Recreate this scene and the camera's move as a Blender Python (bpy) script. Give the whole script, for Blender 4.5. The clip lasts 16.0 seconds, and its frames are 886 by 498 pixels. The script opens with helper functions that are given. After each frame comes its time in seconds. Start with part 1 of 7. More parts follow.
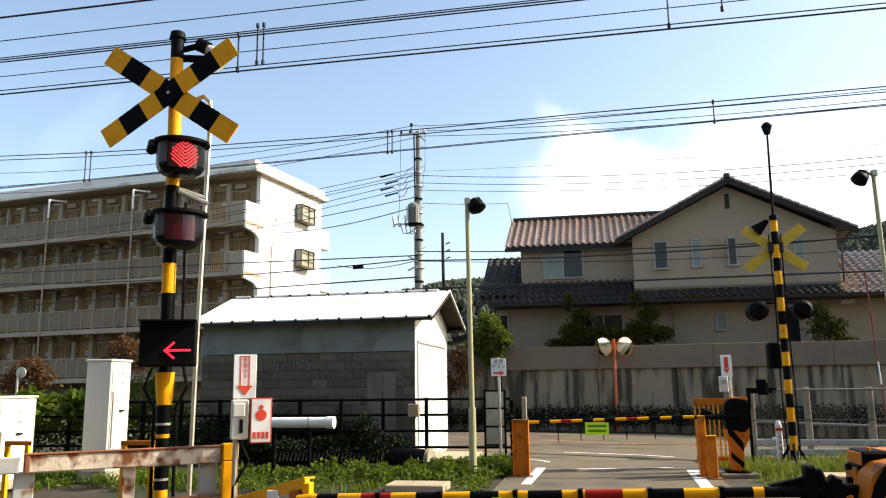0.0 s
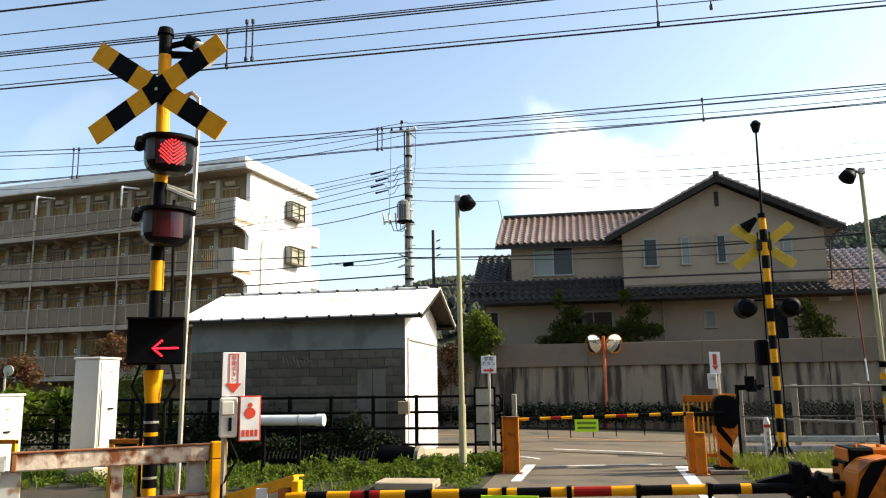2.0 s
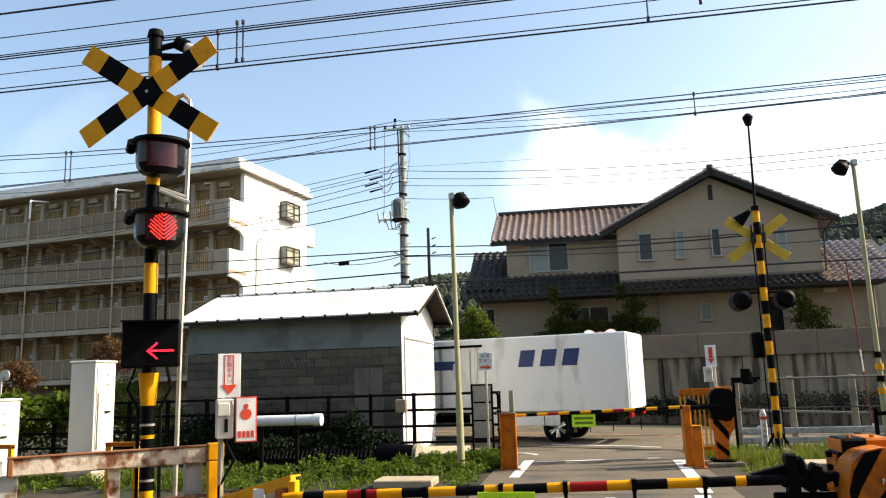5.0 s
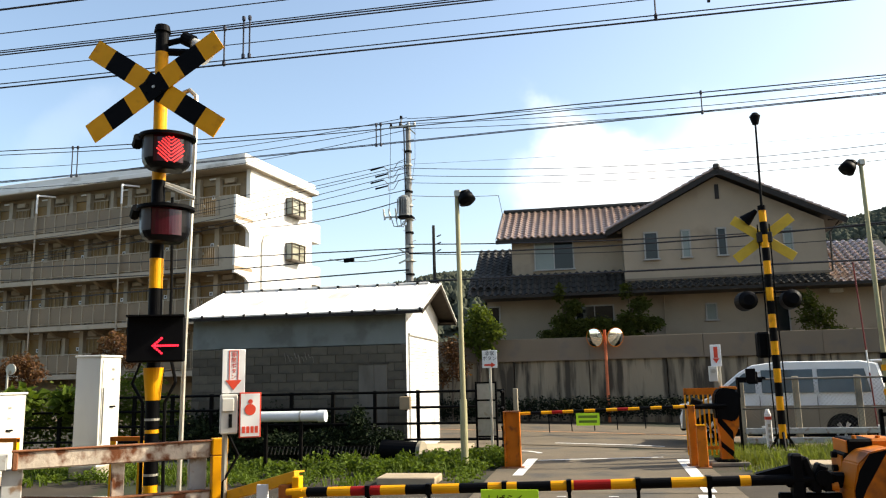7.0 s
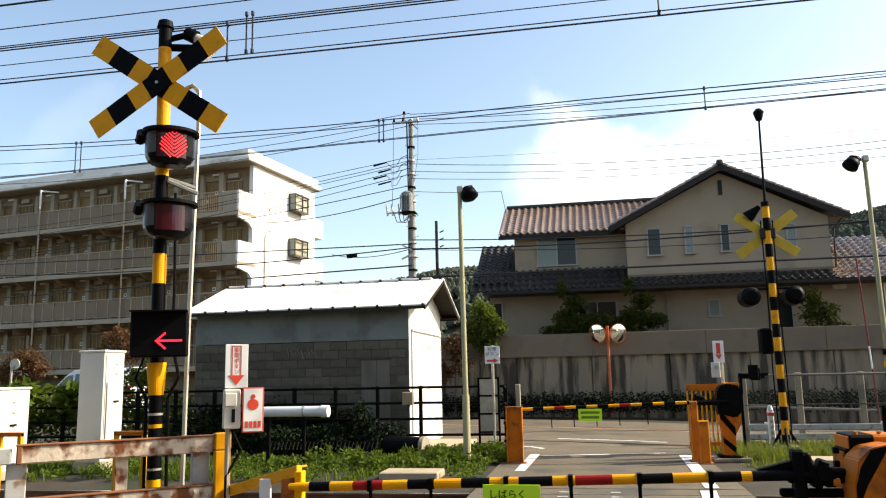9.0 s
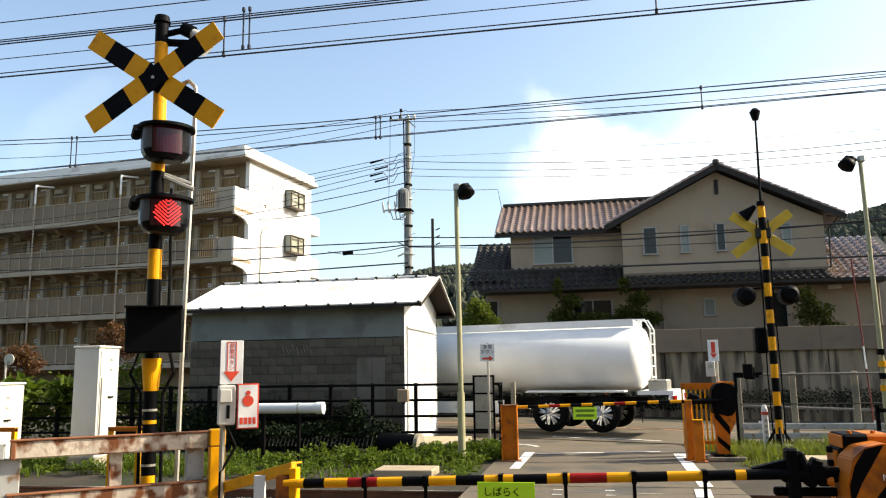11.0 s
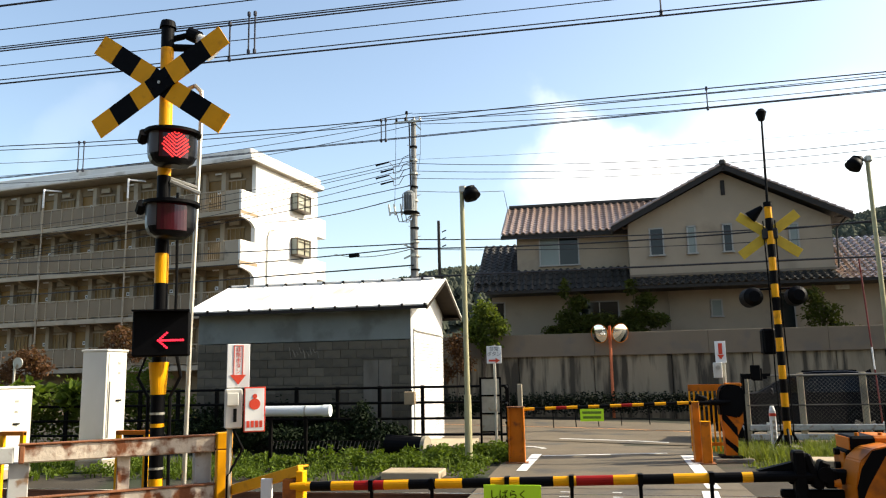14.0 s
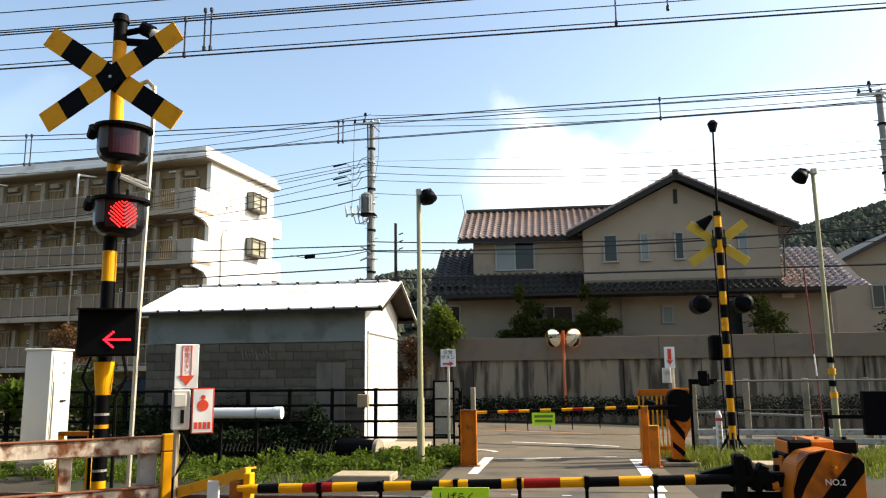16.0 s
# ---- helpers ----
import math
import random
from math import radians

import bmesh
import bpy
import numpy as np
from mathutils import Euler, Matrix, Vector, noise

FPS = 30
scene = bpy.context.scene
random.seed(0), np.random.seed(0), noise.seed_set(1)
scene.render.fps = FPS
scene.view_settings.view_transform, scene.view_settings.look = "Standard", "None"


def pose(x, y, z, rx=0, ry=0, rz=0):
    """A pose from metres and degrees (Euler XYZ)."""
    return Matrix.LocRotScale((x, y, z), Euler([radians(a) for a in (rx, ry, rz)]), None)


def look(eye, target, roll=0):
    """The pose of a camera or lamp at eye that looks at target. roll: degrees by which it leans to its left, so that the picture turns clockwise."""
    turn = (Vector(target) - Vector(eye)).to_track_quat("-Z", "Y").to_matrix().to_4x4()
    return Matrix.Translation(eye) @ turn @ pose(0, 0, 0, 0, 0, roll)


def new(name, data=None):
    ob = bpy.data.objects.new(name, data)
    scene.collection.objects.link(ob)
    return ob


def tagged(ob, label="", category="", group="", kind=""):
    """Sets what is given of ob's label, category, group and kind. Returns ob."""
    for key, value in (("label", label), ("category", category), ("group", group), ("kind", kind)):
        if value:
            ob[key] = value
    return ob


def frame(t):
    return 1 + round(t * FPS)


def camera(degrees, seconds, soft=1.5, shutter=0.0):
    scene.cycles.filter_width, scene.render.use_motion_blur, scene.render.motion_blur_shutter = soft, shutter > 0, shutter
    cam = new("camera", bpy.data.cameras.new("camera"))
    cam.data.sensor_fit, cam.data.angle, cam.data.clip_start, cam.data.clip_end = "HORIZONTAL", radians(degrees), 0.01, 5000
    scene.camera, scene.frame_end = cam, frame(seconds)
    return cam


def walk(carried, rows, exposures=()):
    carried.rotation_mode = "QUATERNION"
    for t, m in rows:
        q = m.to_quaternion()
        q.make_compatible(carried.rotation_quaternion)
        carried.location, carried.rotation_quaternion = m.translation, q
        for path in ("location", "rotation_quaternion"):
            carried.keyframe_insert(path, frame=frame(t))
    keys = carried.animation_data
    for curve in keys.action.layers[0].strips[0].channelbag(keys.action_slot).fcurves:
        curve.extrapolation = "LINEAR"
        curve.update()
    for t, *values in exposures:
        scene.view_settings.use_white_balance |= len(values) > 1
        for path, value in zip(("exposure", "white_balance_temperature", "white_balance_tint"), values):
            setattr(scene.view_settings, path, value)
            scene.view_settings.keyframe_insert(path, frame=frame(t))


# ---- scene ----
cam = camera(60.0, 16.0, soft=1.15)
PATH = [
    (0.0, pose(-0.029, 0.000, 1.648, 100.065, 0.743, 11.314)),
    (0.5, pose(-0.030, 0.010, 1.654, 100.559, 0.974, 11.318)),
    (1.0, pose(-0.023, -0.005, 1.652, 100.728, 0.816, 11.321)),
    (1.5, pose(-0.022, -0.008, 1.655, 100.638, 0.765, 10.941)),
    (2.0, pose(-0.022, 0.005, 1.650, 99.856, 0.840, 10.614)),
    (2.5, pose(-0.008, 0.004, 1.650, 100.080, 1.010, 9.348)),
    (3.0, pose(-0.005, -0.002, 1.655, 100.685, 1.221, 9.726)),
    (3.5, pose(0.004, -0.014, 1.651, 100.476, 1.110, 9.617)),
    (4.0, pose(0.002, -0.003, 1.655, 100.050, 1.760, 9.885)),
    (6.5, pose(-0.002, 0.000, 1.649, 99.511, 1.337, 10.996)),
    (7.0, pose(-0.002, 0.007, 1.649, 99.500, 1.322, 10.775)),
    (7.5, pose(0.006, -0.000, 1.648, 99.490, 1.569, 10.984)),
    (8.0, pose(-0.002, 0.009, 1.649, 99.329, 1.484, 10.996)),
    (8.5, pose(0.002, 0.003, 1.650, 99.381, 1.321, 11.172)),
    (9.0, pose(0.003, -0.000, 1.647, 99.190, 1.214, 10.976)),
    (11.5, pose(0.000, 0.007, 1.645, 98.994, 0.892, 10.639)),
    (12.0, pose(-0.005, 0.012, 1.646, 98.881, 0.887, 10.999)),
    (12.5, pose(0.005, -0.001, 1.646, 98.542, 1.010, 10.842)),
    (13.0, pose(0.005, 0.000, 1.648, 98.777, 1.093, 10.969)),
    (13.5, pose(0.011, -0.006, 1.649, 98.895, 1.130, 10.936)),
    (14.0, pose(0.011, -0.005, 1.651, 99.159, 1.098, 11.140)),
    (14.5, pose(0.017, -0.000, 1.652, 99.147, 0.630, 9.558)),
    (15.0, pose(0.024, -0.002, 1.651, 99.703, 0.814, 9.152)),
    (15.5, pose(0.021, 0.006, 1.652, 99.420, 1.066, 9.057)),
    (16.0, pose(0.040, -0.018, 1.647, 99.341, 0.601, 7.824)),
]
walk(cam, PATH, [(0.0, 0.95, 7050, 7), (16.0, 0.95, 7050, 7)])

# ---- light ----
SUN_AZ, SUN_EL = radians(74), radians(36)   # clockwise from +y; height over the horizon
TO_SUN = Vector((math.sin(SUN_AZ) * math.cos(SUN_EL), math.cos(SUN_AZ) * math.cos(SUN_EL), math.sin(SUN_EL)))
world = bpy.data.worlds.new("sky")
scene.world = world
world.use_nodes = True
wn, wl = world.node_tree.nodes, world.node_tree.links
sky = wn.new("ShaderNodeTexSky")
sky.sky_type, sky.sun_disc = "NISHITA", False
sky.sun_elevation, sky.sun_rotation = SUN_EL, SUN_AZ
sky.air_density, sky.dust_density, sky.ozone_density = 1.0, 2.0, 1.0
# thin clouds: a bright bank low ahead and a wisp to the left
coord = wn.new("ShaderNodeTexCoord")
warp = wn.new("ShaderNodeTexNoise")
warp.inputs["Scale"].default_value, warp.inputs["Detail"].default_value = 3.5, 6.0
wl.new(coord.outputs["Generated"], warp.inputs["Vector"])
bent = wn.new("ShaderNodeVectorMath")
bent.operation = "MULTIPLY_ADD"
bent.inputs[1].default_value = (0.45, 0.45, 0.45)
wl.new(warp.outputs["Color"], bent.inputs[0])
wl.new(coord.outputs["Generated"], bent.inputs[2])
centred = wn.new("ShaderNodeVectorMath")
centred.operation = "SUBTRACT"
centred.inputs[1].default_value = (0.225, 0.225, 0.225)
wl.new(bent.outputs[0], centred.inputs[0])
heading = wn.new("ShaderNodeVectorMath")
heading.operation = "NORMALIZE"
wl.new(centred.outputs[0], heading.inputs[0])
puff = wn.new("ShaderNodeTexNoise")
puff.inputs["Scale"].default_value, puff.inputs["Detail"].default_value, puff.inputs["Roughness"].default_value = 3.2, 6.0, 0.5
wl.new(coord.outputs["Generated"], puff.inputs["Vector"])


def calc(op, a, b):
    m = wn.new("ShaderNodeMath")
    m.operation, m.use_clamp = op, True
    for i, v in enumerate((a, b)):
        if isinstance(v, (int, float)):
            m.inputs[i].default_value = v
        else:
            wl.new(v, m.inputs[i])
    return m.outputs[0]


def cloud(yaw, height, inner, outer, weight):
    """How near a direction of the sky lies to a cloud's middle, 0 to 1."""
    d = wn.new("ShaderNodeVectorMath")
    d.operation = "DOT_PRODUCT"
    d.inputs[1].default_value = (-math.sin(radians(yaw)) * math.cos(radians(height)), math.cos(radians(yaw)) * math.cos(radians(height)), math.sin(radians(height)))
    wl.new(heading.outputs[0], d.inputs[0])
    r = wn.new("ShaderNodeMapRange")
    r.interpolation_type = "SMOOTHSTEP"
    r.inputs[1].default_value, r.inputs[2].default_value, r.inputs[4].default_value = math.cos(radians(outer)), math.cos(radians(inner)), weight
    wl.new(d.outputs["Value"], r.inputs[0])
    return r.outputs[0]


near = calc("ADD", calc("ADD", cloud(-0.5, 11.5, 0.5, 8.6, 0.95), cloud(-16, 6, 2, 18, 0.7)), cloud(34.5, 21.5, 0.0, 4.0, 0.2))
edge = calc("MULTIPLY", near, calc("ADD", calc("MULTIPLY", puff.outputs["Fac"], 1.3), 0.1))
shape = wn.new("ShaderNodeMapRange")
shape.interpolation_type = "SMOOTHSTEP"
shape.inputs[1].default_value, shape.inputs[2].default_value = 0.05, 1.0
wl.new(edge, shape.inputs[0])
cover = shape.outputs[0]
blend = wn.new("ShaderNodeMix")
blend.data_type = "RGBA"
wl.new(cover, blend.inputs[0])
wl.new(sky.outputs[0], blend.inputs[6])
blend.inputs[7].default_value = (7.0, 7.0, 7.0, 1)
wl.new(blend.outputs[2], wn["Background"].inputs[0])
wn["Background"].inputs[1].default_value = 0.153
sun = new("sun", bpy.data.lights.new("sun", "SUN"))
sun.data.energy, sun.data.angle, sun.data.color = 4.8, radians(0.5), (1.0, 0.93, 0.82)
sun.matrix_world = look(TO_SUN * 50, (0, 0, 0))

# ---- materials ----
def mat(name, color, rough=0.6, metal=0.0, vary=0.12, scale=6.0, bump=0.0, bscale=60.0, stain=None, stain_amt=0.0, stain_scale=1.5,
        coat=0.0, spec=0.35, rand=0.0, stretch=(1, 1, 1), island=False):
    """Base colour with coarse and fine variation, an optional second colour in stains, and fine relief."""
    m = bpy.data.materials.new(name)
    m.use_nodes = True
    n, l = m.node_tree.nodes, m.node_tree.links
    b = n["Principled BSDF"]
    b.inputs["Roughness"].default_value, b.inputs["Metallic"].default_value = rough, metal
    b.inputs["Coat Weight"].default_value, b.inputs["Specular IOR Level"].default_value = coat, spec
    tc, mp = n.new("ShaderNodeTexCoord"), n.new("ShaderNodeMapping")
    mp.inputs["Scale"].default_value = stretch
    l.new(tc.outputs["Object"], mp.inputs["Vector"])
    def noise_node(sc, det=4.0):
        t = n.new("ShaderNodeTexNoise")
        t.inputs["Scale"].default_value, t.inputs["Detail"].default_value = sc, det
        l.new(mp.outputs[0], t.inputs["Vector"])
        return t.outputs["Fac"]
    def mix(fac, a, c, mode="MIX"):
        x = n.new("ShaderNodeMix")
        x.data_type, x.blend_type = "RGBA", mode
        for s, v in ((0, fac), (6, a), (7, c)):
            if isinstance(v, (int, float, tuple)):
                x.inputs[s].default_value = v
            else:
                l.new(v, x.inputs[s])
        return x.outputs[2]
    def ramp(fac, lo, hi, a=0.0, c=1.0):
        r = n.new("ShaderNodeMapRange")
        r.inputs[1].default_value, r.inputs[2].default_value, r.inputs[3].default_value, r.inputs[4].default_value = lo, hi, a, c
        l.new(fac, r.inputs[0])
        return r.outputs[0]
    col = (*color, 1)
    dark = tuple(c * (1 - vary) for c in color) + (1,)
    light = tuple(min(1, c * (1 + vary)) for c in color) + (1,)
    out = mix(ramp(noise_node(scale), 0.3, 0.7), dark, light)
    out = mix(ramp(noise_node(scale * 9), 0.35, 0.65, 0.0, 0.5), out, col)
    if stain:
        f = ramp(noise_node(stain_scale, 8.0), 0.62 - 0.3 * stain_amt, 0.72 - 0.22 * stain_amt)
        out = mix(f, out, (*stain, 1))
    if rand:
        src = n.new("ShaderNodeNewGeometry").outputs["Random Per Island"] if island else n.new("ShaderNodeObjectInfo").outputs["Random"]
        out = mix(1.0, out, mix(src, (1 - rand,) * 3 + (1,), (1 + rand * 0.3,) * 3 + (1,)), "MULTIPLY")
    l.new(out, b.inputs["Base Color"])
    if bump:
        bp = n.new("ShaderNodeBump")
        bp.inputs["Strength"].default_value, bp.inputs["Distance"].default_value = bump, 0.01
        l.new(noise_node(bscale), bp.inputs["Height"])
        l.new(bp.outputs[0], b.inputs["Normal"])
    return m


def glow(name, color, strength):
    m = mat(name, color, 0.4)
    b = m.node_tree.nodes["Principled BSDF"]
    b.inputs["Emission Color"].default_value, b.inputs["Emission Strength"].default_value = (*color, 1), strength
    return m


YELLOW = mat("signal_yellow", (0.72, 0.315, 0.004), 0.5, vary=0.1, scale=5, stain=(0.5, 0.2, 0.006), stain_amt=0.08, stain_scale=6, spec=0.18)
BLACK = mat("signal_black", (0.003, 0.003, 0.0035), 0.55, vary=0.3, scale=7, bump=0.1, spec=0.05)
RED = mat("bar_red", (0.26, 0.008, 0.006), 0.5, vary=0.2, scale=8, spec=0.15)
ORANGE = mat("orange_paint", (0.5, 0.135, 0.006), 0.5, vary=0.2, scale=4, stain=(0.2, 0.06, 0.012), stain_amt=0.3, stain_scale=5, spec=0.2)
RUST = mat("rusty_white_paint", (0.55, 0.46, 0.36), 0.7, vary=0.25, scale=7, stain=(0.15, 0.045, 0.012), stain_amt=0.48, stain_scale=9, bump=0.4, bscale=40, stretch=(1, 1, 0.8))
STEEL = mat("galvanised_steel", (0.441, 0.421, 0.361), 0.45, 0.7, vary=0.15, scale=8, stain=(0.263, 0.196, 0.129), stain_amt=0.1, stain_scale=4)
GREENPOLE = mat("pale_green_pole_paint", (0.315, 0.294, 0.163), 0.5, vary=0.12, scale=5, stain=(0.210, 0.157, 0.086), stain_amt=0.1)
DARKSTEEL = mat("dark_steel", (0.004, 0.0035, 0.003), 0.6, 0.0, vary=0.3, spec=0.06)
WHITE = mat("white_paint", (0.72, 0.72, 0.70), 0.5, vary=0.05, scale=4, stain=(0.45, 0.43, 0.38), stain_amt=0.05)
CABINET = mat("cabinet_white", (0.55, 0.53, 0.47), 0.45, vary=0.06, scale=3, stain=(0.441, 0.392, 0.292), stain_amt=0.1, stretch=(1, 1, 0.3))
CONCRETE = mat("concrete", (0.29, 0.25, 0.178), 0.85, vary=0.18, scale=2, stain=(0.14, 0.127, 0.105), stain_amt=0.35, stain_scale=1.2, bump=0.3)
STAINWALL = mat("streaked_concrete", (0.245, 0.198, 0.136), 0.9, vary=0.2, scale=1.5, stain=(0.055, 0.044, 0.031), stain_amt=0.55, stain_scale=3.0, bump=0.3, stretch=(1, 1, 0.12))
BLOCK = mat("grey_block", (0.112, 0.098, 0.072), 0.9, vary=0.15, scale=3, stain=(0.06, 0.057, 0.048), stain_amt=0.3, bump=0.5, bscale=50, rand=0.3)
SHEDTOP = mat("blue_grey_render", (0.168, 0.188, 0.176), 0.8, vary=0.12, scale=1.2, stain=(0.12, 0.13, 0.118), stain_amt=0.4, bump=0.2)
SHEDEND = mat("white_shed_wall", (0.7, 0.69, 0.66), 0.7, vary=0.08, scale=2, stain=(0.4, 0.38, 0.34), stain_amt=0.2, bump=0.2)
ROOFWHITE = mat("white_metal_roof", (0.72, 0.70, 0.66), 0.5, 0.0, vary=0.06, scale=2, stain=(0.5, 0.46, 0.4), stain_amt=0.15, stretch=(1, 0.3, 1))
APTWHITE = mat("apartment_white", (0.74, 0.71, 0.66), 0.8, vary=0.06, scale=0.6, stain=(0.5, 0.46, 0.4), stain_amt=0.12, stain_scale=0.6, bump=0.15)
# front beige and pillar tones, darkened: that side's shade is put in the colour
APTGREY = mat("apartment_beige_shaded", (0.27, 0.2, 0.122), 0.8, vary=0.1, scale=0.8, stain=(0.17, 0.135, 0.095), stain_amt=0.2, bump=0.15)
APTPILLAR = mat("apartment_pillar_shaded", (0.36, 0.30, 0.222), 0.8, vary=0.08, scale=1.0, stain=(0.27, 0.225, 0.165), stain_amt=0.2)
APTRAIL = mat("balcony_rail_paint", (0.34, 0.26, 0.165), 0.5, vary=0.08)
DOORBROWN = mat("ochre_door", (0.24, 0.135, 0.035), 0.5, vary=0.12, scale=3, rand=0.25)
STUCCO = mat("grey_stucco", (0.285, 0.232, 0.170), 0.9, vary=0.08, scale=1.0, stain=(0.23, 0.185, 0.135), stain_amt=0.2, stain_scale=0.7, bump=0.3, bscale=40)
PARAPET = mat("grey_parapet", (0.162, 0.126, 0.089), 0.9, vary=0.08, scale=0.8, stain=(0.14, 0.115, 0.09), stain_amt=0.25, bump=0.2)
TILERED = mat("brown_red_tile", (0.30, 0.205, 0.16), 0.28, vary=0.3, scale=3, coat=0.4, spec=0.9, rand=0.3, island=True)
TILEDARK = mat("dark_tile", (0.03, 0.027, 0.023), 0.6, vary=0.2, scale=3, rand=0.3, island=True)
ASPHALT = mat("asphalt", (0.112, 0.088, 0.058), 0.85, vary=0.18, scale=0.8, stain=(0.06, 0.054, 0.045), stain_amt=0.25, stain_scale=0.7, bump=0.6, bscale=90)
LINEWHITE = mat("road_white", (0.62, 0.61, 0.58), 0.7, vary=0.15, scale=5, stain=(0.25, 0.245, 0.235), stain_amt=0.22, stain_scale=6)
LINEORANGE = mat("road_orange", (0.55, 0.26, 0.10), 0.7, vary=0.15, scale=5, stain=(0.2, 0.15, 0.12), stain_amt=0.25, stain_scale=6)
SOIL = mat("soil", (0.037, 0.029, 0.019), 0.95, vary=0.35, scale=1.5, stain=(0.019, 0.025, 0.009), stain_amt=0.5, stain_scale=0.8, bump=0.8, bscale=30)
BALLAST = mat("ballast_stone", (0.06, 0.045, 0.035), 0.9, vary=0.3, scale=14, bump=1.0, bscale=25, rand=0.4, island=True)
RAIL = mat("rail_rust", (0.13, 0.06, 0.035), 0.6, 0.5, vary=0.2, scale=6)
RAILTOP = mat("rail_polished", (0.5, 0.48, 0.45), 0.25, 0.9, vary=0.1)
WIRE = mat("cable_black", (0.015, 0.015, 0.018), 0.5, vary=0.1)
COPPER = mat("wire_bronze", (0.05, 0.05, 0.06), 0.5, 0.5, vary=0.1)
GLASSDARK = mat("window_glass", (0.012, 0.015, 0.016), 0.05, vary=0.2, scale=0.4)
GLASSPALE = mat("curtained_glass", (0.16, 0.185, 0.17), 0.15, vary=0.15, scale=0.8)
FRAMEDARK = mat("dark_frame", (0.018, 0.015, 0.013), 0.5, vary=0.1, spec=0.2)
FRAMELIGHT = mat("aluminium_frame", (0.27, 0.26, 0.24), 0.4, 0.2, vary=0.05)
LIME = mat("lime_sign", (0.50, 0.80, 0.03), 0.4, vary=0.04)
SIGNRED = mat("sign_red", (0.62, 0.06, 0.03), 0.45, vary=0.05)
PLASTICWHITE = mat("pvc_white", (0.62, 0.64, 0.64), 0.35, vary=0.06)
RUBBER = mat("rubber_black", (0.004, 0.004, 0.004), 0.7, vary=0.2, spec=0.07)


# ---- mesh helpers ----
def empty(name, x, y, z=0.0, rz=0.0):
    ob = new(name)
    ob.matrix_basis = pose(x, y, z, 0, 0, rz)
    return ob


def part(name, bm, material, parent=None, label="", smooth=False, at=None):
    me = bpy.data.meshes.new(name)
    bmesh.ops.recalc_face_normals(bm, faces=bm.faces)
    if smooth:
        for f in bm.faces:
            f.smooth = True
    bm.to_mesh(me)
    bm.free()
    me.materials.append(material)
    ob = new(name, me)
    if parent:
        ob.parent = parent
    if at is not None:
        ob.matrix_basis = at
    if label:
        tagged(ob, label)
    return ob


def box(bm, c, s, rot=None, bevel=0.0):
    m = Matrix.Translation(c) @ (rot.to_4x4() if rot else Matrix.Identity(4)) @ Matrix.Diagonal((*s, 1))
    vs = bmesh.ops.create_cube(bm, size=1, matrix=m)["verts"]
    if bevel:
        bmesh.ops.bevel(bm, geom=list({e for v in vs for e in v.link_edges}), offset=bevel, segments=1, affect="EDGES")
    return bm


def rod(bm, a, b, r, r2=None, seg=10, caps=True):
    a, b = Vector(a), Vector(b)
    d = b - a
    m = Matrix.Translation((a + b) / 2) @ d.to_track_quat("Z", "Y").to_matrix().to_4x4()
    bmesh.ops.create_cone(bm, cap_ends=caps, segments=seg, radius1=r, radius2=r if r2 is None else r2, depth=d.length, matrix=m)
    return bm


def tube(bm, pts, r, seg=6):
    """A round line through points."""
    pts = [Vector(p) for p in pts]
    rings = []
    for i, p in enumerate(pts):
        d = (pts[min(i + 1, len(pts) - 1)] - pts[max(i - 1, 0)]).normalized()
        side = d.cross(Vector((0, 0, 1)) if abs(d.z) < 0.95 else Vector((1, 0, 0))).normalized()
        up = side.cross(d)
        rings.append([bm.verts.new(p + r * (math.cos(k * math.tau / seg) * side + math.sin(k * math.tau / seg) * up)) for k in range(seg)])
    for a, b in zip(rings, rings[1:]):
        for k in range(seg):
            bm.faces.new((a[k], a[(k + 1) % seg], b[(k + 1) % seg], b[k]))
    bm.faces.new(rings[0])
    bm.faces.new(rings[-1][::-1])
    return bm


def prism(bm, poly, a, b, axis="x"):
    """A polygon in the other two axes, carried from a to b along the axis."""
    def at(u, v, w):
        return {"x": (w, u, v), "y": (u, w, v), "z": (u, v, w)}[axis]
    lo, hi = [bm.verts.new(at(u, v, a)) for u, v in poly], [bm.verts.new(at(u, v, b)) for u, v in poly]
    bm.faces.new(lo[::-1])
    bm.faces.new(hi)
    for i in range(len(poly)):
        j = (i + 1) % len(poly)
        bm.faces.new((lo[i], lo[j], hi[j], hi[i]))
    return bm


def B():
    return bmesh.new()


def bx(*a, **k):
    return box(B(), *a, **k)


def structure(ob, label, category):
    return tagged(ob, label, category, kind="structure")


def smooth_step(a, b, t):
    t = min(1, max(0, (t - a) / (b - a)))
    return t * t * (3 - 2 * t)


def road_mid(x):
    """The street's middle line runs a little askew to the railway."""
    return 24.3 - 0.25 * x


def ground_z(x, y):
    s = smooth_step(16.0, 20.0, y)
    return s * (-0.12 - 0.013 * max(-60, min(40, x)) - 0.02 * max(0, min(13, x - 1)))

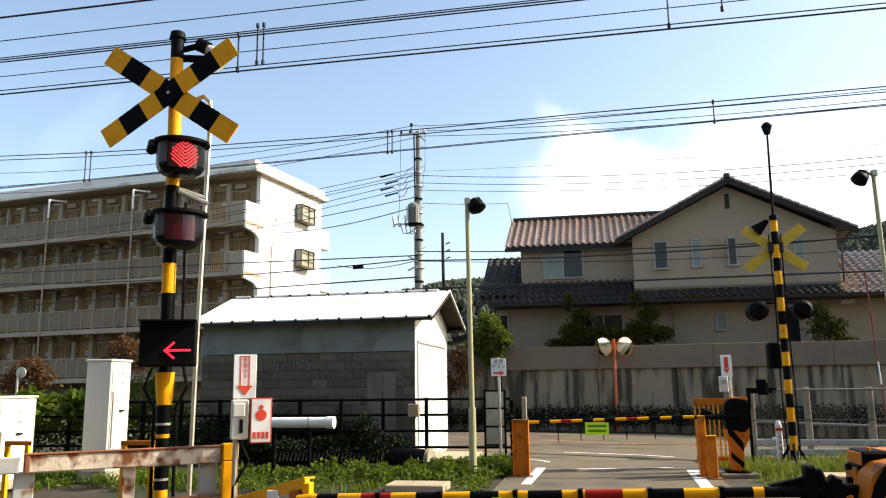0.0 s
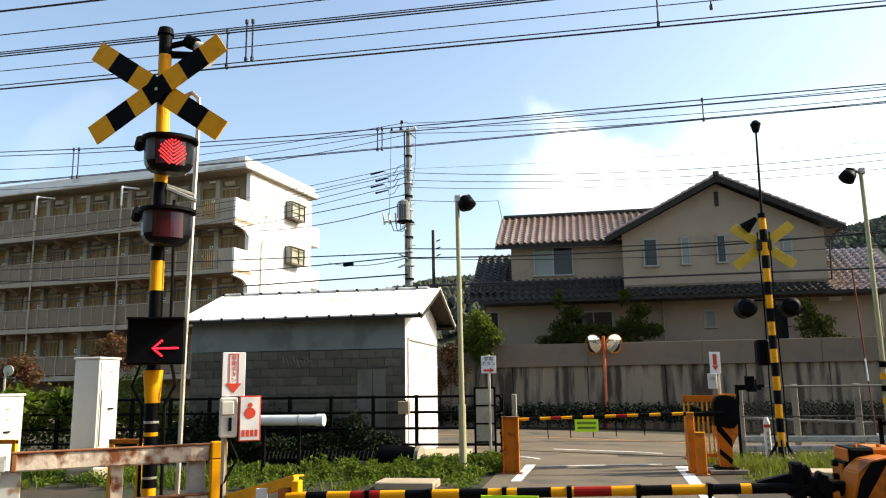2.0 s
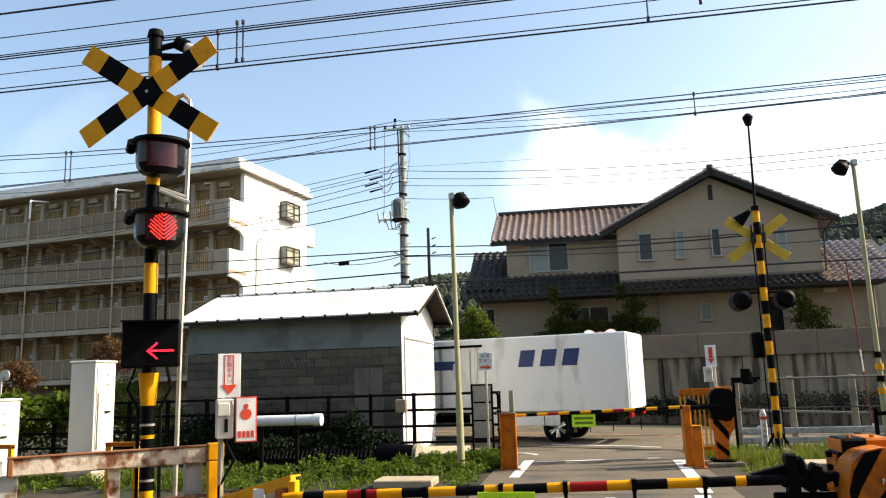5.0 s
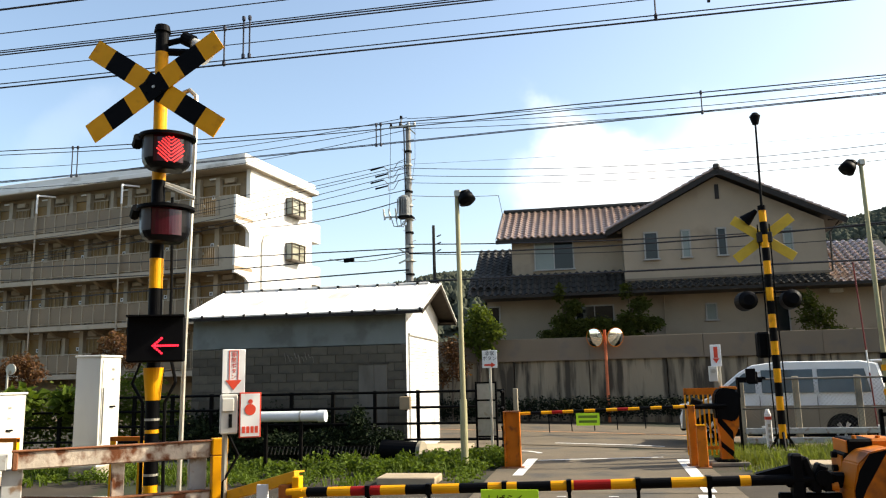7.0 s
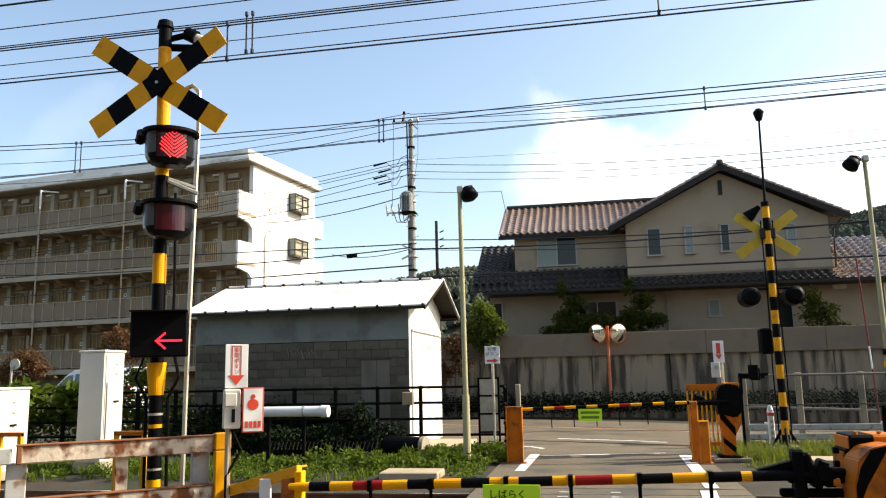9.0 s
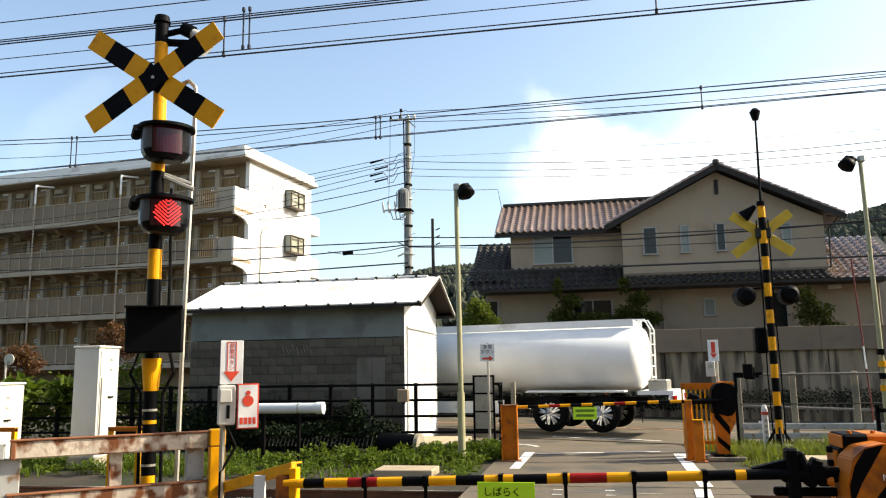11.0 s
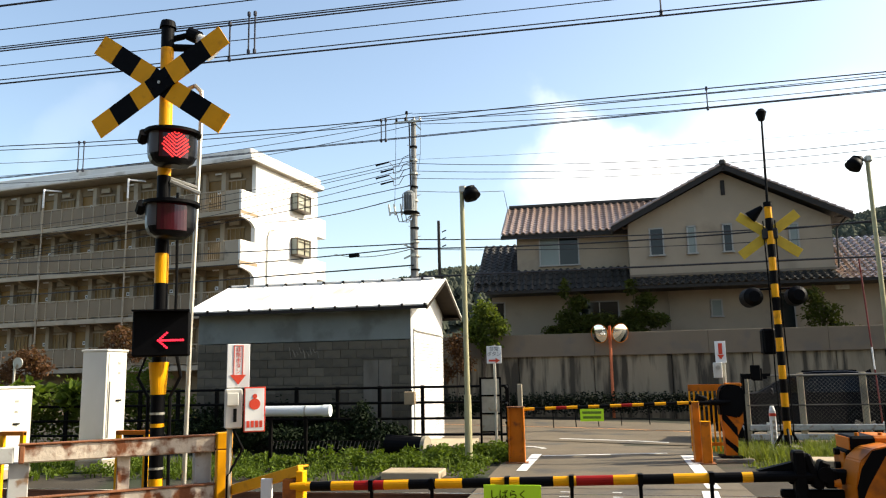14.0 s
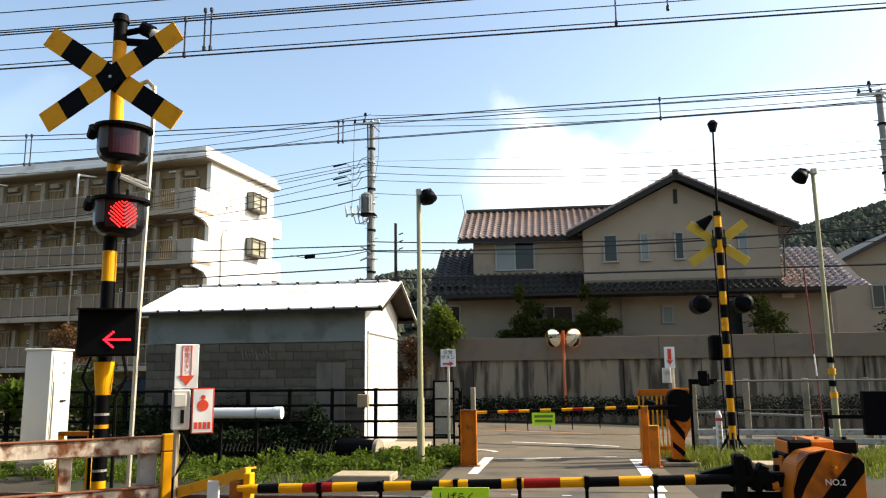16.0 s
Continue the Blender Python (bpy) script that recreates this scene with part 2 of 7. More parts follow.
# ---- ground, street and railway ----
def ground():
    bm = B()
    xs = [-900, -300, -120, -60] + list(np.arange(-40, 41, 1.0)) + [60, 120, 300, 900]
    ys = [-60, -20, -8, -4] + list(np.arange(0, 46, 1.0)) + [60, 90, 150, 400, 1500]
    grid = [[bm.verts.new((x, y, ground_z(x, y) - (0.16 if 5.6 < y < 11.9 else 0.02) + 0.02 * noise.noise((x * 0.7, y * 0.7, 0)))) for x in xs] for y in ys]
    for a, b in zip(grid, grid[1:]):
        for i in range(len(xs) - 1):
            bm.faces.new((a[i], a[i + 1], b[i + 1], b[i]))
    structure(part("ground", bm, SOIL, smooth=True), "bare trodden earth with weeds beside the railway", "ground")


def strip(bm, pts, z):
    """A flat strip between two edge lines, laid on the ground."""
    rows = [(bm.verts.new((x1, y1, ground_z(x1, y1) + z)), bm.verts.new((x2, y2, ground_z(x2, y2) + z))) for (x1, y1), (x2, y2) in pts]
    for a, b in zip(rows, rows[1:]):
        bm.faces.new((a[0], b[0], b[1], a[1]))
    return bm


def street():
    bm = B()
    xs = [-170, -120, -80] + list(range(-50, 51, 2)) + [80, 120, 170]
    for lo, hi in zip((-4.6, -2.4, 0, 1.6), (-2.4, 0, 1.6, 3.6)):
        strip(bm, [((x, road_mid(x) + lo), (x, road_mid(x) + hi)) for x in xs], 0.012)
    structure(part("street_road", bm, ASPHALT), "worn grey asphalt street behind the railway crossing", "road")
    bm = B()
    strip(bm, [((-1.75, y), (1.95, y)) for y in (11.35, 12.5, 13.5, 14.5, 15.5, 16.5, 17.5, 18.5)] + [((-3.2, 19.6), (3.2, 19.2)), ((-4.5, 20.9), (4.0, 18.9))], 0.006)
    structure(part("crossing_road", bm, ASPHALT), "narrow asphalt road leading over the railway crossing", "road")
    bm = B()
    strip(bm, [((-4.5, y), (4.5, y)) for y in (-12.0, -4.0, 0.0, 4.0, 5.6)], 0.004)
    structure(part("approach_road", bm, ASPHALT), "asphalt approach road before the crossing", "road")
    bm = B()
    box(bm, (0.1, 8.5, -0.06), (3.7, 5.75, 0.12))
    structure(part("crossing_deck", bm, ASPHALT), "asphalt deck between the rails", "road")
    def line(name, pts, z, m, label):
        structure(part(name, strip(B(), pts, z), m), label, "road marking")
    line("edge_line", [((1.42 + 0.02 * (y - 11), y), (1.6 + 0.03 * (y - 11), y)) for y in (11.4, 12.5, 13.5, 14.5, 15.6)], 0.014, LINEWHITE, "worn white edge line of the crossing road")
    line("edge_line", [((-1.42 + 0.02 * (y - 11), y), (-1.27 + 0.03 * (y - 11), y)) for y in (13.2, 14, 15, 15.8)], 0.014, LINEWHITE, "worn white edge line of the crossing road")
    line("stop_line", [((-1.1, 15.45), (-1.1, 15.55)), ((0.0, 15.7), (0.0, 15.8)), ((1.3, 15.95), (1.3, 16.05))], 0.014, LINEWHITE, "faded white stop line")
    line("deck_line", [((1.17, 9.0), (1.38, 9.0)), ((1.25, 10.1), (1.46, 10.1))], 0.008, LINEWHITE, "worn white line on the crossing deck")
    line("deck_line", [((1.27, 10.5), (1.48, 10.5)), ((1.33, 11.2), (1.54, 11.2))], 0.010, LINEWHITE, "worn white line on the crossing deck")
    line("turning_line", [((-1.75, 17.9), (-1.75, 18.05)), ((-1.5, 17.75), (-1.45, 17.9)), ((-1.3, 17.4), (-1.2, 17.5)), ((-1.22, 17.1), (-1.1, 17.1))], 0.014, LINEWHITE, "curved white line at the corner")
    for dx in (-0.55, 0.15):
        for dy in (9.55, 9.98, 10.6, 11.0):
            line("anti_slip_mark", [((dx, dy), (dx, dy + 0.05)), ((dx + 0.13, dy), (dx + 0.13, dy + 0.05))], 0.006, LINEWHITE, "small pale mark on the crossing deck")
    line("street_edge_line", [((x, road_mid(x) - 4.0), (x, road_mid(x) - 3.87)) for x in range(-1, 3)], 0.018, LINEWHITE, "white edge line of the street")
    line("street_edge_line", [((x, road_mid(x) - 4.0), (x, road_mid(x) - 3.87)) for x in range(-50, -2, 2)], 0.018, LINEWHITE, "white edge line of the street")
    line("street_edge_line", [((x, road_mid(x) - 4.0), (x, road_mid(x) - 3.87)) for x in range(4, 50, 2)], 0.018, LINEWHITE, "white edge line of the street")
    line("centre_line", [((x, road_mid(x) - 0.07), (x, road_mid(x) + 0.07)) for x in range(-50, 50, 2)], 0.018, LINEORANGE, "orange centre line of the street")


def track(y):
    t = empty("railway_track", 0, y)
    tagged(t, "rusty rails on sleepers in dark ballast", "railway track", kind="structure")
    for s in (-0.534, 0.534):
        bm = B()
        prism(bm, [(s - 0.06, -0.15), (s + 0.06, -0.15), (s + 0.06, -0.135), (s + 0.012, -0.12), (s + 0.012, -0.04), (s + 0.032, -0.03), (s + 0.032, -0.004), (s - 0.032, -0.004), (s - 0.032, -0.03), (s - 0.012, -0.04), (s - 0.012, -0.12), (s - 0.06, -0.135)], -45, 45)
        r = part("rail", bm, RAIL, t)
        part("rail_head", bx((0, s, -0.001), (90, 0.05, 0.006)), RAILTOP, r, "polished steel running surface")
    bm = B()
    for i in range(-50, 51):
        if not -3 < i * 0.62 < 2.4:
            box(bm, (i * 0.62, 0, -0.17), (0.2, 2.0, 0.1))
    part("sleepers", bm, CONCRETE, t)


def ballast():
    rng = random.Random(5)
    verts, faces = [], []
    for i in range(9000):
        x, y = rng.uniform(-11, 9), rng.uniform(8.6, 11.9)
        if -1.8 < x < 2.0:
            continue
        r = rng.uniform(0.025, 0.05)
        z = -0.15 + rng.uniform(-0.01, 0.02)
        k = len(verts)
        a = rng.uniform(0, 6.3)
        for j in range(4):
            verts.append((x + r * math.cos(a + j * 1.57) * rng.uniform(0.7, 1.2), y + r * math.sin(a + j * 1.57) * rng.uniform(0.7, 1.2), z))
        verts.append((x, y, z + r * rng.uniform(0.6, 1.1)))
        faces += [(k, k + 1, k + 4), (k + 1, k + 2, k + 4), (k + 2, k + 3, k + 4), (k + 3, k, k + 4)]
    me = bpy.data.meshes.new("ballast")
    me.from_pydata(verts, [], faces)
    me.materials.append(BALLAST)
    tagged(new("ballast", me), "rust-brown crushed stone ballast between the rails", "ballast", kind="stuff")


ground()
street()
track(7.25)
track(10.3)
ballast()


# ---- shed ----
BLOCKJOINT = mat("block_joint", (0.065, 0.058, 0.045), 0.9, vary=0.4, scale=2)
CHALK = mat("chalk", (0.19, 0.175, 0.145), 0.9, vary=0.3, scale=9)


HATCH = mat("patched_board", (0.15, 0.135, 0.11), 0.85, vary=0.15, scale=4, stain=(0.1, 0.09, 0.07), stain_amt=0.3, stretch=(1, 1, 0.3))
# brown made near-black: shadow under the shed's overhang is in the colour
SOFFIT = mat("shade_brown_board", (0.022, 0.016, 0.011), 0.8, vary=0.25, scale=6, spec=0.15)
FADED = mat("faded_ink", (0.5, 0.49, 0.46), 0.7, vary=0.25, scale=30)


def shed():
    """Block-walled shed with a white metal gable roof; its long side faces the railway."""
    s = empty("shed", -6.76, 19.1)
    tagged(s, "grey block shed with white metal gable roof and white end wall", "shed")
    L, D, H, RISE = 2.64, 1.9, 3.25, 0.7           # half length, half depth, eave height, gable rise
    part("wall", bx((0, -D + 0.083, 2.85), (2 * L, 0.16, 0.83)), SHEDTOP, s, "blue-grey rendered upper wall")
    part("wall", bx((0, D - 0.083, H / 2), (2 * L - 0.33, 0.16, H)), SHEDTOP, s)
    for sx in (-1, 1):
        bm = B()
        prism(bm, [(-D + 0.17, -0.2), (D, -0.2), (D, H), (0, H + RISE), (-D + 0.17, H + 0.063)], sx * L - 0.16 * (sx > 0), sx * L + 0.16 * (sx < 0))
        part("gable_wall", bm, SHEDEND, s, "white painted end wall")
    part("corner_board", bx((L + 0.006, -D + 0.08, H / 2), (0.012, 0.17, H)), SHEDEND, s, "white corner board")
    # recessed bed behind the blocks
    core = part("block_wall", bx((0, -D + 0.1, 1.1), (2 * L, 0.13, 2.6)), BLOCKJOINT, s, "dark grey hollow block lower wall")
    rng = random.Random(3)
    bw, bh = 0.4, 0.2
    shapes = {}
    for r in range(12):
        off = 0.2 if r % 2 else 0.0
        x = -L
        while x < L - 0.02:
            wd = min(bw - (off if x == -L and off else 0), L - x)
            z = 0.02 + r * bh
            key = round(wd, 2)
            if key not in shapes:
                bm = bx((0, 0, 0), (wd - 0.008, 0.05, bh - 0.008), bevel=0.003)
                shapes[key] = bpy.data.meshes.new("block")
                bm.to_mesh(shapes[key])
                bm.free()
                shapes[key].materials.append(BLOCK)
            o = new("block", shapes[key])
            o.parent = core
            o.matrix_basis = pose(x + wd / 2, -D + 0.02 + rng.uniform(-0.004, 0.004), z + bh / 2)
            x += wd
    for hx, hw in ((1.7, 0.36), (2.04, 0.3)):
        part("boarded_hatch", bx((hx, -D - 0.012, 1.15), (hw, 0.03, 1.66), bevel=0.006), HATCH, s, "grey patched-up doorway in the block wall")
    part("hatch_lintel", bx((1.86, -D - 0.02, 2.0), (0.74, 0.05, 0.03)), BLOCKJOINT, s)
    # roof sheets with standing seams
    tan = RISE / D
    pitch = math.atan(tan)
    ov, x0, x1 = 0.36, -L - 0.14, L + 0.455
    mx, ln = (x0 + x1) / 2, (D + ov) / math.cos(pitch)
    for sy in (-1, 1):
        rot = Matrix.Rotation(-sy * pitch, 3, "X")
        mid = Vector((mx, sy * (D + ov) / 2, H + RISE - tan * (D + ov) / 2 + 0.06))
        r = part("roof", bx(mid, (x1 - x0, ln, 0.03), rot), ROOFWHITE, s, "sunlit white sheet metal roof")
        nrm = rot @ Vector((0, 0, 1))
        for i in range(12):
            x = x0 + 0.03 + i * (x1 - x0 - 0.06) / 11
            part("seam", bx(mid + nrm * 0.022 + Vector((x - mx, 0, 0)), (0.022, ln, 0.024), rot), ROOFWHITE, r)
        zf = H + RISE - tan * (D + ov)
        part("fascia", bx((mx, sy * (D + ov - 0.02), zf + 0.01), (x1 - x0, 0.03, 0.07)), FRAMEDARK, s, "dark eaves board")
        part("soffit", bx((mx, sy * (D + ov / 2 - 0.01), zf + 0.02), (x1 - x0 - 0.06, ov - 0.02, 0.02)), SOFFIT, s, "boarded soffit, coloured dark for the shadow under the roof")
        part("gable_soffit", bx((x1 - 0.23, sy * (D + ov) / 2, H + RISE - tan * (D + ov) / 2 + 0.025), (0.44, ln - 0.04, 0.02), rot), SOFFIT, s, "boarded soffit, coloured dark for the shadow under the roof")
        for xe in (x0 - 0.012, x1 + 0.012):
            part("barge_board", bx((xe, sy * (D + ov) / 2, H + RISE - tan * (D + ov) / 2 + 0.0), (0.025, ln, 0.1), rot), SOFFIT, s, "dark barge board")
            part("verge_trim", bx((xe, sy * (D + ov) / 2, H + RISE - tan * (D + ov) / 2 + 0.068), (0.05, ln, 0.03), rot), ROOFWHITE, s, "white metal verge trim")
    part("ridge_cap", bx((mx - 0.12, 0, H + RISE + 0.09), (x1 - x0 - 0.3, 0.16, 0.05), bevel=0.012), ROOFWHITE, s)
    for i in range(12):
        x = x0 + 0.03 + i * (x1 - x0 - 0.06) / 11
        part("ridge_clip", bx((x, -0.1, H + RISE + 0.075), (0.06, 0.05, 0.07)), FRAMEDARK, s)
        part("roof_stud", bx((x, -(D + ov) - 0.01, H + RISE - tan * (D + ov) + 0.07), (0.05, 0.04, 0.05)), FRAMEDARK, s)
    # faint chalky strokes on the blocks
    for k in range(9):
        u = -0.3 + 0.085 * k
        part("chalk_stroke", tube(B(), [(u, -D - 0.004, 2.3 - 0.05 * (k % 3)), (u + 0.03, -D - 0.004, 2.18), (u + 0.05 + 0.02 * (k % 2), -D - 0.004, 2.05 + 0.04 * (k % 4))], 0.011, 4), CHALK, core, "faint chalky stroke")
    # roller shutter that fills most of the end wall
    sh = empty("shutter", L, 0, 0)
    sh.parent = s
    for i in range(32):
        part("slat", bx((0.024, 0.0, 0.04 + i * 0.081), (0.03, 3.3, 0.074), bevel=0.012), SHEDEND, sh)
    for yy, zz, h in ((0.1, 1.85, 0.2), (0.1, 1.58, 0.2), (0.12, 1.28, 0.2), (0.1, 1.0, 0.16), (0.9, 1.75, 0.2), (0.9, 1.45, 0.2)):
        for k in (-0.06, 0.07):
            part("faded_lettering", bx((0.041, yy + k, zz + 0.3 * k), (0.004, 0.06, h)), FADED, sh, "faded unreadable lettering")
    part("shutter_head", bx((0.03, 0.0, 2.66), (0.05, 3.4, 0.045)), FADED, sh)
    for yy in (-1.68, 1.68):
        part("shutter_rail", bx((0.025, yy, 1.31), (0.04, 0.05, 2.62)), FADED, sh)
    return s


shed()


# ---- apartment house ----
BAR = bpy.data.meshes.new("baluster")
bar_mesh = rod(bmesh.new(), (0, 0, -0.52), (0, 0, 0.53), 0.014, seg=4)
bar_mesh.to_mesh(BAR)
bar_mesh.free()
BAR.materials.append(APTRAIL)


def apartments():
    a = empty("apartment_building", -17.0, 36.0, 0, -8.5)
    tagged(a, "white four-storey apartment block with open access balconies", "apartment building")
    LEN, DEP, ROOF = 21.5, 7.0, 12.7
    FR, WL, EW = -0.8, 0.75, 0.45                    # balcony front, door wall, front edge of the end wall
    FL = [9.98 - 2.58 * k for k in range(4)]         # floor levels, top storey first
    part("wall", bx((-LEN / 2, (WL + DEP) / 2, ROOF / 2), (LEN - 0.5, DEP - WL - 0.02, ROOF - 0.04)), APTGREY, a, "front wall in a beige darkened for its shade")
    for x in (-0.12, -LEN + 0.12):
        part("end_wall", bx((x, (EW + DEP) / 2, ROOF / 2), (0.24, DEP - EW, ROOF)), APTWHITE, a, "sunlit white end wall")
    r = part("roof", bx((-LEN / 2 + 0.02, DEP / 2 - 0.05, ROOF + 0.1), (LEN + 0.55, DEP + 0.75, 0.26), bevel=0.03), APTWHITE, a, "flat roof with a heavy white rim")
    part("roof_parapet", bx((-LEN / 2, DEP / 2 - 0.02, ROOF + 0.41), (LEN + 0.25, DEP + 0.45, 0.42), bevel=0.03), APTWHITE, r, "low white roof parapet")
    part("roof_rim", bx((-LEN / 2 + 0.02, DEP / 2 - 0.05, ROOF - 0.035), (LEN + 0.4, DEP + 0.6, 0.05)), APTPILLAR, r, "buff edge under the roof")
    panel_w = (LEN - 3.6) / 6
    for k, z in enumerate(FL):
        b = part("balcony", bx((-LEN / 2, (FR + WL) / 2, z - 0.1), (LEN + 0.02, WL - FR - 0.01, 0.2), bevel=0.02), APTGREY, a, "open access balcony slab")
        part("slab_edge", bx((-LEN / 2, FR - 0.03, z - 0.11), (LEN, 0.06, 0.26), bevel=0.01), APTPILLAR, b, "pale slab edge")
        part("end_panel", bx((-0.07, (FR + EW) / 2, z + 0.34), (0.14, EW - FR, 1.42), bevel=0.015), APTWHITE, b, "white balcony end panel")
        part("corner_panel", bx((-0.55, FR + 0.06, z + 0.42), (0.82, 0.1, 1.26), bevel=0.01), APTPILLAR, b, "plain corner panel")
        part("end_bracket", prism(B(), [(FR + 0.2, z - 0.37), (EW, z - 0.37), (EW, z - 0.75), (FR + 0.9, z - 0.5)], -0.14, 0.0), APTWHITE, b)
        part("handrail", bx((-LEN / 2 - 0.5, FR + 0.03, z + 1.06), (LEN - 1.0, 0.06, 0.05)), APTPILLAR, b, "pale balcony handrail")
        part("bottom_rail", bx((-LEN / 2 - 0.5, FR + 0.03, z + 0.12), (LEN - 1.0, 0.04, 0.04)), APTRAIL, b)
        for i in range(12):
            bar = new("baluster", BAR)
            bar.parent = b
            bar.matrix_basis = pose(-1.1 - i * 0.125, FR + 0.03, z + 0.52)
        for i in range(6):
            xm = -2.75 - panel_w * (i + 0.5)
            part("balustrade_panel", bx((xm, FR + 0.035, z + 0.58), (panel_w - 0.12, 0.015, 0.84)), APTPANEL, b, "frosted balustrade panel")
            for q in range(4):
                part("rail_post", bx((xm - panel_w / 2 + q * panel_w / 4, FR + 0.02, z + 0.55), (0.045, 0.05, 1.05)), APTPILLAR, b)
        for u in range(7):
            xd = -2.62 - u * 2.88
            d = part("door", bx((xd, WL - 0.03, z + 1.02), (0.92, 0.08, 2.05), bevel=0.01), DOORBROWN, a, "ochre apartment door")
            part("notice", bx((xd + 0.2, WL - 0.08, z + 1.42), (0.2, 0.02, 0.2)), WHITE, d)
            part("notice_mark", bx((xd + 0.2, WL - 0.094, z + 1.42), (0.09, 0.008, 0.09)), FRAMEDARK, d)
            part("door_handle", bx((xd - 0.35, WL - 0.09, z + 1.0), (0.04, 0.05, 0.14)), STEEL, d)
            w = part("window", bx((xd + 1.27, WL - 0.02, z + 1.45), (1.0, 0.06, 1.0)), OCHREPANE, a, "ochre screened kitchen window")
            part("window_frame", bx((xd + 1.27, WL - 0.05, z + 1.98), (1.14, 0.1, 0.07)), APTPILLAR, w)
            part("window_frame", bx((xd + 1.27, WL - 0.05, z + 0.93), (1.14, 0.1, 0.06)), APTPILLAR, w)
            for bxx in (-0.3, 0.0, 0.3):
                part("window_bar", bx((xd + 1.27 + bxx, WL - 0.08, z + 1.45), (0.03, 0.03, 1.0)), APTRAIL, w)
            part("pillar", bx((xd + 0.63, WL - 0.16, z + 1.21), (0.26, 0.32, 2.42)), APTPILLAR, a)
            part("pillar", bx((xd - 0.58, WL - 0.16, z + 1.21), (0.2, 0.32, 2.42)), APTPILLAR, a)
            part("lintel", bx((xd, WL - 0.06, z + 2.24), (0.94, 0.14, 0.36)), APTGREY, a)
            part("bracket", prism(B(), [(FR + 0.1, z - 0.2), (WL, z - 0.2), (WL, z - 0.6), (FR + 0.55, z - 0.45)], xd - 0.7, xd - 0.46), APTGREY, a, "balcony bracket")
            part("meter_box", bx((xd + 1.3, WL - 0.14, z + 2.22), (0.62, 0.2, 0.26), bevel=0.02), APTPILLAR, a)
            part("ceiling_lamp", rod(B(), (xd + 0.1, WL - 0.3, z + 2.36), (xd + 0.5, WL - 0.3, z + 2.36), 0.05, seg=8), WHITE, a)
    for x in (-1.95 - 5.35 * 0.96, -1.95 - 5.35 * 2.06, -1.95 - 5.35 * 3.15):
        p = part("drain_pipe", rod(B(), (x, FR - 0.1, 0), (x, FR - 0.1, ROOF - 0.45), 0.042, seg=8), APTPILLAR, a, "pale rain pipe")
        part("pipe_elbow", rod(B(), (x, FR - 0.1, ROOF - 0.48), (x + 0.35, 0.0, ROOF - 0.4), 0.05, seg=8), WHITE, p)
        part("pipe_head", rod(B(), (x, FR - 0.1, ROOF - 1.5), (x, FR - 0.1, ROOF - 0.42), 0.055, seg=8), WHITE, p, "white upper length of the pipe")
    for k, z in enumerate(FL[:3]):
        w = empty("bay_window", 0, 4.75, z + 1.38)
        w.parent = a
        part("window_frame", bx((0.22, 0, 0.47), (0.46, 1.5, 0.06)), BAYBROWN, w)
        part("window_frame", bx((0.22, 0, -0.47), (0.46, 1.5, 0.09)), BAYBROWN, w)
        for yy in (-0.72, 0.72):
            part("mullion", bx((0.41, yy, 0), (0.06, 0.06, 0.94)), BAYBROWN, w)
            part("mullion", bx((0.03, yy, 0), (0.06, 0.06, 0.94)), BAYBROWN, w)
            part("pane", bx((0.2, yy, 0), (0.36, 0.02, 0.9)), GLASSPALE, w)
        part("mullion", bx((0.41, 0.1, 0), (0.05, 0.05, 0.94)), BAYBROWN, w)
        for zz in (-0.12, 0.3):
            part("guard_bar", bx((0.43, 0, zz), (0.03, 1.44, 0.03)), BAYBROWN, w)
        part("pane", bx((0.37, 0, 0), (0.02, 1.42, 0.9)), CURTAIN, w, "pale curtained glass")
    for k, z in enumerate(FL[:3]):
        part("rear_balcony", bx((-1.6, DEP + 0.53, z + 0.42), (3.2, 1.06, 1.15), bevel=0.02), APTWHITE, a, "white rear balcony box")
    part("conduit", tube(B(), [(0.06, 1.5, 4.0), (0.06, 1.55, 8.9), (0.06, 1.75, 9.3), (0.06, 2.3, 9.45)], 0.035), STEEL, a)
    for x, y, z in ((0.03, 4.2, 8.4), (0.03, 2.0, 10.5), (0.03, 3.9, 6.3)):
        part("wall_vent", rod(B(), (0, y, z), (0.07, y, z), 0.07, seg=10), APTPILLAR, a)
    return a


OCHREPANE = mat("ochre_screen", (0.24, 0.15, 0.055), 0.6, vary=0.15, scale=3, rand=0.35)
CURTAIN = mat("curtained_pane", (0.30, 0.29, 0.22), 0.12, vary=0.25, scale=1.2)
BAYBROWN = mat("brown_window_frame", (0.07, 0.05, 0.03), 0.5, vary=0.1)
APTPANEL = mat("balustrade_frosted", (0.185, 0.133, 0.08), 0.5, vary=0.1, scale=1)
apartments()


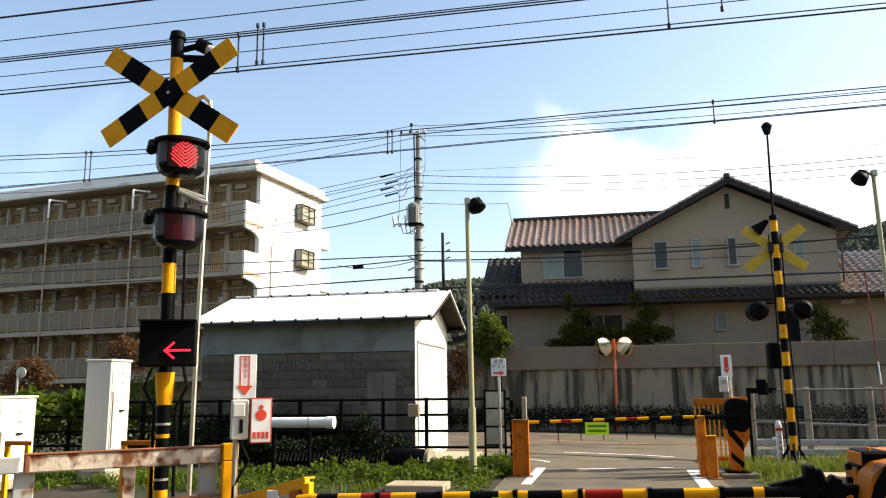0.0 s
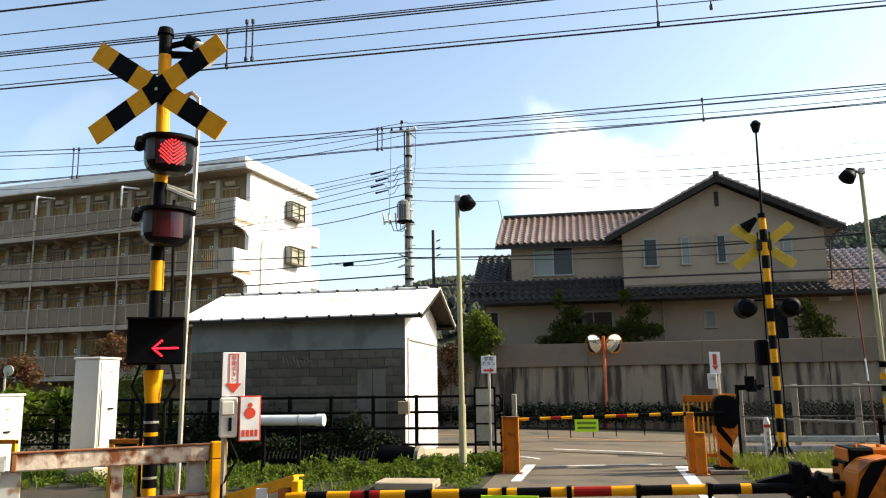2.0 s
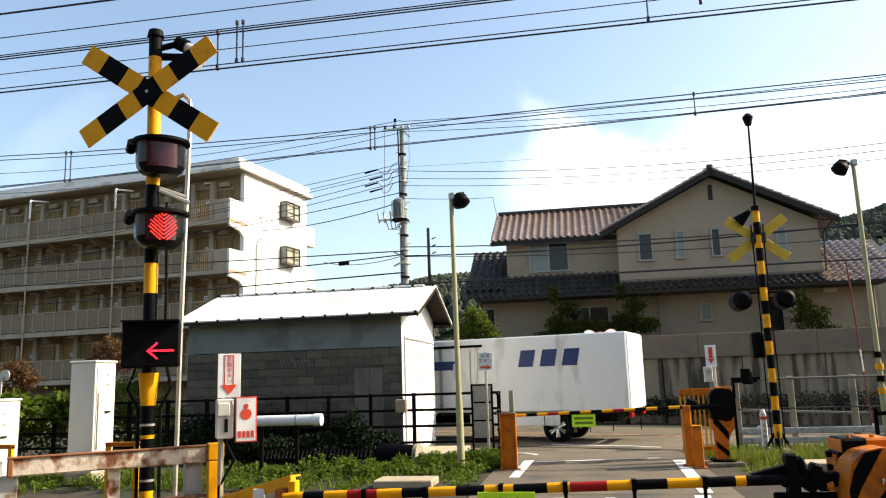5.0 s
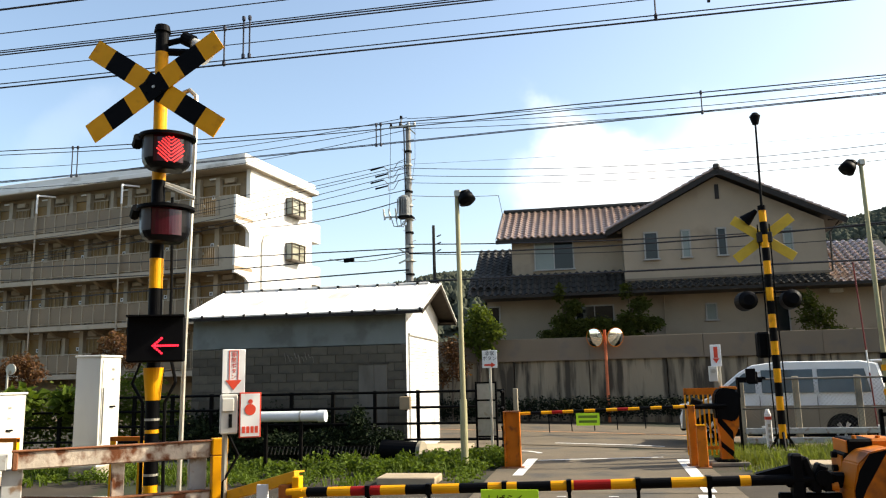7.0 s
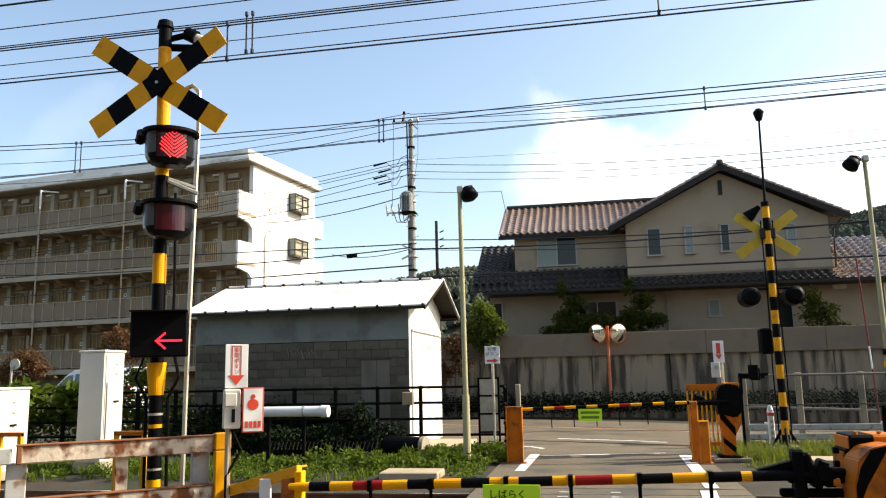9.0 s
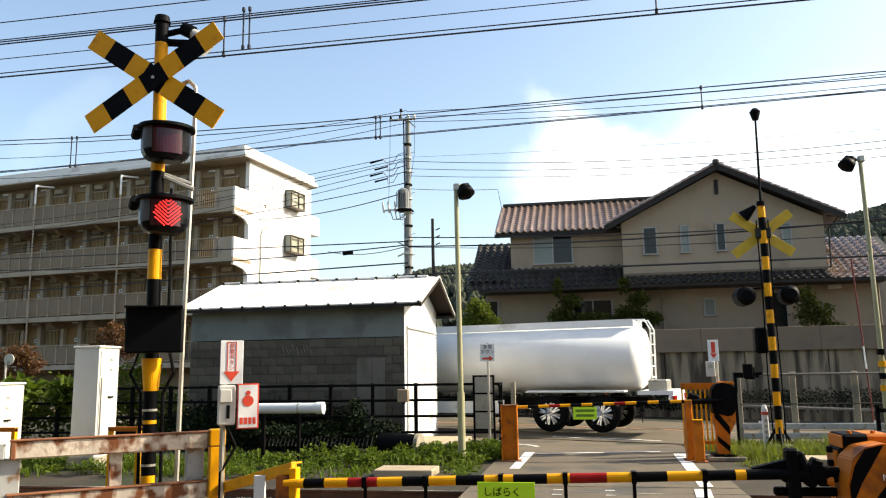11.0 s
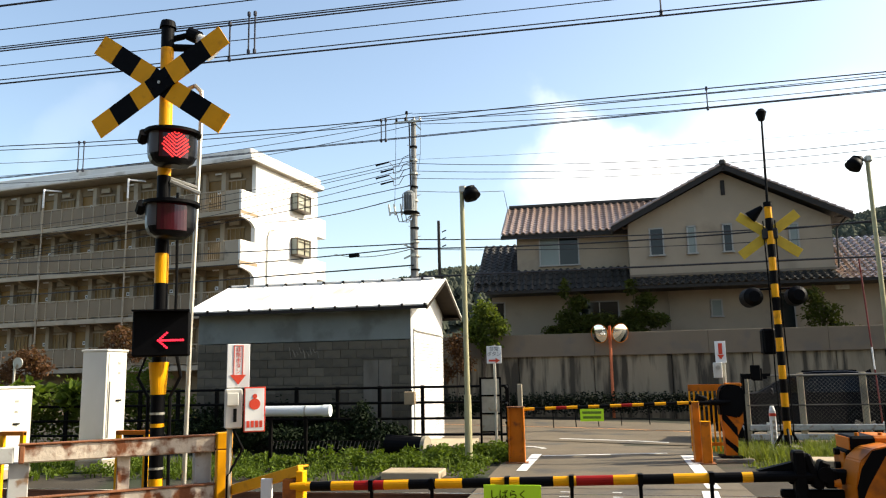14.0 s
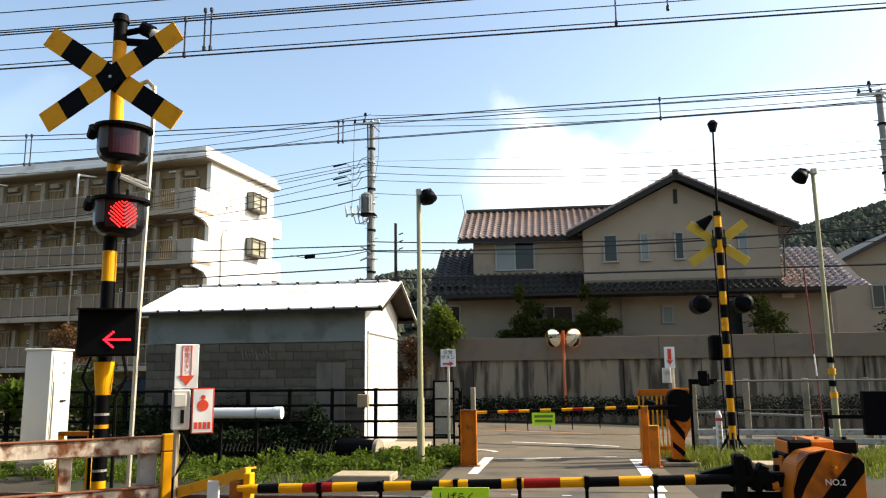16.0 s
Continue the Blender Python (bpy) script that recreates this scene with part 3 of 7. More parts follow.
# ---- house above the retaining wall ----
def tile_roof(name, parent, material, x0, x1, lo, hi, label, pitch_m=0.3):
    """Rows of round-topped tiles on a slope that runs along x; lo and hi are (y, z) of eave and ridge."""
    lo, hi = Vector((0, *lo)), Vector((0, *hi))
    d = hi - lo
    n = Vector((0, -d.z, d.y)).normalized()
    if n.z < 0:
        n = -n
    verts, faces = [], []
    nx, rows = max(1, int((x1 - x0) / pitch_m)), max(1, int(d.length / 0.3))
    w, prof = (x1 - x0) / nx, [(0.0, 0.0), (0.12, 0.05), (0.3, 0.085), (0.48, 0.05), (0.6, 0.0), (0.8, -0.01), (1.0, 0.0)]
    for i in range(nx):
        for r in range(rows):
            k = len(verts)
            for u, h in prof:
                for e, t in ((0.0, 0.035), (1.12, 0.0)):
                    p = lo + d * min(1.0, (r + e) / rows) + n * (h + t)
                    verts.append((x0 + (i + u) * w, p.y, p.z))
            m = len(prof)
            for j in range(m - 1):
                faces.append((k + 2 * j, k + 2 * j + 2, k + 2 * j + 3, k + 2 * j + 1))
            front = len(verts)
            for u, h in prof:
                p = lo + d * (r / rows) + n * (h - 0.02)
                verts.append((x0 + (i + u) * w, p.y, p.z))
            for j in range(m - 1):
                faces.append((front + j, front + j + 1, k + 2 * j + 2, k + 2 * j))
    me = bpy.data.meshes.new(name)
    me.from_pydata(verts, [], faces)
    me.materials.append(material)
    ob = new(name, me)
    ob.parent = parent
    ob["kind"] = "stuff"
    return tagged(ob, label)


def window(parent, x, y, z, w, h, sashes=1, glass=None, sill=True, bars=0):
    """A window whose glass lies in a frame; x, z its middle, y the wall's face."""
    e = empty("window", x, y, z)
    e.parent = parent
    t = 0.06
    part("window_frame", bx((0, -0.02, h / 2), (w + t, 0.1, t)), FRAMELIGHT, e)
    part("window_sill", bx((0, -0.05, -h / 2), (w + 0.14, 0.16, t)), FRAMELIGHT, e)
    for sx in (-1, 1):
        part("window_frame", bx((sx * w / 2, -0.02, 0), (t, 0.1, h)), FRAMELIGHT, e)
    for i in range(sashes):
        pw = w / sashes
        g = glass if isinstance(glass, list) else [glass or GLASSDARK] * sashes
        part("pane", bx((-w / 2 + pw * (i + 0.5), -0.03 + 0.014 * i, 0), (pw - 0.02, 0.012, h - 0.04)), g[i], e)
        if i:
            part("mullion", bx((-w / 2 + pw * i, -0.01, 0), (0.05, 0.06, h)), FRAMELIGHT, e)
    for i in range(bars):
        part("glazing_bar", bx((0, -0.01, -h / 2 + h * (i + 1) / (bars + 1)), (w, 0.05, 0.04)), FRAMELIGHT, e)
    return e


def house():
    h = empty("house", 0, 0)
    tagged(h, "two-storey grey stucco house with brown tile roofs", "house")
    FY = 33.0
    # ground floor and main gable
    part("wall", bx((3.65, FY + 4.7, 3.6), (16.0, 8.0, 3.3)), STUCCO, h, "grey stucco ground floor wall")
    bm = B()
    prism(bm, [(1.64, 5.3), (9.65, 5.3), (9.65, 7.62), (5.58, 9.72), (1.64, 7.72)], FY, FY + 8.6, "y")
    part("gable_wall", bm, STUCCO, h, "grey stucco gable wall")
    part("string_course", bx((5.64, FY - 0.03, 5.5), (8.05, 0.1, 0.1)), PARAPET, h)
    # gable roof, two slopes
    for (ex, ez) in ((10.35, 7.52), (0.95, 7.52)):
        d = Vector((ex - 5.58, 0, ez - 9.9))
        ang = math.atan2(d.z, d.x) if ex > 5 else math.atan2(-d.z, -d.x)
        mid = Vector((5.58, 0, 9.9)) + d / 2
        r = part("roof", bx((mid.x, FY + 4.2, mid.z), (d.length, 9.4, 0.14), Matrix.Rotation(-ang, 3, "Y")), TILEDARK, h, "brown tiled gable roof")
        part("barge_board", bx((mid.x, FY - 0.53, mid.z - 0.08), (d.length, 0.06, 0.2), Matrix.Rotation(-ang, 3, "Y")), FRAMEDARK, h)
        rl = part("verge_tiles", B_verge(d, ang, mid, FY), TILERED, h, "row of verge tiles")
    part("ridge_tiles", rod(B(), (5.58, FY - 0.55, 9.98), (5.58, FY + 9, 9.98), 0.11, seg=8), TILEDARK, h)
    part("ridge_end_tile", bx((5.56, FY - 0.55, 10.02), (0.28, 0.12, 0.26), bevel=0.06), TILEDARK, h)
    part("gable_vent", bx((5.58, FY - 0.02, 9.07), (0.16, 0.06, 0.62)), FRAMEDARK, h)
    # left wing, set back
    part("wing_wall", bx((-0.75, FY + 4.6, 6.4), (4.9, 7.2, 2.4)), STUCCO, h, "grey stucco upper wall of the wing")
    tile_roof("roof_tiles", h, TILERED, -3.85, 3.4, (FY + 0.45, 7.62), (FY + 3.6, 9.42), "weathered red-brown roof tiles")
    part("roof_slope", bx((-0.6, FY + 2.03, 8.41), (6.4, 3.58, 0.1), Matrix.Rotation(math.atan2(1.75, 3.15), 3, "X")), TILEDARK, h)
    part("ridge_tiles", rod(B(), (-3.75, FY + 3.6, 9.5), (3.6, FY + 3.6, 9.5), 0.12, seg=8), TILEDARK, h)
    part("eaves_board", bx((-0.65, FY + 0.48, 7.5), (6.4, 0.08, 0.16)), FRAMEDARK, h)
    # lower roofs over the ground floor
    tile_roof("roof_tiles", h, TILEDARK, -5.1, 1.7, (FY + 0.0, 5.06), (FY + 1.0, 6.05), "dark grey roof tiles")
    tile_roof("roof_tiles", h, TILEDARK, 1.7, 9.6, (FY - 0.9, 5.0), (FY + 0.05, 5.42), "dark grey roof tiles")
    tile_roof("roof_tiles", h, TILERED, 7.6, 12.9, (FY - 0.5, 5.0), (FY + 0.4, 5.4), "weathered red-brown roof tiles")
    tile_roof("roof_tiles", h, TILERED, 9.65, 12.6, (FY + 0.3, 5.32), (FY + 3.6, 7.25), "weathered red-brown roof tiles")
    part("roof_slope", bx((11.2, FY + 1.9, 6.22), (3.3, 3.8, 0.1), Matrix.Rotation(math.atan2(1.93, 3.3), 3, "X")), TILEDARK, h)
    part("wing_roof", prism(B(), [(FY + 0.3, 5.4), (FY + 6.0, 5.4), (FY + 3.6, 7.6)], -5.0, -3.3), TILEDARK, h, "dark tiled side roof")
    tile_roof("roof_tiles", h, TILEDARK, -5.0, -3.3, (FY + 0.27, 5.43), (FY + 3.57, 7.64), "dark grey roof tiles")
    part("eaves_board", bx((3.7, FY - 0.86, 4.93), (16.2, 0.08, 0.12)), FRAMEDARK, h)
    part("soffit", bx((3.7, FY + 0.0, 4.92), (16.2, 1.7, 0.06)), FRAMEDARK, h)
    # windows
    window(h, 2.78, FY, 6.9, 0.54, 1.15, 1, GLASSDARK, bars=2)
    window(h, 4.2, FY, 6.92, 0.32, 1.15, 1, GLASSPALE)
    window(h, 5.63, FY, 6.93, 0.34, 1.15, 1, GLASSDARK)
    window(h, 8.2, FY, 6.85, 0.34, 1.1, 1, GLASSPALE)
    window(h, -1.33, FY + 1.0, 6.85, 1.7, 1.25, 2, [GLASSPALE, GLASSDARK])
    window(h, 5.1, FY + 0.7, 4.1, 0.42, 0.7, 1, GLASSPALE)
    window(h, -4.05, FY + 0.7, 3.7, 0.5, 1.9, 1, GLASSDARK)
    window(h, 7.75, FY + 0.7, 3.8, 0.8, 1.7, 1, GLASSDARK)
    window(h, 0.3, FY + 0.7, 3.6, 1.6, 1.9, 2, GLASSDARK)
    for x in (3.2, 11.65):
        part("rain_pipe", rod(B(), (x, FY + 0.62, 2.0), (x, FY + 0.62, 5.0), 0.04, seg=6), STUCCO, h)
    tube_b = tube(B(), [(9.75, FY - 0.1, 7.6), (10.2, FY - 0.1, 7.55), (9.8, FY - 0.1, 7.1), (9.75, FY - 0.1, 5.5)], 0.04)
    part("rain_pipe", tube_b, FRAMEDARK, h)
    part("flood_lamp", bx((9.9, FY + 0.3, 4.75), (0.5, 0.2, 0.16)), STEEL, h)
    return h


def B_verge(d, ang, mid, FY):
    bm = B()
    n = 16
    for i in range(n):
        p = Vector((mid.x, FY - 0.5, mid.z)) + d * ((i + 0.5) / n - 0.5)
        rod(bm, p + Vector((-d.x / n / 2, 0, 0.1 - d.z / n / 2)), p + Vector((d.x / n / 2, 0, 0.13 + d.z / n / 2)), 0.055, 0.062, seg=6)
    return bm


house()


def retaining_wall():
    w = empty("wall_retaining", 0, 30.5)
    structure(w, "water-streaked concrete retaining wall with grey parapet", "retaining wall")
    for i in range(-4, 12):
        x = i * 2.9
        part("wall_panel", bx((x + 1.4, 0.15, 1.1), (2.87, 0.3, 3.4), bevel=0.012), STAINWALL, w)
    for i in range(-3, 8):
        part("parapet", bx((i * 4.2 + 2.1, 0.06, 2.62), (4.19, 0.42, 0.87), bevel=0.01), PARAPET, w, "plain grey parapet")
    part("fill", bx((11.5, 1.62, 1.0), (45, 2.6, 2.3)), PARAPET, w)


retaining_wall()

# ---- railway crossing equipment ----
def cross_arms(parent, arms, width, thick, z, y, back=False):
    """Two crossed boards, banded yellow and black; arms gives each one's length and slope."""
    cuts = [0.16, 0.40, 0.72, 1.0]
    for s, (length, tilt) in zip((1, -1), arms):
        rot = Matrix.Rotation(radians(s * tilt), 3, "Y")
        arm = empty("cross_arm", 0, y + 0.007 * s, z)
        arm.parent = parent
        k = length / 2
        if back:
            part("board", bx((0, 0, 0), (length, thick, width), rot, bevel=0.004), YELLOWBACK, arm, "dull yellow back of the board")
            continue
        part("band", bx((0, 0, 0), (2 * cuts[0] * k, thick, width), rot), BLACK, arm, "black band")
        for t in (-1, 1):
            for j, (u, v) in enumerate(zip(cuts, cuts[1:])):
                c = rot @ Vector((t * (u + v) / 2 * k, 0, 0))
                part("band", bx(c, ((v - u) * k, thick, width), rot), BLACK if j == 1 else YELLOW, arm, "black band" if j == 1 else "yellow band")
    if not back:
        for bxx, bz in ((0, 0), (0.07, 0.045), (-0.07, 0.045), (0.07, -0.045), (-0.07, -0.045)):
            part("bolt", rod(B(), (bxx, y - 0.016, z + bz), (bxx, y - 0.026, z + bz), 0.014 if bxx == 0 else 0.009, seg=8), STEEL if bxx == 0 else DARKSTEEL, parent)


YELLOWBACK = mat("yellow_board_back", (0.52, 0.34, 0.025), 0.55, vary=0.1)
LENSDARK = mat("unlit_red_lens", (0.04, 0.004, 0.008), 0.1, vary=0.2, spec=0.4)
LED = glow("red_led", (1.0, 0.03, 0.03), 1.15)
ARROWS = []
ARROWLED = glow("red_arrow_led", (1.0, 0.02, 0.05), 1.1)
HOODBLACK = mat("lamp_black", (0.004, 0.004, 0.005), 0.3, vary=0.2, spec=0.12)
HOODGREY = mat("sky_lit_hood_grey", (0.06, 0.055, 0.052), 0.45, 0.0, vary=0.2, spec=0.3)
LAMPS = []


def flashing_lamp(parent, z, turn):
    """Warning lamp: drum housing, bucket-shaped hood under a round brim, bowed dark lens and a cluster of red LEDs on it."""
    e = empty("warning_lamp", 0.085, -0.06, z, turn)
    e.parent = parent
    bm = B()
    rod(bm, (0, 0.02, -0.02), (0, -0.06, -0.02), 0.15, seg=24)
    rod(bm, (0, 0.10, -0.02), (0, 0.02, -0.02), 0.09, 0.15, seg=24)
    part("housing", bm, BLACK, e)
    def front(x):
        return -0.11 - 0.14 * math.sqrt(max(0.0, 1 - (x / 0.196) ** 2))
    def patch(x0, x1, z0, z1, out):
        """A curved panel that lies on the drum's front."""
        xs = np.linspace(x0, x1, 10)
        return prism(B(), [(x, front(x) - out) for x in xs] + [(x, front(x) + 0.01) for x in xs[::-1]], z0, z1, "z")
    bm = B()
    rings = []
    for zz, k in ((0.088, 1.0), (-0.06, 1.0), (-0.11, 0.97), (-0.15, 0.87), (-0.178, 0.68), (-0.19, 0.4)):
        pts = [(x, front(x)) for x in np.linspace(-0.19, 0.19, 19)] + [(0.19, -0.04), (-0.19, -0.04)]
        rings.append([bm.verts.new((x * k, -0.1 + (y + 0.1) * (0.5 + 0.5 * k), zz)) for x, y in pts])
    for a, b in zip(rings, rings[1:]):
        for i in range(len(a)):
            j = (i + 1) % len(a)
            bm.faces.new((a[i], a[j], b[j], b[i]))
    bm.faces.new(rings[0])
    bm.faces.new(rings[-1][::-1])
    part("drum", bm, HOODBLACK, e, "black drum of the lamp")
    # grey strip added on the black drum: sky light on its left, as colour
    part("cheek_plate", patch(-0.192, -0.135, -0.1, 0.082, 0.003), HOODGREY, e, "grey strip for the sky light on the lamp's left side")
    part("lens", patch(-0.13, 0.1, -0.14, 0.082, 0.004), LENSDARK, e, "dark red bowed lens")
    brim = [(0.228 * math.cos(t), -0.12 + (0.2 if math.sin(t) < 0 else 0.15) * math.sin(t)) for t in np.linspace(0, math.tau, 32, endpoint=False)]
    part("brim", prism(B(), brim, 0.082, 0.106, "z"), BLACK, e, "round black brim")
    part("bracket", rod(rod(B(), (-0.06, 0.1, 0.05), (-0.2, 0.08, 0.09), 0.03, seg=8), (-0.21, 0.09, 0.06), (-0.21, -0.01, 0.11), 0.04, seg=8), BLACK, e)
    part("bracket_bolt", rod(B(), (-0.24, 0.03, 0.12), (-0.19, 0.03, 0.14), 0.016, seg=6), STEEL, e)
    part("knob", rod(rod(B(), (0.0, -0.04, 0.1), (0.0, -0.04, 0.14), 0.055, 0.053, seg=14), (0.0, -0.04, 0.14), (0.0, -0.04, 0.17), 0.053, 0.03, seg=14), BLACK, e)
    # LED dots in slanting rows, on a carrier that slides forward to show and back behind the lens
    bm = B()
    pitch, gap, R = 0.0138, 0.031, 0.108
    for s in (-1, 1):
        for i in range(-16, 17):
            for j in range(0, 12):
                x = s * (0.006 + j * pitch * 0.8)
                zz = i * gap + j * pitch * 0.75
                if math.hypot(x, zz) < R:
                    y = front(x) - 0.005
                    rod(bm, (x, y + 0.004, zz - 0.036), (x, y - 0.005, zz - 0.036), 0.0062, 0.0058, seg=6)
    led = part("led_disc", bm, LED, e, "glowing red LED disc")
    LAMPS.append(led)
    return led


def near_signal():
    s = new("crossing_signal")
    s.matrix_basis = pose(-3.475, 5.78, 0, 0, -0.75, 0)
    tagged(s, "yellow and black crossing signal post with crossbuck, lamps and arrow display", "crossing signal")
    zs = [(0.0, 0.79, 1), (0.79, 0.86, 0), (0.86, 1.26, 1), (1.26, 1.29, 0), (1.29, 1.52, 1), (1.52, 1.78, 0), (1.78, 2.43, 1), (2.43, 2.68, 0), (2.68, 3.35, 1), (3.35, 3.41, 0), (3.41, 4.50, 0), (4.50, 4.72, 1)]
    for a, b, k in zs:
        part("post", rod(B(), (0, 0, a), (0, 0, b), 0.055, seg=24), BLACK if k else YELLOW, s, "black band of the post" if k else "yellow band of the post", smooth=False)
    part("cap", rod(B(), (0, 0, 4.69), (0, 0, 4.75), 0.072, 0.06, seg=18), BLACK, s)
    part("sleeve", rod(B(), (0, 0, 1.52), (0, 0, 1.78), 0.058, 0.08, seg=24), YELLOW, s)
    for zc in (0.93, 1.36):
        part("clamp", rod(B(), (0, 0, zc), (0, 0, zc + 0.018), 0.06, seg=16), STEEL, s)
    cr = empty("crossbuck", -0.006, -0.09, 0)
    cr.parent = s
    cross_arms_flat(cr)
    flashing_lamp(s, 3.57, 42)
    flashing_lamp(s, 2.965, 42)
    # arrow display
    a = empty("arrow_display", 0.105, -0.14, 2.0, 26)
    a.parent = s
    part("case", bx((0, 0, 0), (0.43, 0.16, 0.36), bevel=0.012), BLACK, a, "black display case")
    part("visor", bx((0, -0.11, 0.178), (0.43, 0.12, 0.012)), BLACK, a)
    bm = B()
    for i in range(11):
        rod(bm, (-0.02 + i * 0.0185, -0.081, -0.055), (-0.02 + i * 0.0185, -0.088, -0.055), 0.0098, seg=6)
    for i in range(1, 5):
        for sz in (-1, 1):
            rod(bm, (-0.02 + i * 0.016, -0.081, -0.055 + sz * i * 0.0145), (-0.02 + i * 0.016, -0.088, -0.055 + sz * i * 0.0145), 0.0098, seg=6)
    ARROWS.append(part("arrow", bm, ARROWLED, a, "glowing red arrow pointing left"))
    # loudspeaker and cables
    sp = empty("loudspeaker", 0.2, 0.05, 4.6)
    sp.parent = s
    part("horn", rod(B(), (0.05, 0.0, 0.0), (0.19, 0.06, -0.12), 0.04, 0.11, seg=20), SPEAKER, sp, "pale grey horn")
    part("driver", rod(B(), (-0.02, 0.0, 0.04), (0.07, 0.0, -0.01), 0.06, seg=12), BLACK, sp)
    part("arm", rod(B(), (-0.2, -0.03, -0.01), (0.0, 0.0, 0.03), 0.028, seg=8), BLACK, sp)
    part("arm", rod(B(), (-0.2, -0.03, -0.08), (0.02, 0.0, -0.1), 0.035, seg=8), BLACK, sp)
    part("lamp_stay", rod(B(), (0.06, 0.0, 3.3), (0.28, 0.1, 3.2), 0.02, seg=6), STEEL, s)
    for dx, dy in ((0.09, 0.03), (-0.10, 0.02)):
        part("cable", tube(B(), [(dx, dy, 0), (dx, dy, 1.5), (dx * 2.0, dy, 1.66), (dx * 1.2, dy + 0.03, 1.9)], 0.014), RUBBER, s)
    part("cable", tube(B(), [(0.12, 0.02, 1.9), (0.13, 0.02, 2.4), (0.12, 0.02, 3.2)], 0.012), RUBBER, s)
    return s


SPEAKER = mat("speaker_grey", (0.42, 0.42, 0.40), 0.5, vary=0.08)


def cross_arms_flat(parent):
    cross_arms(parent, ((1.457, 35.2), (1.385, 31.8)), 0.187, 0.012, 4.152, 0)


near_signal()


def striped_bar(parent, x0, x1, y, z0, z1, r, cuts):
    """Barrier boom: tapered round bar in bands."""
    a, b = Vector((x0, y, z0)), Vector((x1, y, z1))
    for u, v, m in cuts:
        part("band", rod(B(), a.lerp(b, u), a.lerp(b, v), r, seg=14), m, parent, {YELLOW: "yellow band", BLACK: "black band", RED: "red band"}[m])


def near_barrier():
    b = empty("barrier_boom", 0, 5.0)
    tagged(b, "lowered barrier boom banded yellow, black and red", "barrier boom", group="barrier booms")
    px0, px1 = 520, 1320
    marks = [(520, Y), (548, K), (588, Y), (632, R), (688, Y), (734, K), (783, Y), (832, K), (883, Y), (934, K), (993, Y), (1032, R), (1095, Y), (1138, K), (1195, Y), (1255, K), (1305, Y), (1322, K), (1420, K)]
    ub = [(p - 520) / 800 for p, _ in marks]
    striped_bar(b, -1.98, 0.89, 0, 0.92, 1.0, 0.031, [(ub[i], ub[i + 1], marks[i][1]) for i in range(len(marks) - 1)])
    for u in (0.18, 0.32, 0.49, 0.63, 0.775, 0.92):
        x, z = -1.98 + u * 2.87, 0.92 + u * 0.08
        part("hanging_strap", bx((x, 0.0, z - 0.17), (0.022, 0.006, 0.3)), BLACK, b, "dark hanging strap")
        part("strap_clip", bx((x, 0.0, z), (0.03, 0.07, 0.07)), BLACK, b)
    sg = empty("notice_board", -0.54, -0.04, 0.82)
    sg.parent = b
    part("plate", bx((0, 0, 0), (0.36, 0.008, 0.26), bevel=0.002), LIME, sg, "lime green notice plate")
    write_text("lettering", "しばらく", 0.06, BLACK, sg, (-0.145, -0.006, 0.05))
    write_text("lettering", "おまちください", 0.047, BLACK, sg, (-0.145, -0.006, -0.022))


def write_text(name, body, size, material, parent, at, align="LEFT", label=""):
    cu = bpy.data.curves.new(name, "FONT")
    cu.body, cu.size, cu.align_x, cu.extrude = body, size, align, 0.001
    cu.materials.append(material)
    ob = new(name, cu)
    ob.parent = parent
    ob.matrix_basis = pose(*at, 90)
    return ob


Y, K, R = YELLOW, BLACK, RED
near_barrier()


def far_barrier():
    b = empty("barrier_boom", 0, 14.5)
    tagged(b, "lowered barrier boom banded yellow, black and red", "barrier boom", group="barrier booms")
    seq = [Y, K, Y, R, Y, K, Y, K, Y, R, Y, K, Y, K, Y]
    n = len(seq)
    striped_bar(b, -1.33, 1.6, 0, 0.955, 1.04, 0.028, [(i / n, (i + 1) / n, m) for i, m in enumerate(seq)])
    for u in (0.18, 0.32, 0.46, 0.60, 0.77):
        x, z = -1.33 + u * 2.9, 0.955 + u * 0.09
        part("hanging_strap", rod(B(), (x, 0, z), (x + 0.01, 0.0, z - 0.36), 0.01, seg=5), BLACK, b, "dark hanging strap")
    sg = empty("notice_board", -0.1, -0.03, 0.84)
    sg.parent = b
    part("plate", bx((0, 0, 0), (0.42, 0.008, 0.22)), LIME, sg, "lime green notice plate")
    for i, zz in enumerate((0.045, -0.04)):
        part("unreadable_line", bx((0.0, -0.006, zz), (0.34 - 0.02 * i, 0.002, 0.045)), OLIVE, sg)


OLIVE = mat("olive_ink", (0.12, 0.2, 0.02), 0.5, vary=0.4, scale=60)
far_barrier()


# ---- overhead line ----
NEAR_Y, FAR_X = 7.22, (-60.0, 40.0)


def far_wire_y(x):
    """The far track's wires run slightly askew to the near ones."""
    return 10.37 - 0.0623 * x


def messenger_z(x):
    return 5.345 + 0.0035 * max(0.0, -x - 1.0) ** 2 - 0.012 * max(0.0, x)


def overhead(name, pts, r):
    tagged(part(name, tube(B(), pts, r, 6), COPPER), "taut dark overhead wire along the railway", "overhead wire", group="overhead wires")


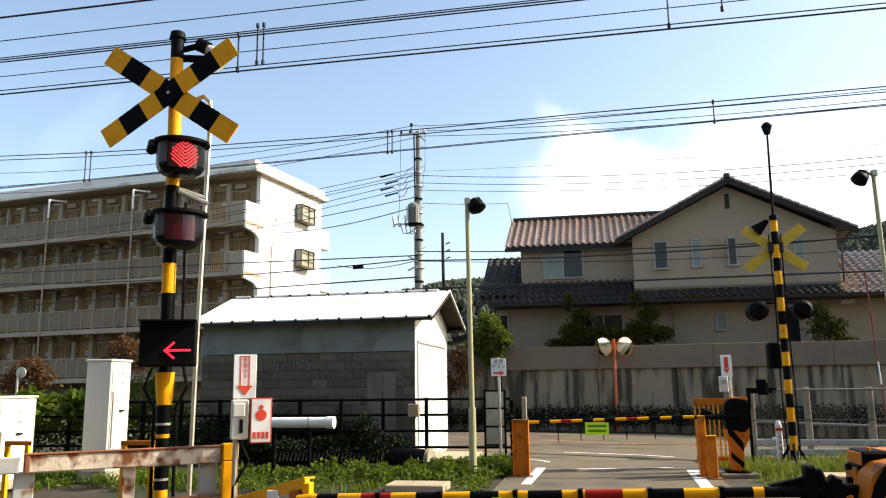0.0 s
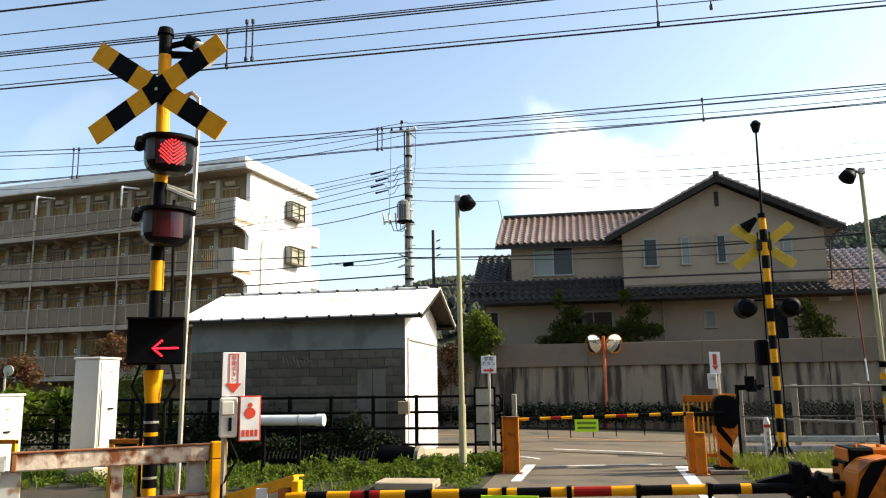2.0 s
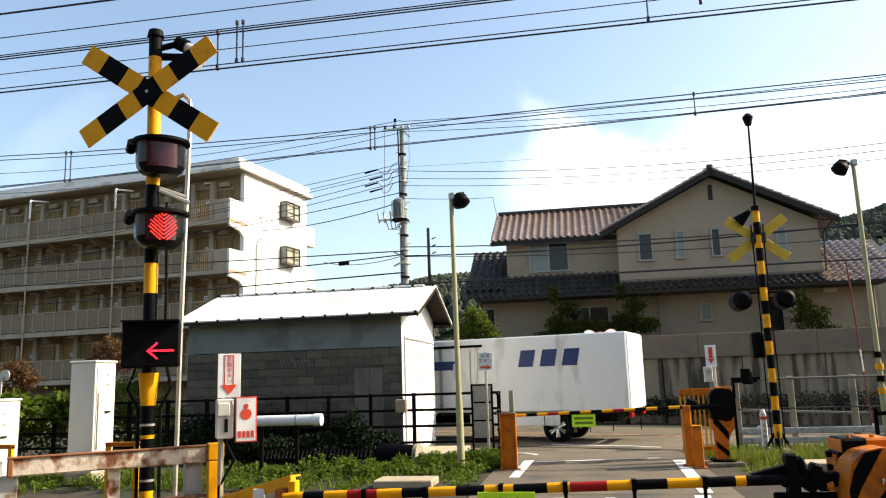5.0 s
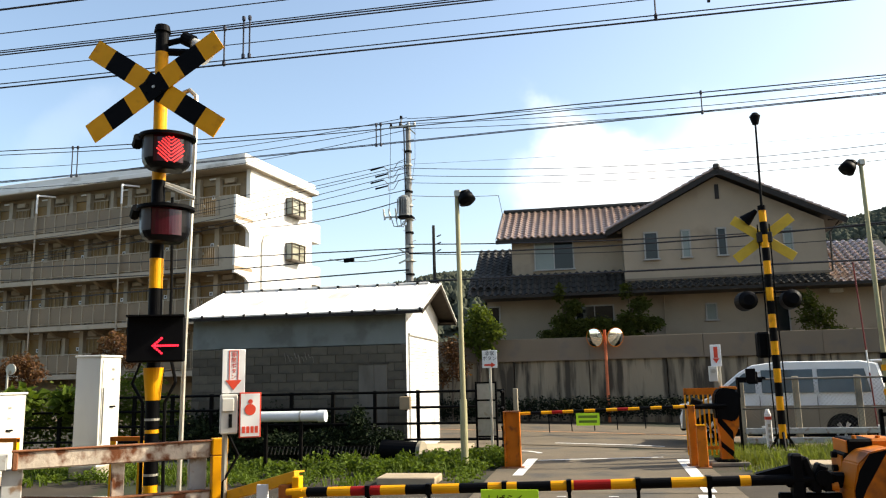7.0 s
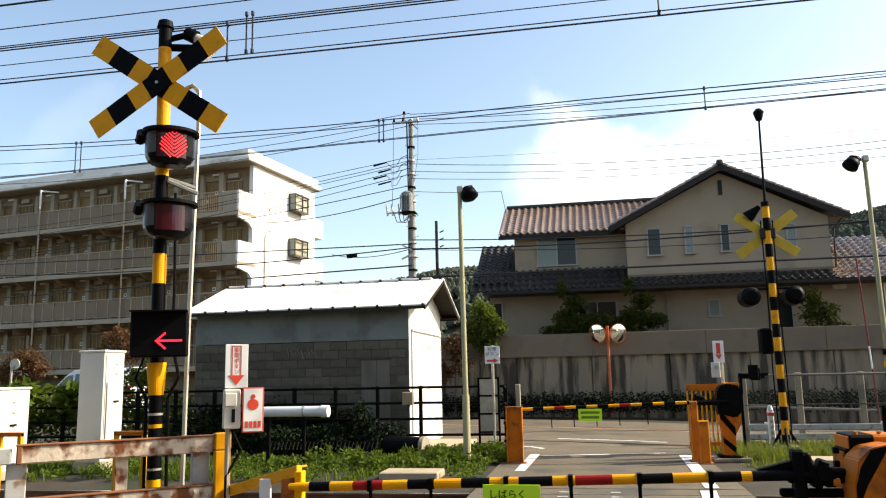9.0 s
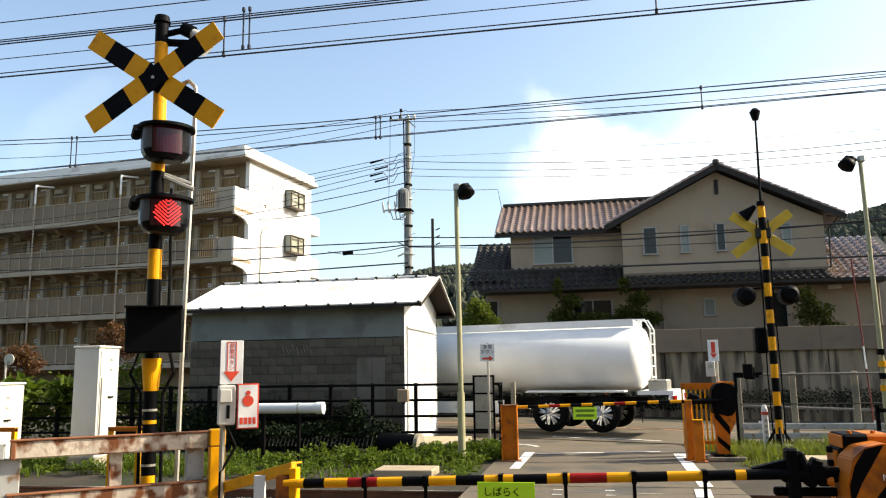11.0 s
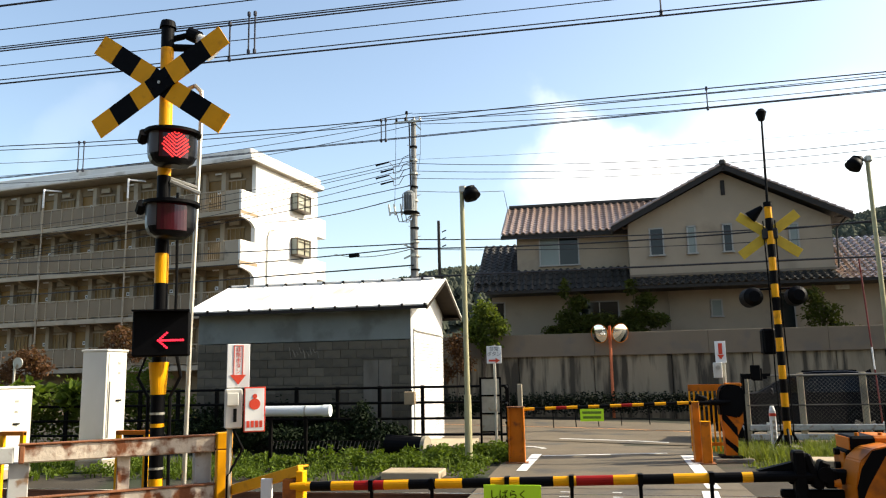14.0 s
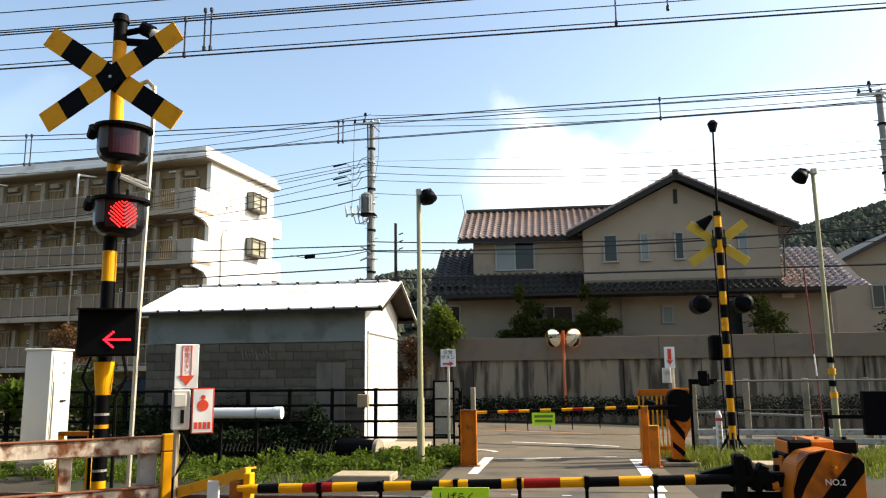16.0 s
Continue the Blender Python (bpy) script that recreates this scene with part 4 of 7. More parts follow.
def wires():
    """Contact, messenger and feeder wires over both tracks."""
    for name, z, dy, r in (("contact_wire", 5.05, 0.0, 0.006), ("contact_wire", 5.012, 0.02, 0.009), ("contact_wire", 5.27, 0.1, 0.005), ("messenger_wire", 5.40, 0.0, 0.008), ("messenger_wire", 5.46, 0.06, 0.0075),
                           ("messenger_wire", 5.515, 0.12, 0.006), ("feeder_wire", 5.72, 0.1, 0.006), ("feeder_wire", 6.02, 0.1, 0.012)):
        overhead(name, [(-42, NEAR_Y + dy, z), (34, NEAR_Y + dy, z)], r)
    for name, dz, dy, r in (("contact_wire", 0.0, 0.0, 0.0065), ("contact_wire", 0.035, 0.06, 0.0055)):
        overhead(name, [(-42, far_wire_y(-42) + dy, 5.05 + dz), (34, far_wire_y(34) + dy, 5.05 + dz)], r)
    for dz, dy, r in ((0.0, 0.0, 0.008), (-0.045, 0.08, 0.007)):
        overhead("messenger_wire", [(x, far_wire_y(x) + dy, messenger_z(max(-18, min(x, 12))) + dz) for x in range(-42, 35, 2)], r)


wires()


def line_portal(x):
    """Steel portal that carries the overhead wires."""
    m = empty("overhead_line_portal", x, 8.8)
    tagged(m, "grey steel portal carrying the overhead wires", "line portal", group="line portals")
    for sy in (-3.9, 4.2):
        part("mast", rod(B(), (0, sy, -0.2), (0, sy, 6.6), 0.13, 0.11, seg=10), STEEL, m)
    part("beam", bx((0, 0.15, 6.3), (0.2, 8.2, 0.3)), STEEL, m)
    for y in (7.22, 10.35):
        part("hanger", bx((0, y - 8.8 + 0.07, 5.6), (0.05, 0.3, 1.2)), STEEL, m)


line_portal(-42)
line_portal(34)


# ---- posts, fences and cabinets beside the crossing ----
def far_signal():
    s = empty("crossing_signal", 3.63, 16.4)
    tagged(s, "slim banded crossing signal post seen from behind with an aerial rod", "crossing signal")
    z, k = 0.05, 1
    while z < 4.9:
        part("post", rod(B(), (0, 0, z), (0, 0, min(4.9, z + 0.27)), 0.072, seg=14), BLACK if k else YELLOW, s, "black band of the post" if k else "yellow band of the post")
        z, k = z + 0.27, 1 - k
    cr = empty("crossbuck", 0, 0.1, 0)
    cr.parent = s
    cross_arms(cr, ((1.42, 36), (1.42, 36)), 0.2, 0.014, 4.32, 0, back=True)
    part("hub", bx((0, 0.0, 4.32), (0.3, 0.1, 0.22), bevel=0.02), FRAMEDARK, s)
    part("cap", rod(B(), (0, 0, 4.88), (0, 0, 4.98), 0.085, seg=12), BLACK, s)
    part("aerial_rod", rod(B(), (0, 0, 4.95), (0.03, 0, 6.75), 0.028, 0.02, seg=8), BLACK, s)
    part("camera_head", rod(rod(B(), (0.03, 0, 6.72), (0.03, 0, 6.9), 0.06, 0.11, seg=14), (0.03, 0, 6.9), (0.03, 0, 6.97), 0.11, 0.05, seg=14), BLACK, s, "dark round head on the rod")
    part("horn", rod(B(), (-0.1, 0.05, 4.9), (-0.33, 0.15, 4.7), 0.04, 0.14, seg=14), BLACK, s)
    for sx in (-1, 1):
        part("lamp_arm", rod(B(), (0, 0.05, 3.2), (sx * 0.42, 0.1, 3.2), 0.022, seg=8), BLACK, s)
        l = part("lamp_hood", rod(B(), (sx * 0.42, 0.0, 3.05), (sx * 0.44, 0.35, 3.05), 0.19, 0.2, seg=20), BLACK, s, "dark round lamp hood from behind")
        part("lamp_back", rod(B(), (sx * 0.42, 0.0, 3.05), (sx * 0.42, -0.1, 3.05), 0.19, 0.11, seg=20), BLACK, l)
    part("arrow_case", bx((-0.16, 0.25, 2.15), (0.26, 0.3, 0.52), bevel=0.04), BLACK, s, "black display case from behind")
    part("base_plate", bx((0, 0, 0.06), (0.4, 0.4, 0.12), bevel=0.02), CONCRETE, s)
    for a in range(3):
        t = a * 2.1 + 0.4
        part("stay", rod(B(), (0.04 * math.cos(t), 0.04 * math.sin(t), 0.45), (0.3 * math.cos(t), 0.3 * math.sin(t), 0.05), 0.03, seg=6), BLACK, s)
    for i, dx in enumerate((-0.11, 0.12)):
        part("cable", tube(B(), [(dx, 0.03, 0.1), (dx * 1.1, 0.05, 1.5), (dx * 0.9, 0.03, 3.0), (dx, 0.04, 4.6)], 0.014), RUBBER, s)


far_signal()


def street_lamp(x, y, top, head_dx, striped, label):
    s = empty("lamp_post", x, y)
    tagged(s, label, "lamp post", group="lamp posts")
    part("pole", rod(B(), (0, 0, 0), (0, 0, 1.25), 0.07, 0.065, seg=14), GREENPOLE, s)
    part("pole", rod(B(), (0, 0, 1.25), (-0.02, 0, top), 0.05, 0.042, seg=14), GREENPOLE, s)
    part("arm", rod(B(), (0, 0, top - 0.1), (head_dx * 0.6, 0, top - 0.03), 0.03, seg=8), STEEL, s)
    part("clamp", bx((0, 0, top - 0.05), (0.13, 0.13, 0.14), bevel=0.02), STEEL, s)
    h = part("lamp_head", rod(rod(B(), (head_dx * 0.45, 0, top - 0.03), (head_dx * 0.85, -0.02, top - 0.09), 0.06, 0.14, seg=18), (head_dx * 0.85, -0.02, top - 0.09), (head_dx * 1.2, -0.05, top - 0.22), 0.14, 0.165, seg=18), BLACK, s, "black bell-shaped lamp head", smooth=True)
    part("lamp_glass", rod(B(), (head_dx * 1.2, -0.05, top - 0.22), (head_dx * 1.3, -0.06, top - 0.27), 0.155, 0.08, seg=18), RUBBER, h)
    if striped:
        for i in range(4):
            part("warning_band", rod(B(), (0, 0, 1.1 + i * 0.24), (0, 0, 1.22 + i * 0.24), 0.078, seg=14), BLACK if i % 2 else YELLOW, s)


street_lamp(-2.30, 14.0, 5.12, 0.16, False, "pale green lamp post with a small black lamp head")
street_lamp(5.82, 17.0, 5.95, -0.28, True, "pale green lamp post with warning bands and black lamp head")


BEIGE = mat("aged_beige_plastic", (0.30, 0.22, 0.13), 0.6, vary=0.12, scale=5)


def dark_fence():
    f = empty("fence", 0, 16.6)
    tagged(f, "dark steel four-rail fence along the railway", "fence")
    for z in (1.35, 1.02, 0.68, 0.34):
        part("rail", rod(B(), (-14.5, 0, z), (-1.85, 0, z), 0.028, seg=8), DARKSTEEL, f)
    x = -14.4
    while x < -1.8:
        part("post", bx((x, 0.03, 0.68), (0.075, 0.06, 1.42)), DARKSTEEL, f)
        x += 0.97
    for z in (1.35, 1.02, 0.68, 0.34):
        part("rail", rod(B(), (-1.85, 0, z), (-1.72, -1.6, z), 0.028, seg=8), DARKSTEEL, f)
    part("post", bx((-1.78, -0.8, 0.68), (0.075, 0.075, 1.42)), DARKSTEEL, f)
    part("end_post", bx((-1.62, 0.2, 0.68), (0.1, 0.1, 1.4), bevel=0.01), CONCRETE, f, "grey concrete end post")
    jb = empty("junction_box", -3.98, 16.5, 1.12)
    part("case", bx((0, 0, 0), (0.24, 0.14, 0.28), bevel=0.015), BEIGE, jb)
    part("strap", bx((0, 0.08, 0), (0.05, 0.06, 0.34)), DARKSTEEL, jb)
    tagged(jb, "small beige junction box strapped to the fence", "junction box")


dark_fence()


def orange_posts():
    for name, x, y, w, d, h, label in (("barrier_rest", -1.47, 14.35, 0.3, 0.14, 1.0, "weathered orange steel barrier rest post"), ("barrier_guard", 1.71, 14.6, 0.12, 0.3, 1.05, "orange steel guard post"), ("barrier_guard", 1.83, 14.3, 0.16, 0.16, 0.72, "short orange steel guard post")):
        o = empty(name, x, y)
        tagged(o, label, "guard post", group="orange guard posts")
        if w > 0.25:
            for sx in (-1, 1):
                part("flange", bx((sx * (w / 2 - 0.012), 0, h / 2), (0.024, d, h), bevel=0.004), ORANGE, o)
            part("web", bx((0, 0.02, h / 2), (w - 0.05, 0.02, h - 0.02)), ORANGE, o)
            part("cap_plate", bx((0, 0, h + 0.006), (w + 0.02, d + 0.02, 0.012)), RUSTPLAIN, o)
        else:
            part("flange", bx((0, 0, h / 2), (w, d, h), bevel=0.012), ORANGE, o)
            part("cap_plate", bx((0, 0, h + 0.005), (w + 0.01, d + 0.01, 0.01)), YELLOW, o)
        part("foot_plate", bx((0, 0, 0.012), (w + 0.1, d + 0.1, 0.024)), RUSTPLAIN, o)


RUSTPLAIN = mat("plain_rust", (0.20, 0.075, 0.03), 0.75, vary=0.3, scale=7, bump=0.4)
orange_posts()


def far_machine():
    m = empty("barrier_machine", 2.33, 14.85)
    tagged(m, "orange and black barrier machine on a slim pedestal", "barrier machine", group="barrier machines")
    part("pedestal", prism(B(), [(-0.12, 0.1), (0.085, 0.1), (0.1, 0.45), (0.21, 0.66), (0.22, 0.95), (-0.17, 0.95), (-0.15, 0.7), (-0.12, 0.5)], -0.13, 0.13, "y"), ORANGE, m, "orange pedestal")
    for pts in ([(-0.15, 0.74), (-0.15, 0.9), (0.1, 0.58), (0.1, 0.42)], [(-0.12, 0.42), (-0.12, 0.32), (0.09, 0.12), (0.09, 0.24)]):
        part("band", prism(B(), pts, -0.134, -0.130, "y"), BLACK, m, "black slanting band")
    bm = B()
    prism(bm, [(-0.17, 0.78), (-0.19, 1.05), (-0.16, 1.26), (-0.06, 1.35), (0.1, 1.34), (0.22, 1.3), (0.26, 1.15), (0.23, 0.86), (0.12, 0.74), (0.0, 0.82)], -0.18, 0.18, "y")
    bmesh.ops.bevel(bm, geom=bm.edges[:], offset=0.03, segments=2, affect="EDGES")
    part("machine_case", bm, BLACK, m, "black rounded machine case")
    part("case_cover", bx((0.1, 0.08, 1.335), (0.3, 0.16, 0.07), bevel=0.02), ORANGE, m, "orange top cover")
    part("base_plate", bx((-0.02, 0, 0.08), (0.4, 0.36, 0.05), bevel=0.015), DARKSTEEL, m)
    part("plinth", bx((0, 0, 0.02), (0.66, 0.5, 0.07), bevel=0.01), CONCRETE, m)
    part("boom_clamp", bx((-0.35, -0.16, 1.03), (0.5, 0.1, 0.1), bevel=0.03), BLACK, m)
    part("boom_holder", rod(B(), (-0.9, -0.33, 1.03), (0.0, -0.2, 1.04), 0.034, seg=10), BLACK, m)
    part("spring_box", bx((-0.5, -0.2, 1.09), (0.2, 0.14, 0.16), Matrix.Rotation(0.3, 3, "Y"), bevel=0.03), BLACK, m)
    part("weight_arm", bx((0.3, 0.12, 1.33), (0.04, 0.04, 0.34)), BLACK, m)
    part("weight_beam", bx((0.52, 0.12, 1.5), (0.5, 0.05, 0.05)), BLACK, m)
    part("counterweight", bx((0.52, 0.1, 1.55), (0.17, 0.06, 0.26), bevel=0.01), BLACK, m, "black counterweight plate")
    g = empty("safety_grille", 2.0, 15.3)
    tagged(g, "yellow painted steel bar grille", "grille")
    part("top_bar", bx((0, 0, 1.28), (0.62, 0.06, 0.12)), ORANGE, g)
    part("bottom_bar", bx((0, 0, 0.25), (0.62, 0.05, 0.06)), ORANGE, g)
    for i in range(8):
        part("bar", bx((-0.29 + i * 0.083, 0, 0.72), (0.028, 0.03, 1.2)), YELLOW, g)


far_machine()


def near_machine():
    m = empty("barrier_machine", 1.63, 5.0)
    tagged(m, "orange and black striped barrier machine with a white number", "barrier machine", group="barrier machines")
    # hooded front case, its left side raked back
    face = [(-0.205, 0.2), (-0.205, 0.97), (-0.17, 1.11), (-0.1, 1.175), (0.0, 1.197), (0.17, 1.155), (0.2, 1.125), (0.2, 0.2)]
    bm = B()
    front = [bm.verts.new((x, -0.14, z)) for x, z in face]
    rear = [bm.verts.new((x - (0.02 if x < 0 else 0.0), 0.08, z)) for x, z in face]
    bm.faces.new(front)
    bm.faces.new(rear[::-1])
    for i in range(len(face)):
        j = (i + 1) % len(face)
        bm.faces.new((front[i], rear[i], rear[j], front[j]))
    bmesh.ops.bevel(bm, geom=bm.edges[:], offset=0.008, segments=2, affect="EDGES")
    part("case", bm, ORANGE, m, "orange machine case with chamfered top")
    part("band", prism(B(), [(-0.201, 0.8), (-0.201, 0.965), (-0.168, 1.07), (-0.105, 1.166), (-0.005, 1.19), (-0.14, 0.972), (-0.201, 0.84)], -0.144, -0.139, "y"), BLACK, m, "black slanting band")
    part("band", prism(B(), [(-0.16, 0.78), (0.14, 1.152), (0.165, 1.148), (0.196, 1.12), (0.196, 1.07), (-0.04, 0.78)], -0.1445, -0.1395, "y"), BLACK, m, "black slanting band")
    part("band", prism(B(), [(-0.2, 0.35), (0.196, 0.85), (0.196, 0.68), (-0.06, 0.35)], -0.144, -0.139, "y"), BLACK, m, "black slanting band")
    part("knob", rod(rod(B(), (0.03, -0.13, 1.08), (0.03, -0.18, 1.08), 0.018, 0.014, seg=12), (0.03, -0.155, 1.055), (0.03, -0.155, 1.105), 0.014, seg=10), ORANGE, m, "orange turn knob")
    part("rear_case", bx((0.03, 0.22, 0.66), (0.4, 0.24, 0.98), bevel=0.012), BLACK, m, "black rear case")
    part("side_plate", bx((-0.178, 0.22, 0.7), (0.014, 0.2, 0.86), bevel=0.004), ORANGE, m, "orange side plate")
    cover = part("top_cover", bx((0.05, 0.21, 1.19), (0.41, 0.28, 0.08), bevel=0.014), BLACK, m, "black top cover with an orange band")
    part("cover_band", bx((0.045, 0.21, 1.191), (0.15, 0.284, 0.083), bevel=0.014), ORANGE, cover)
    part("cover_end", bx((-0.157, 0.21, 1.185), (0.006, 0.26, 0.07)), ORANGE, cover)
    for sx in (-0.1, 0.03, 0.19):
        part("bolt", rod(B(), (sx, 0.12, 1.225), (sx, 0.12, 1.248), 0.014, seg=6), ORANGE if sx < 0.1 else BLACK, cover)
    for z in (1.13, 1.05):
        part("hinge", rod(B(), (-0.215, 0.2, z), (-0.185, 0.2, z), 0.02, seg=10), BLACK, m)
    part("side_knob", rod(B(), (-0.29, -0.02, 0.97), (-0.255, -0.02, 0.97), 0.02, 0.026, seg=10), ORANGE, m)
    part("pedestal", bx((0, 0.05, 0.1), (0.46, 0.4, 0.24), bevel=0.01), DARKSTEEL, m)
    # boom root: clamp, lever cluster and wedge
    part("boom_clamp", bx((-0.36, 0.05, 1.0), (0.34, 0.08, 0.085), bevel=0.015), BLACK, m)
    part("wedge", prism(B(), [(-0.7, 1.035), (-0.48, 1.09), (-0.44, 1.0), (-0.6, 0.99)], 0.02, 0.08, "y"), BLACK, m)
    for dx, z0, z1, w, tilt in ((-0.465, 0.86, 1.155, 0.07, 0.0), (-0.4, 0.95, 1.14, 0.05, -0.3), (-0.35, 0.93, 1.1, 0.06, 0.35), (-0.3, 0.94, 1.05, 0.07, 0.0)):
        part("lever", bx((dx, 0.03 + 0.02 * dx, (z0 + z1) / 2), (w, 0.1, z1 - z0), Matrix.Rotation(tilt, 3, "Y"), bevel=0.012), BLACK, m)
    part("pivot", rod(B(), (-0.33, -0.04, 1.02), (-0.33, 0.12, 1.02), 0.045, seg=14), BLACK, m)
    part("lower_arm", bx((-0.36, 0.06, 0.9), (0.42, 0.05, 0.05), bevel=0.01), BLACK, m)
    part("lower_strut", bx((-0.42, 0.06, 0.82), (0.5, 0.04, 0.035), bevel=0.008), BLACK, m)
    write_text("lettering", "NO.2", 0.05, WHITE, m, (-0.03, -0.152, 0.995))


near_machine()


RUSTORANGE = mat("rusty_orange", (0.36, 0.10, 0.012), 0.65, vary=0.25, scale=6, stain=(0.12, 0.04, 0.012), stain_amt=0.5, stain_scale=9, bump=0.3)
POSTGREY = mat("weathered_grey_post", (0.36, 0.36, 0.34), 0.6, vary=0.2, scale=8, stain=(0.2, 0.13, 0.08), stain_amt=0.2, stain_scale=9)


def rusty_fence():
    """Painted steel guard fence along the approach, with a yellow end post and brace."""
    a, b = Vector((-4.0, 4.9, 0)), Vector((-2.93, 5.72, 0))
    d = (b - a).normalized()
    rz = math.degrees(math.atan2(d.y, d.x))
    f = empty("guard_fence", a.x, a.y, 0, rz)
    tagged(f, "rusty cream-painted steel guard fence with yellow end post", "guard fence")
    L = (b - a).length
    for z in (1.14, 0.77, 0.40):
        part("rail", bx((L / 2 - 0.02, 0, z), (L, 0.06, 0.125), bevel=0.01), RUST, f, "peeling cream rail with rust")
        part("rail_lip", bx((L / 2 - 0.02, -0.004, z + 0.066), (L + 0.01, 0.075, 0.012), bevel=0.003), RUSTPLAIN, f, "rusted upper edge of the rail")
        part("rail_end", bx((0.0, -0.004, z), (0.035, 0.068, 0.13), bevel=0.006), RUSTPLAIN, f, "rusted rail end")
        part("far_rail", bx((-1.05, 0.0, z - 0.005), (2.0, 0.055, 0.115), bevel=0.008), POSTGREY, f, "grey weathered rail")
    for x in (L * 0.5, -1.0):
        part("post", bx((x, 0.058, 0.58), (0.09, 0.06, 1.14), bevel=0.006), RUST, f)
    part("post", bx((-0.015, 0.06, 0.54), (0.13, 0.06, 1.08), bevel=0.006), POSTGREY, f, "grey steel post")
    part("post", bx((L - 0.1, 0.09, 0.56), (0.13, 0.1, 1.12), bevel=0.006), POSTGREY, f, "grey steel post")
    e = part("end_post", bx((L + 0.045, -0.025, 0.545), (0.115, 0.1, 1.09), bevel=0.006), YELLOW, f, "yellow end post")
    part("post_cap", bx((L + 0.045, -0.025, 1.16), (0.118, 0.103, 0.125), bevel=0.006), YELLOW, e, "yellow capping sleeve")
    br = empty("barrier_rest", -2.0, 5.04)
    tagged(br, "yellow and orange steel barrier rest with slanting brace", "guard post", group="orange guard posts")
    p0, p1 = Vector((-0.84, 0.7, 0.775)), Vector((0.03, 0.0, 1.02))
    run = p1 - p0
    rot = Matrix.Rotation(math.atan2(run.y, run.x), 3, "Z") @ Matrix.Rotation(-math.atan2(run.z, math.hypot(run.x, run.y)), 3, "Y")
    part("brace", bx((p0 + p1) / 2, (run.length, 0.045, 0.075), rot, bevel=0.005), YELLOW, br, "yellow slanting brace")
    part("brace_flange", bx((p0 + p1) / 2 + Vector((0.02, 0.03, 0.03)), (run.length - 0.02, 0.06, 0.012), rot), YELLOW, br)
    part("post", bx((-0.06, 0.05, 0.48), (0.1, 0.06, 0.96), bevel=0.006), RUSTORANGE, br, "rust-stained orange post")
    part("post_edge", bx((0.035, 0.0, 0.51), (0.05, 0.08, 1.02), bevel=0.005), YELLOW, br)
    part("rest_pin", rod(B(), (-0.02, -0.05, 0.925), (0.09, -0.05, 0.93), 0.022, seg=10), YELLOW, br)
    part("reflector", bx((-0.3, 0.2, 0.72), (0.085, 0.02, 0.44), bevel=0.004), WHITE, br, "white reflector strip")


rusty_fence()


def relay_cabinet(x, y, w, d, z0, z1, label, rz=0):
    c = empty("relay_cabinet", x, y, 0, rz)
    tagged(c, label, "relay cabinet", group="relay cabinets")
    part("plinth", bx((0, 0, z0 / 2), (w + 0.06, d + 0.06, z0), bevel=0.01), CONCRETE, c, "concrete plinth")
    part("body", bx((0, 0, (z0 + z1) / 2), (w, d, z1 - z0), bevel=0.008), CABINET, c, "off-white steel body")
    part("lid", bx((0, 0, z1 + 0.02), (w + 0.05, d + 0.05, 0.045), bevel=0.012), CABINET, c)
    dr = part("door", bx((w / 2 + 0.008, 0.01, (z0 + z1) / 2), (0.016, d - 0.08, z1 - z0 - 0.1), bevel=0.003), CABINET, c)
    part("lock_bar", rod(B(), (w / 2 + 0.03, -d / 2 + 0.08, z0 + 0.4), (w / 2 + 0.03, -d / 2 + 0.08, z1 - 0.55), 0.012, seg=8), STEEL, dr)
    part("handle", rod(B(), (w / 2 + 0.03, -0.02, (z0 + z1) / 2 + 0.08), (w / 2 + 0.05, 0.1, (z0 + z1) / 2 + 0.08), 0.016, seg=8), DARKSTEEL, dr)
    for zz in (0.12, 0.3):
        part("label_plate", bx((w / 2 + 0.018, 0.05, z1 - 0.1 - zz), (0.004, 0.08, 0.04)), STEEL, dr)
    return c


relay_cabinet(-9.05, 13.1, 0.5, 0.62, 0.2, 2.16, "tall off-white relay cabinet with a long lock bar")
relay_cabinet(-10.2, 11.9, 0.5, 0.9, 0.15, 1.52, "low off-white relay cabinet beside the track")


def small_yellow_guard(x, y, w):
    g = empty("yellow_guard_frame", x, y)
    tagged(g, "low yellow steel guard frame", "guard frame", group="guard frames")
    for sx in (-1, 1):
        part("leg", bx((sx * w / 2, 0, 0.605), (0.035, 0.035, 1.21)), YELLOW, g)
    part("top_bar", bx((0, 0, 1.2), (w + 0.035, 0.04, 0.035)), ORANGE, g)


small_yellow_guard(-3.88, 6.05, 0.26)
small_yellow_guard(-5.0, 6.0, 0.2)


def slim_pole():
    p = empty("slim_pole", -3.34, 5.98)
    tagged(p, "slim grey conduit pole with a bent top", "pole")
    part("pole", tube(B(), [(-0.02, 0, 0), (0, 0, 2), (0.04, 0, 4.05), (0.03, 0, 4.16), (-0.03, 0, 4.22), (-0.09, 0, 4.2)], 0.02, 8), STEEL, p)
    part("stay", rod(B(), (0.03, 0, 3.28), (-0.22, -0.18, 3.36), 0.018, seg=6), STEEL, p)


slim_pole()


def stacked_text(parent, chars, size, material, x, y, z_top, step):
    for i, ch in enumerate(chars):
        write_text("lettering", ch, size, material, parent, (x, y, z_top - i * step), "CENTER")


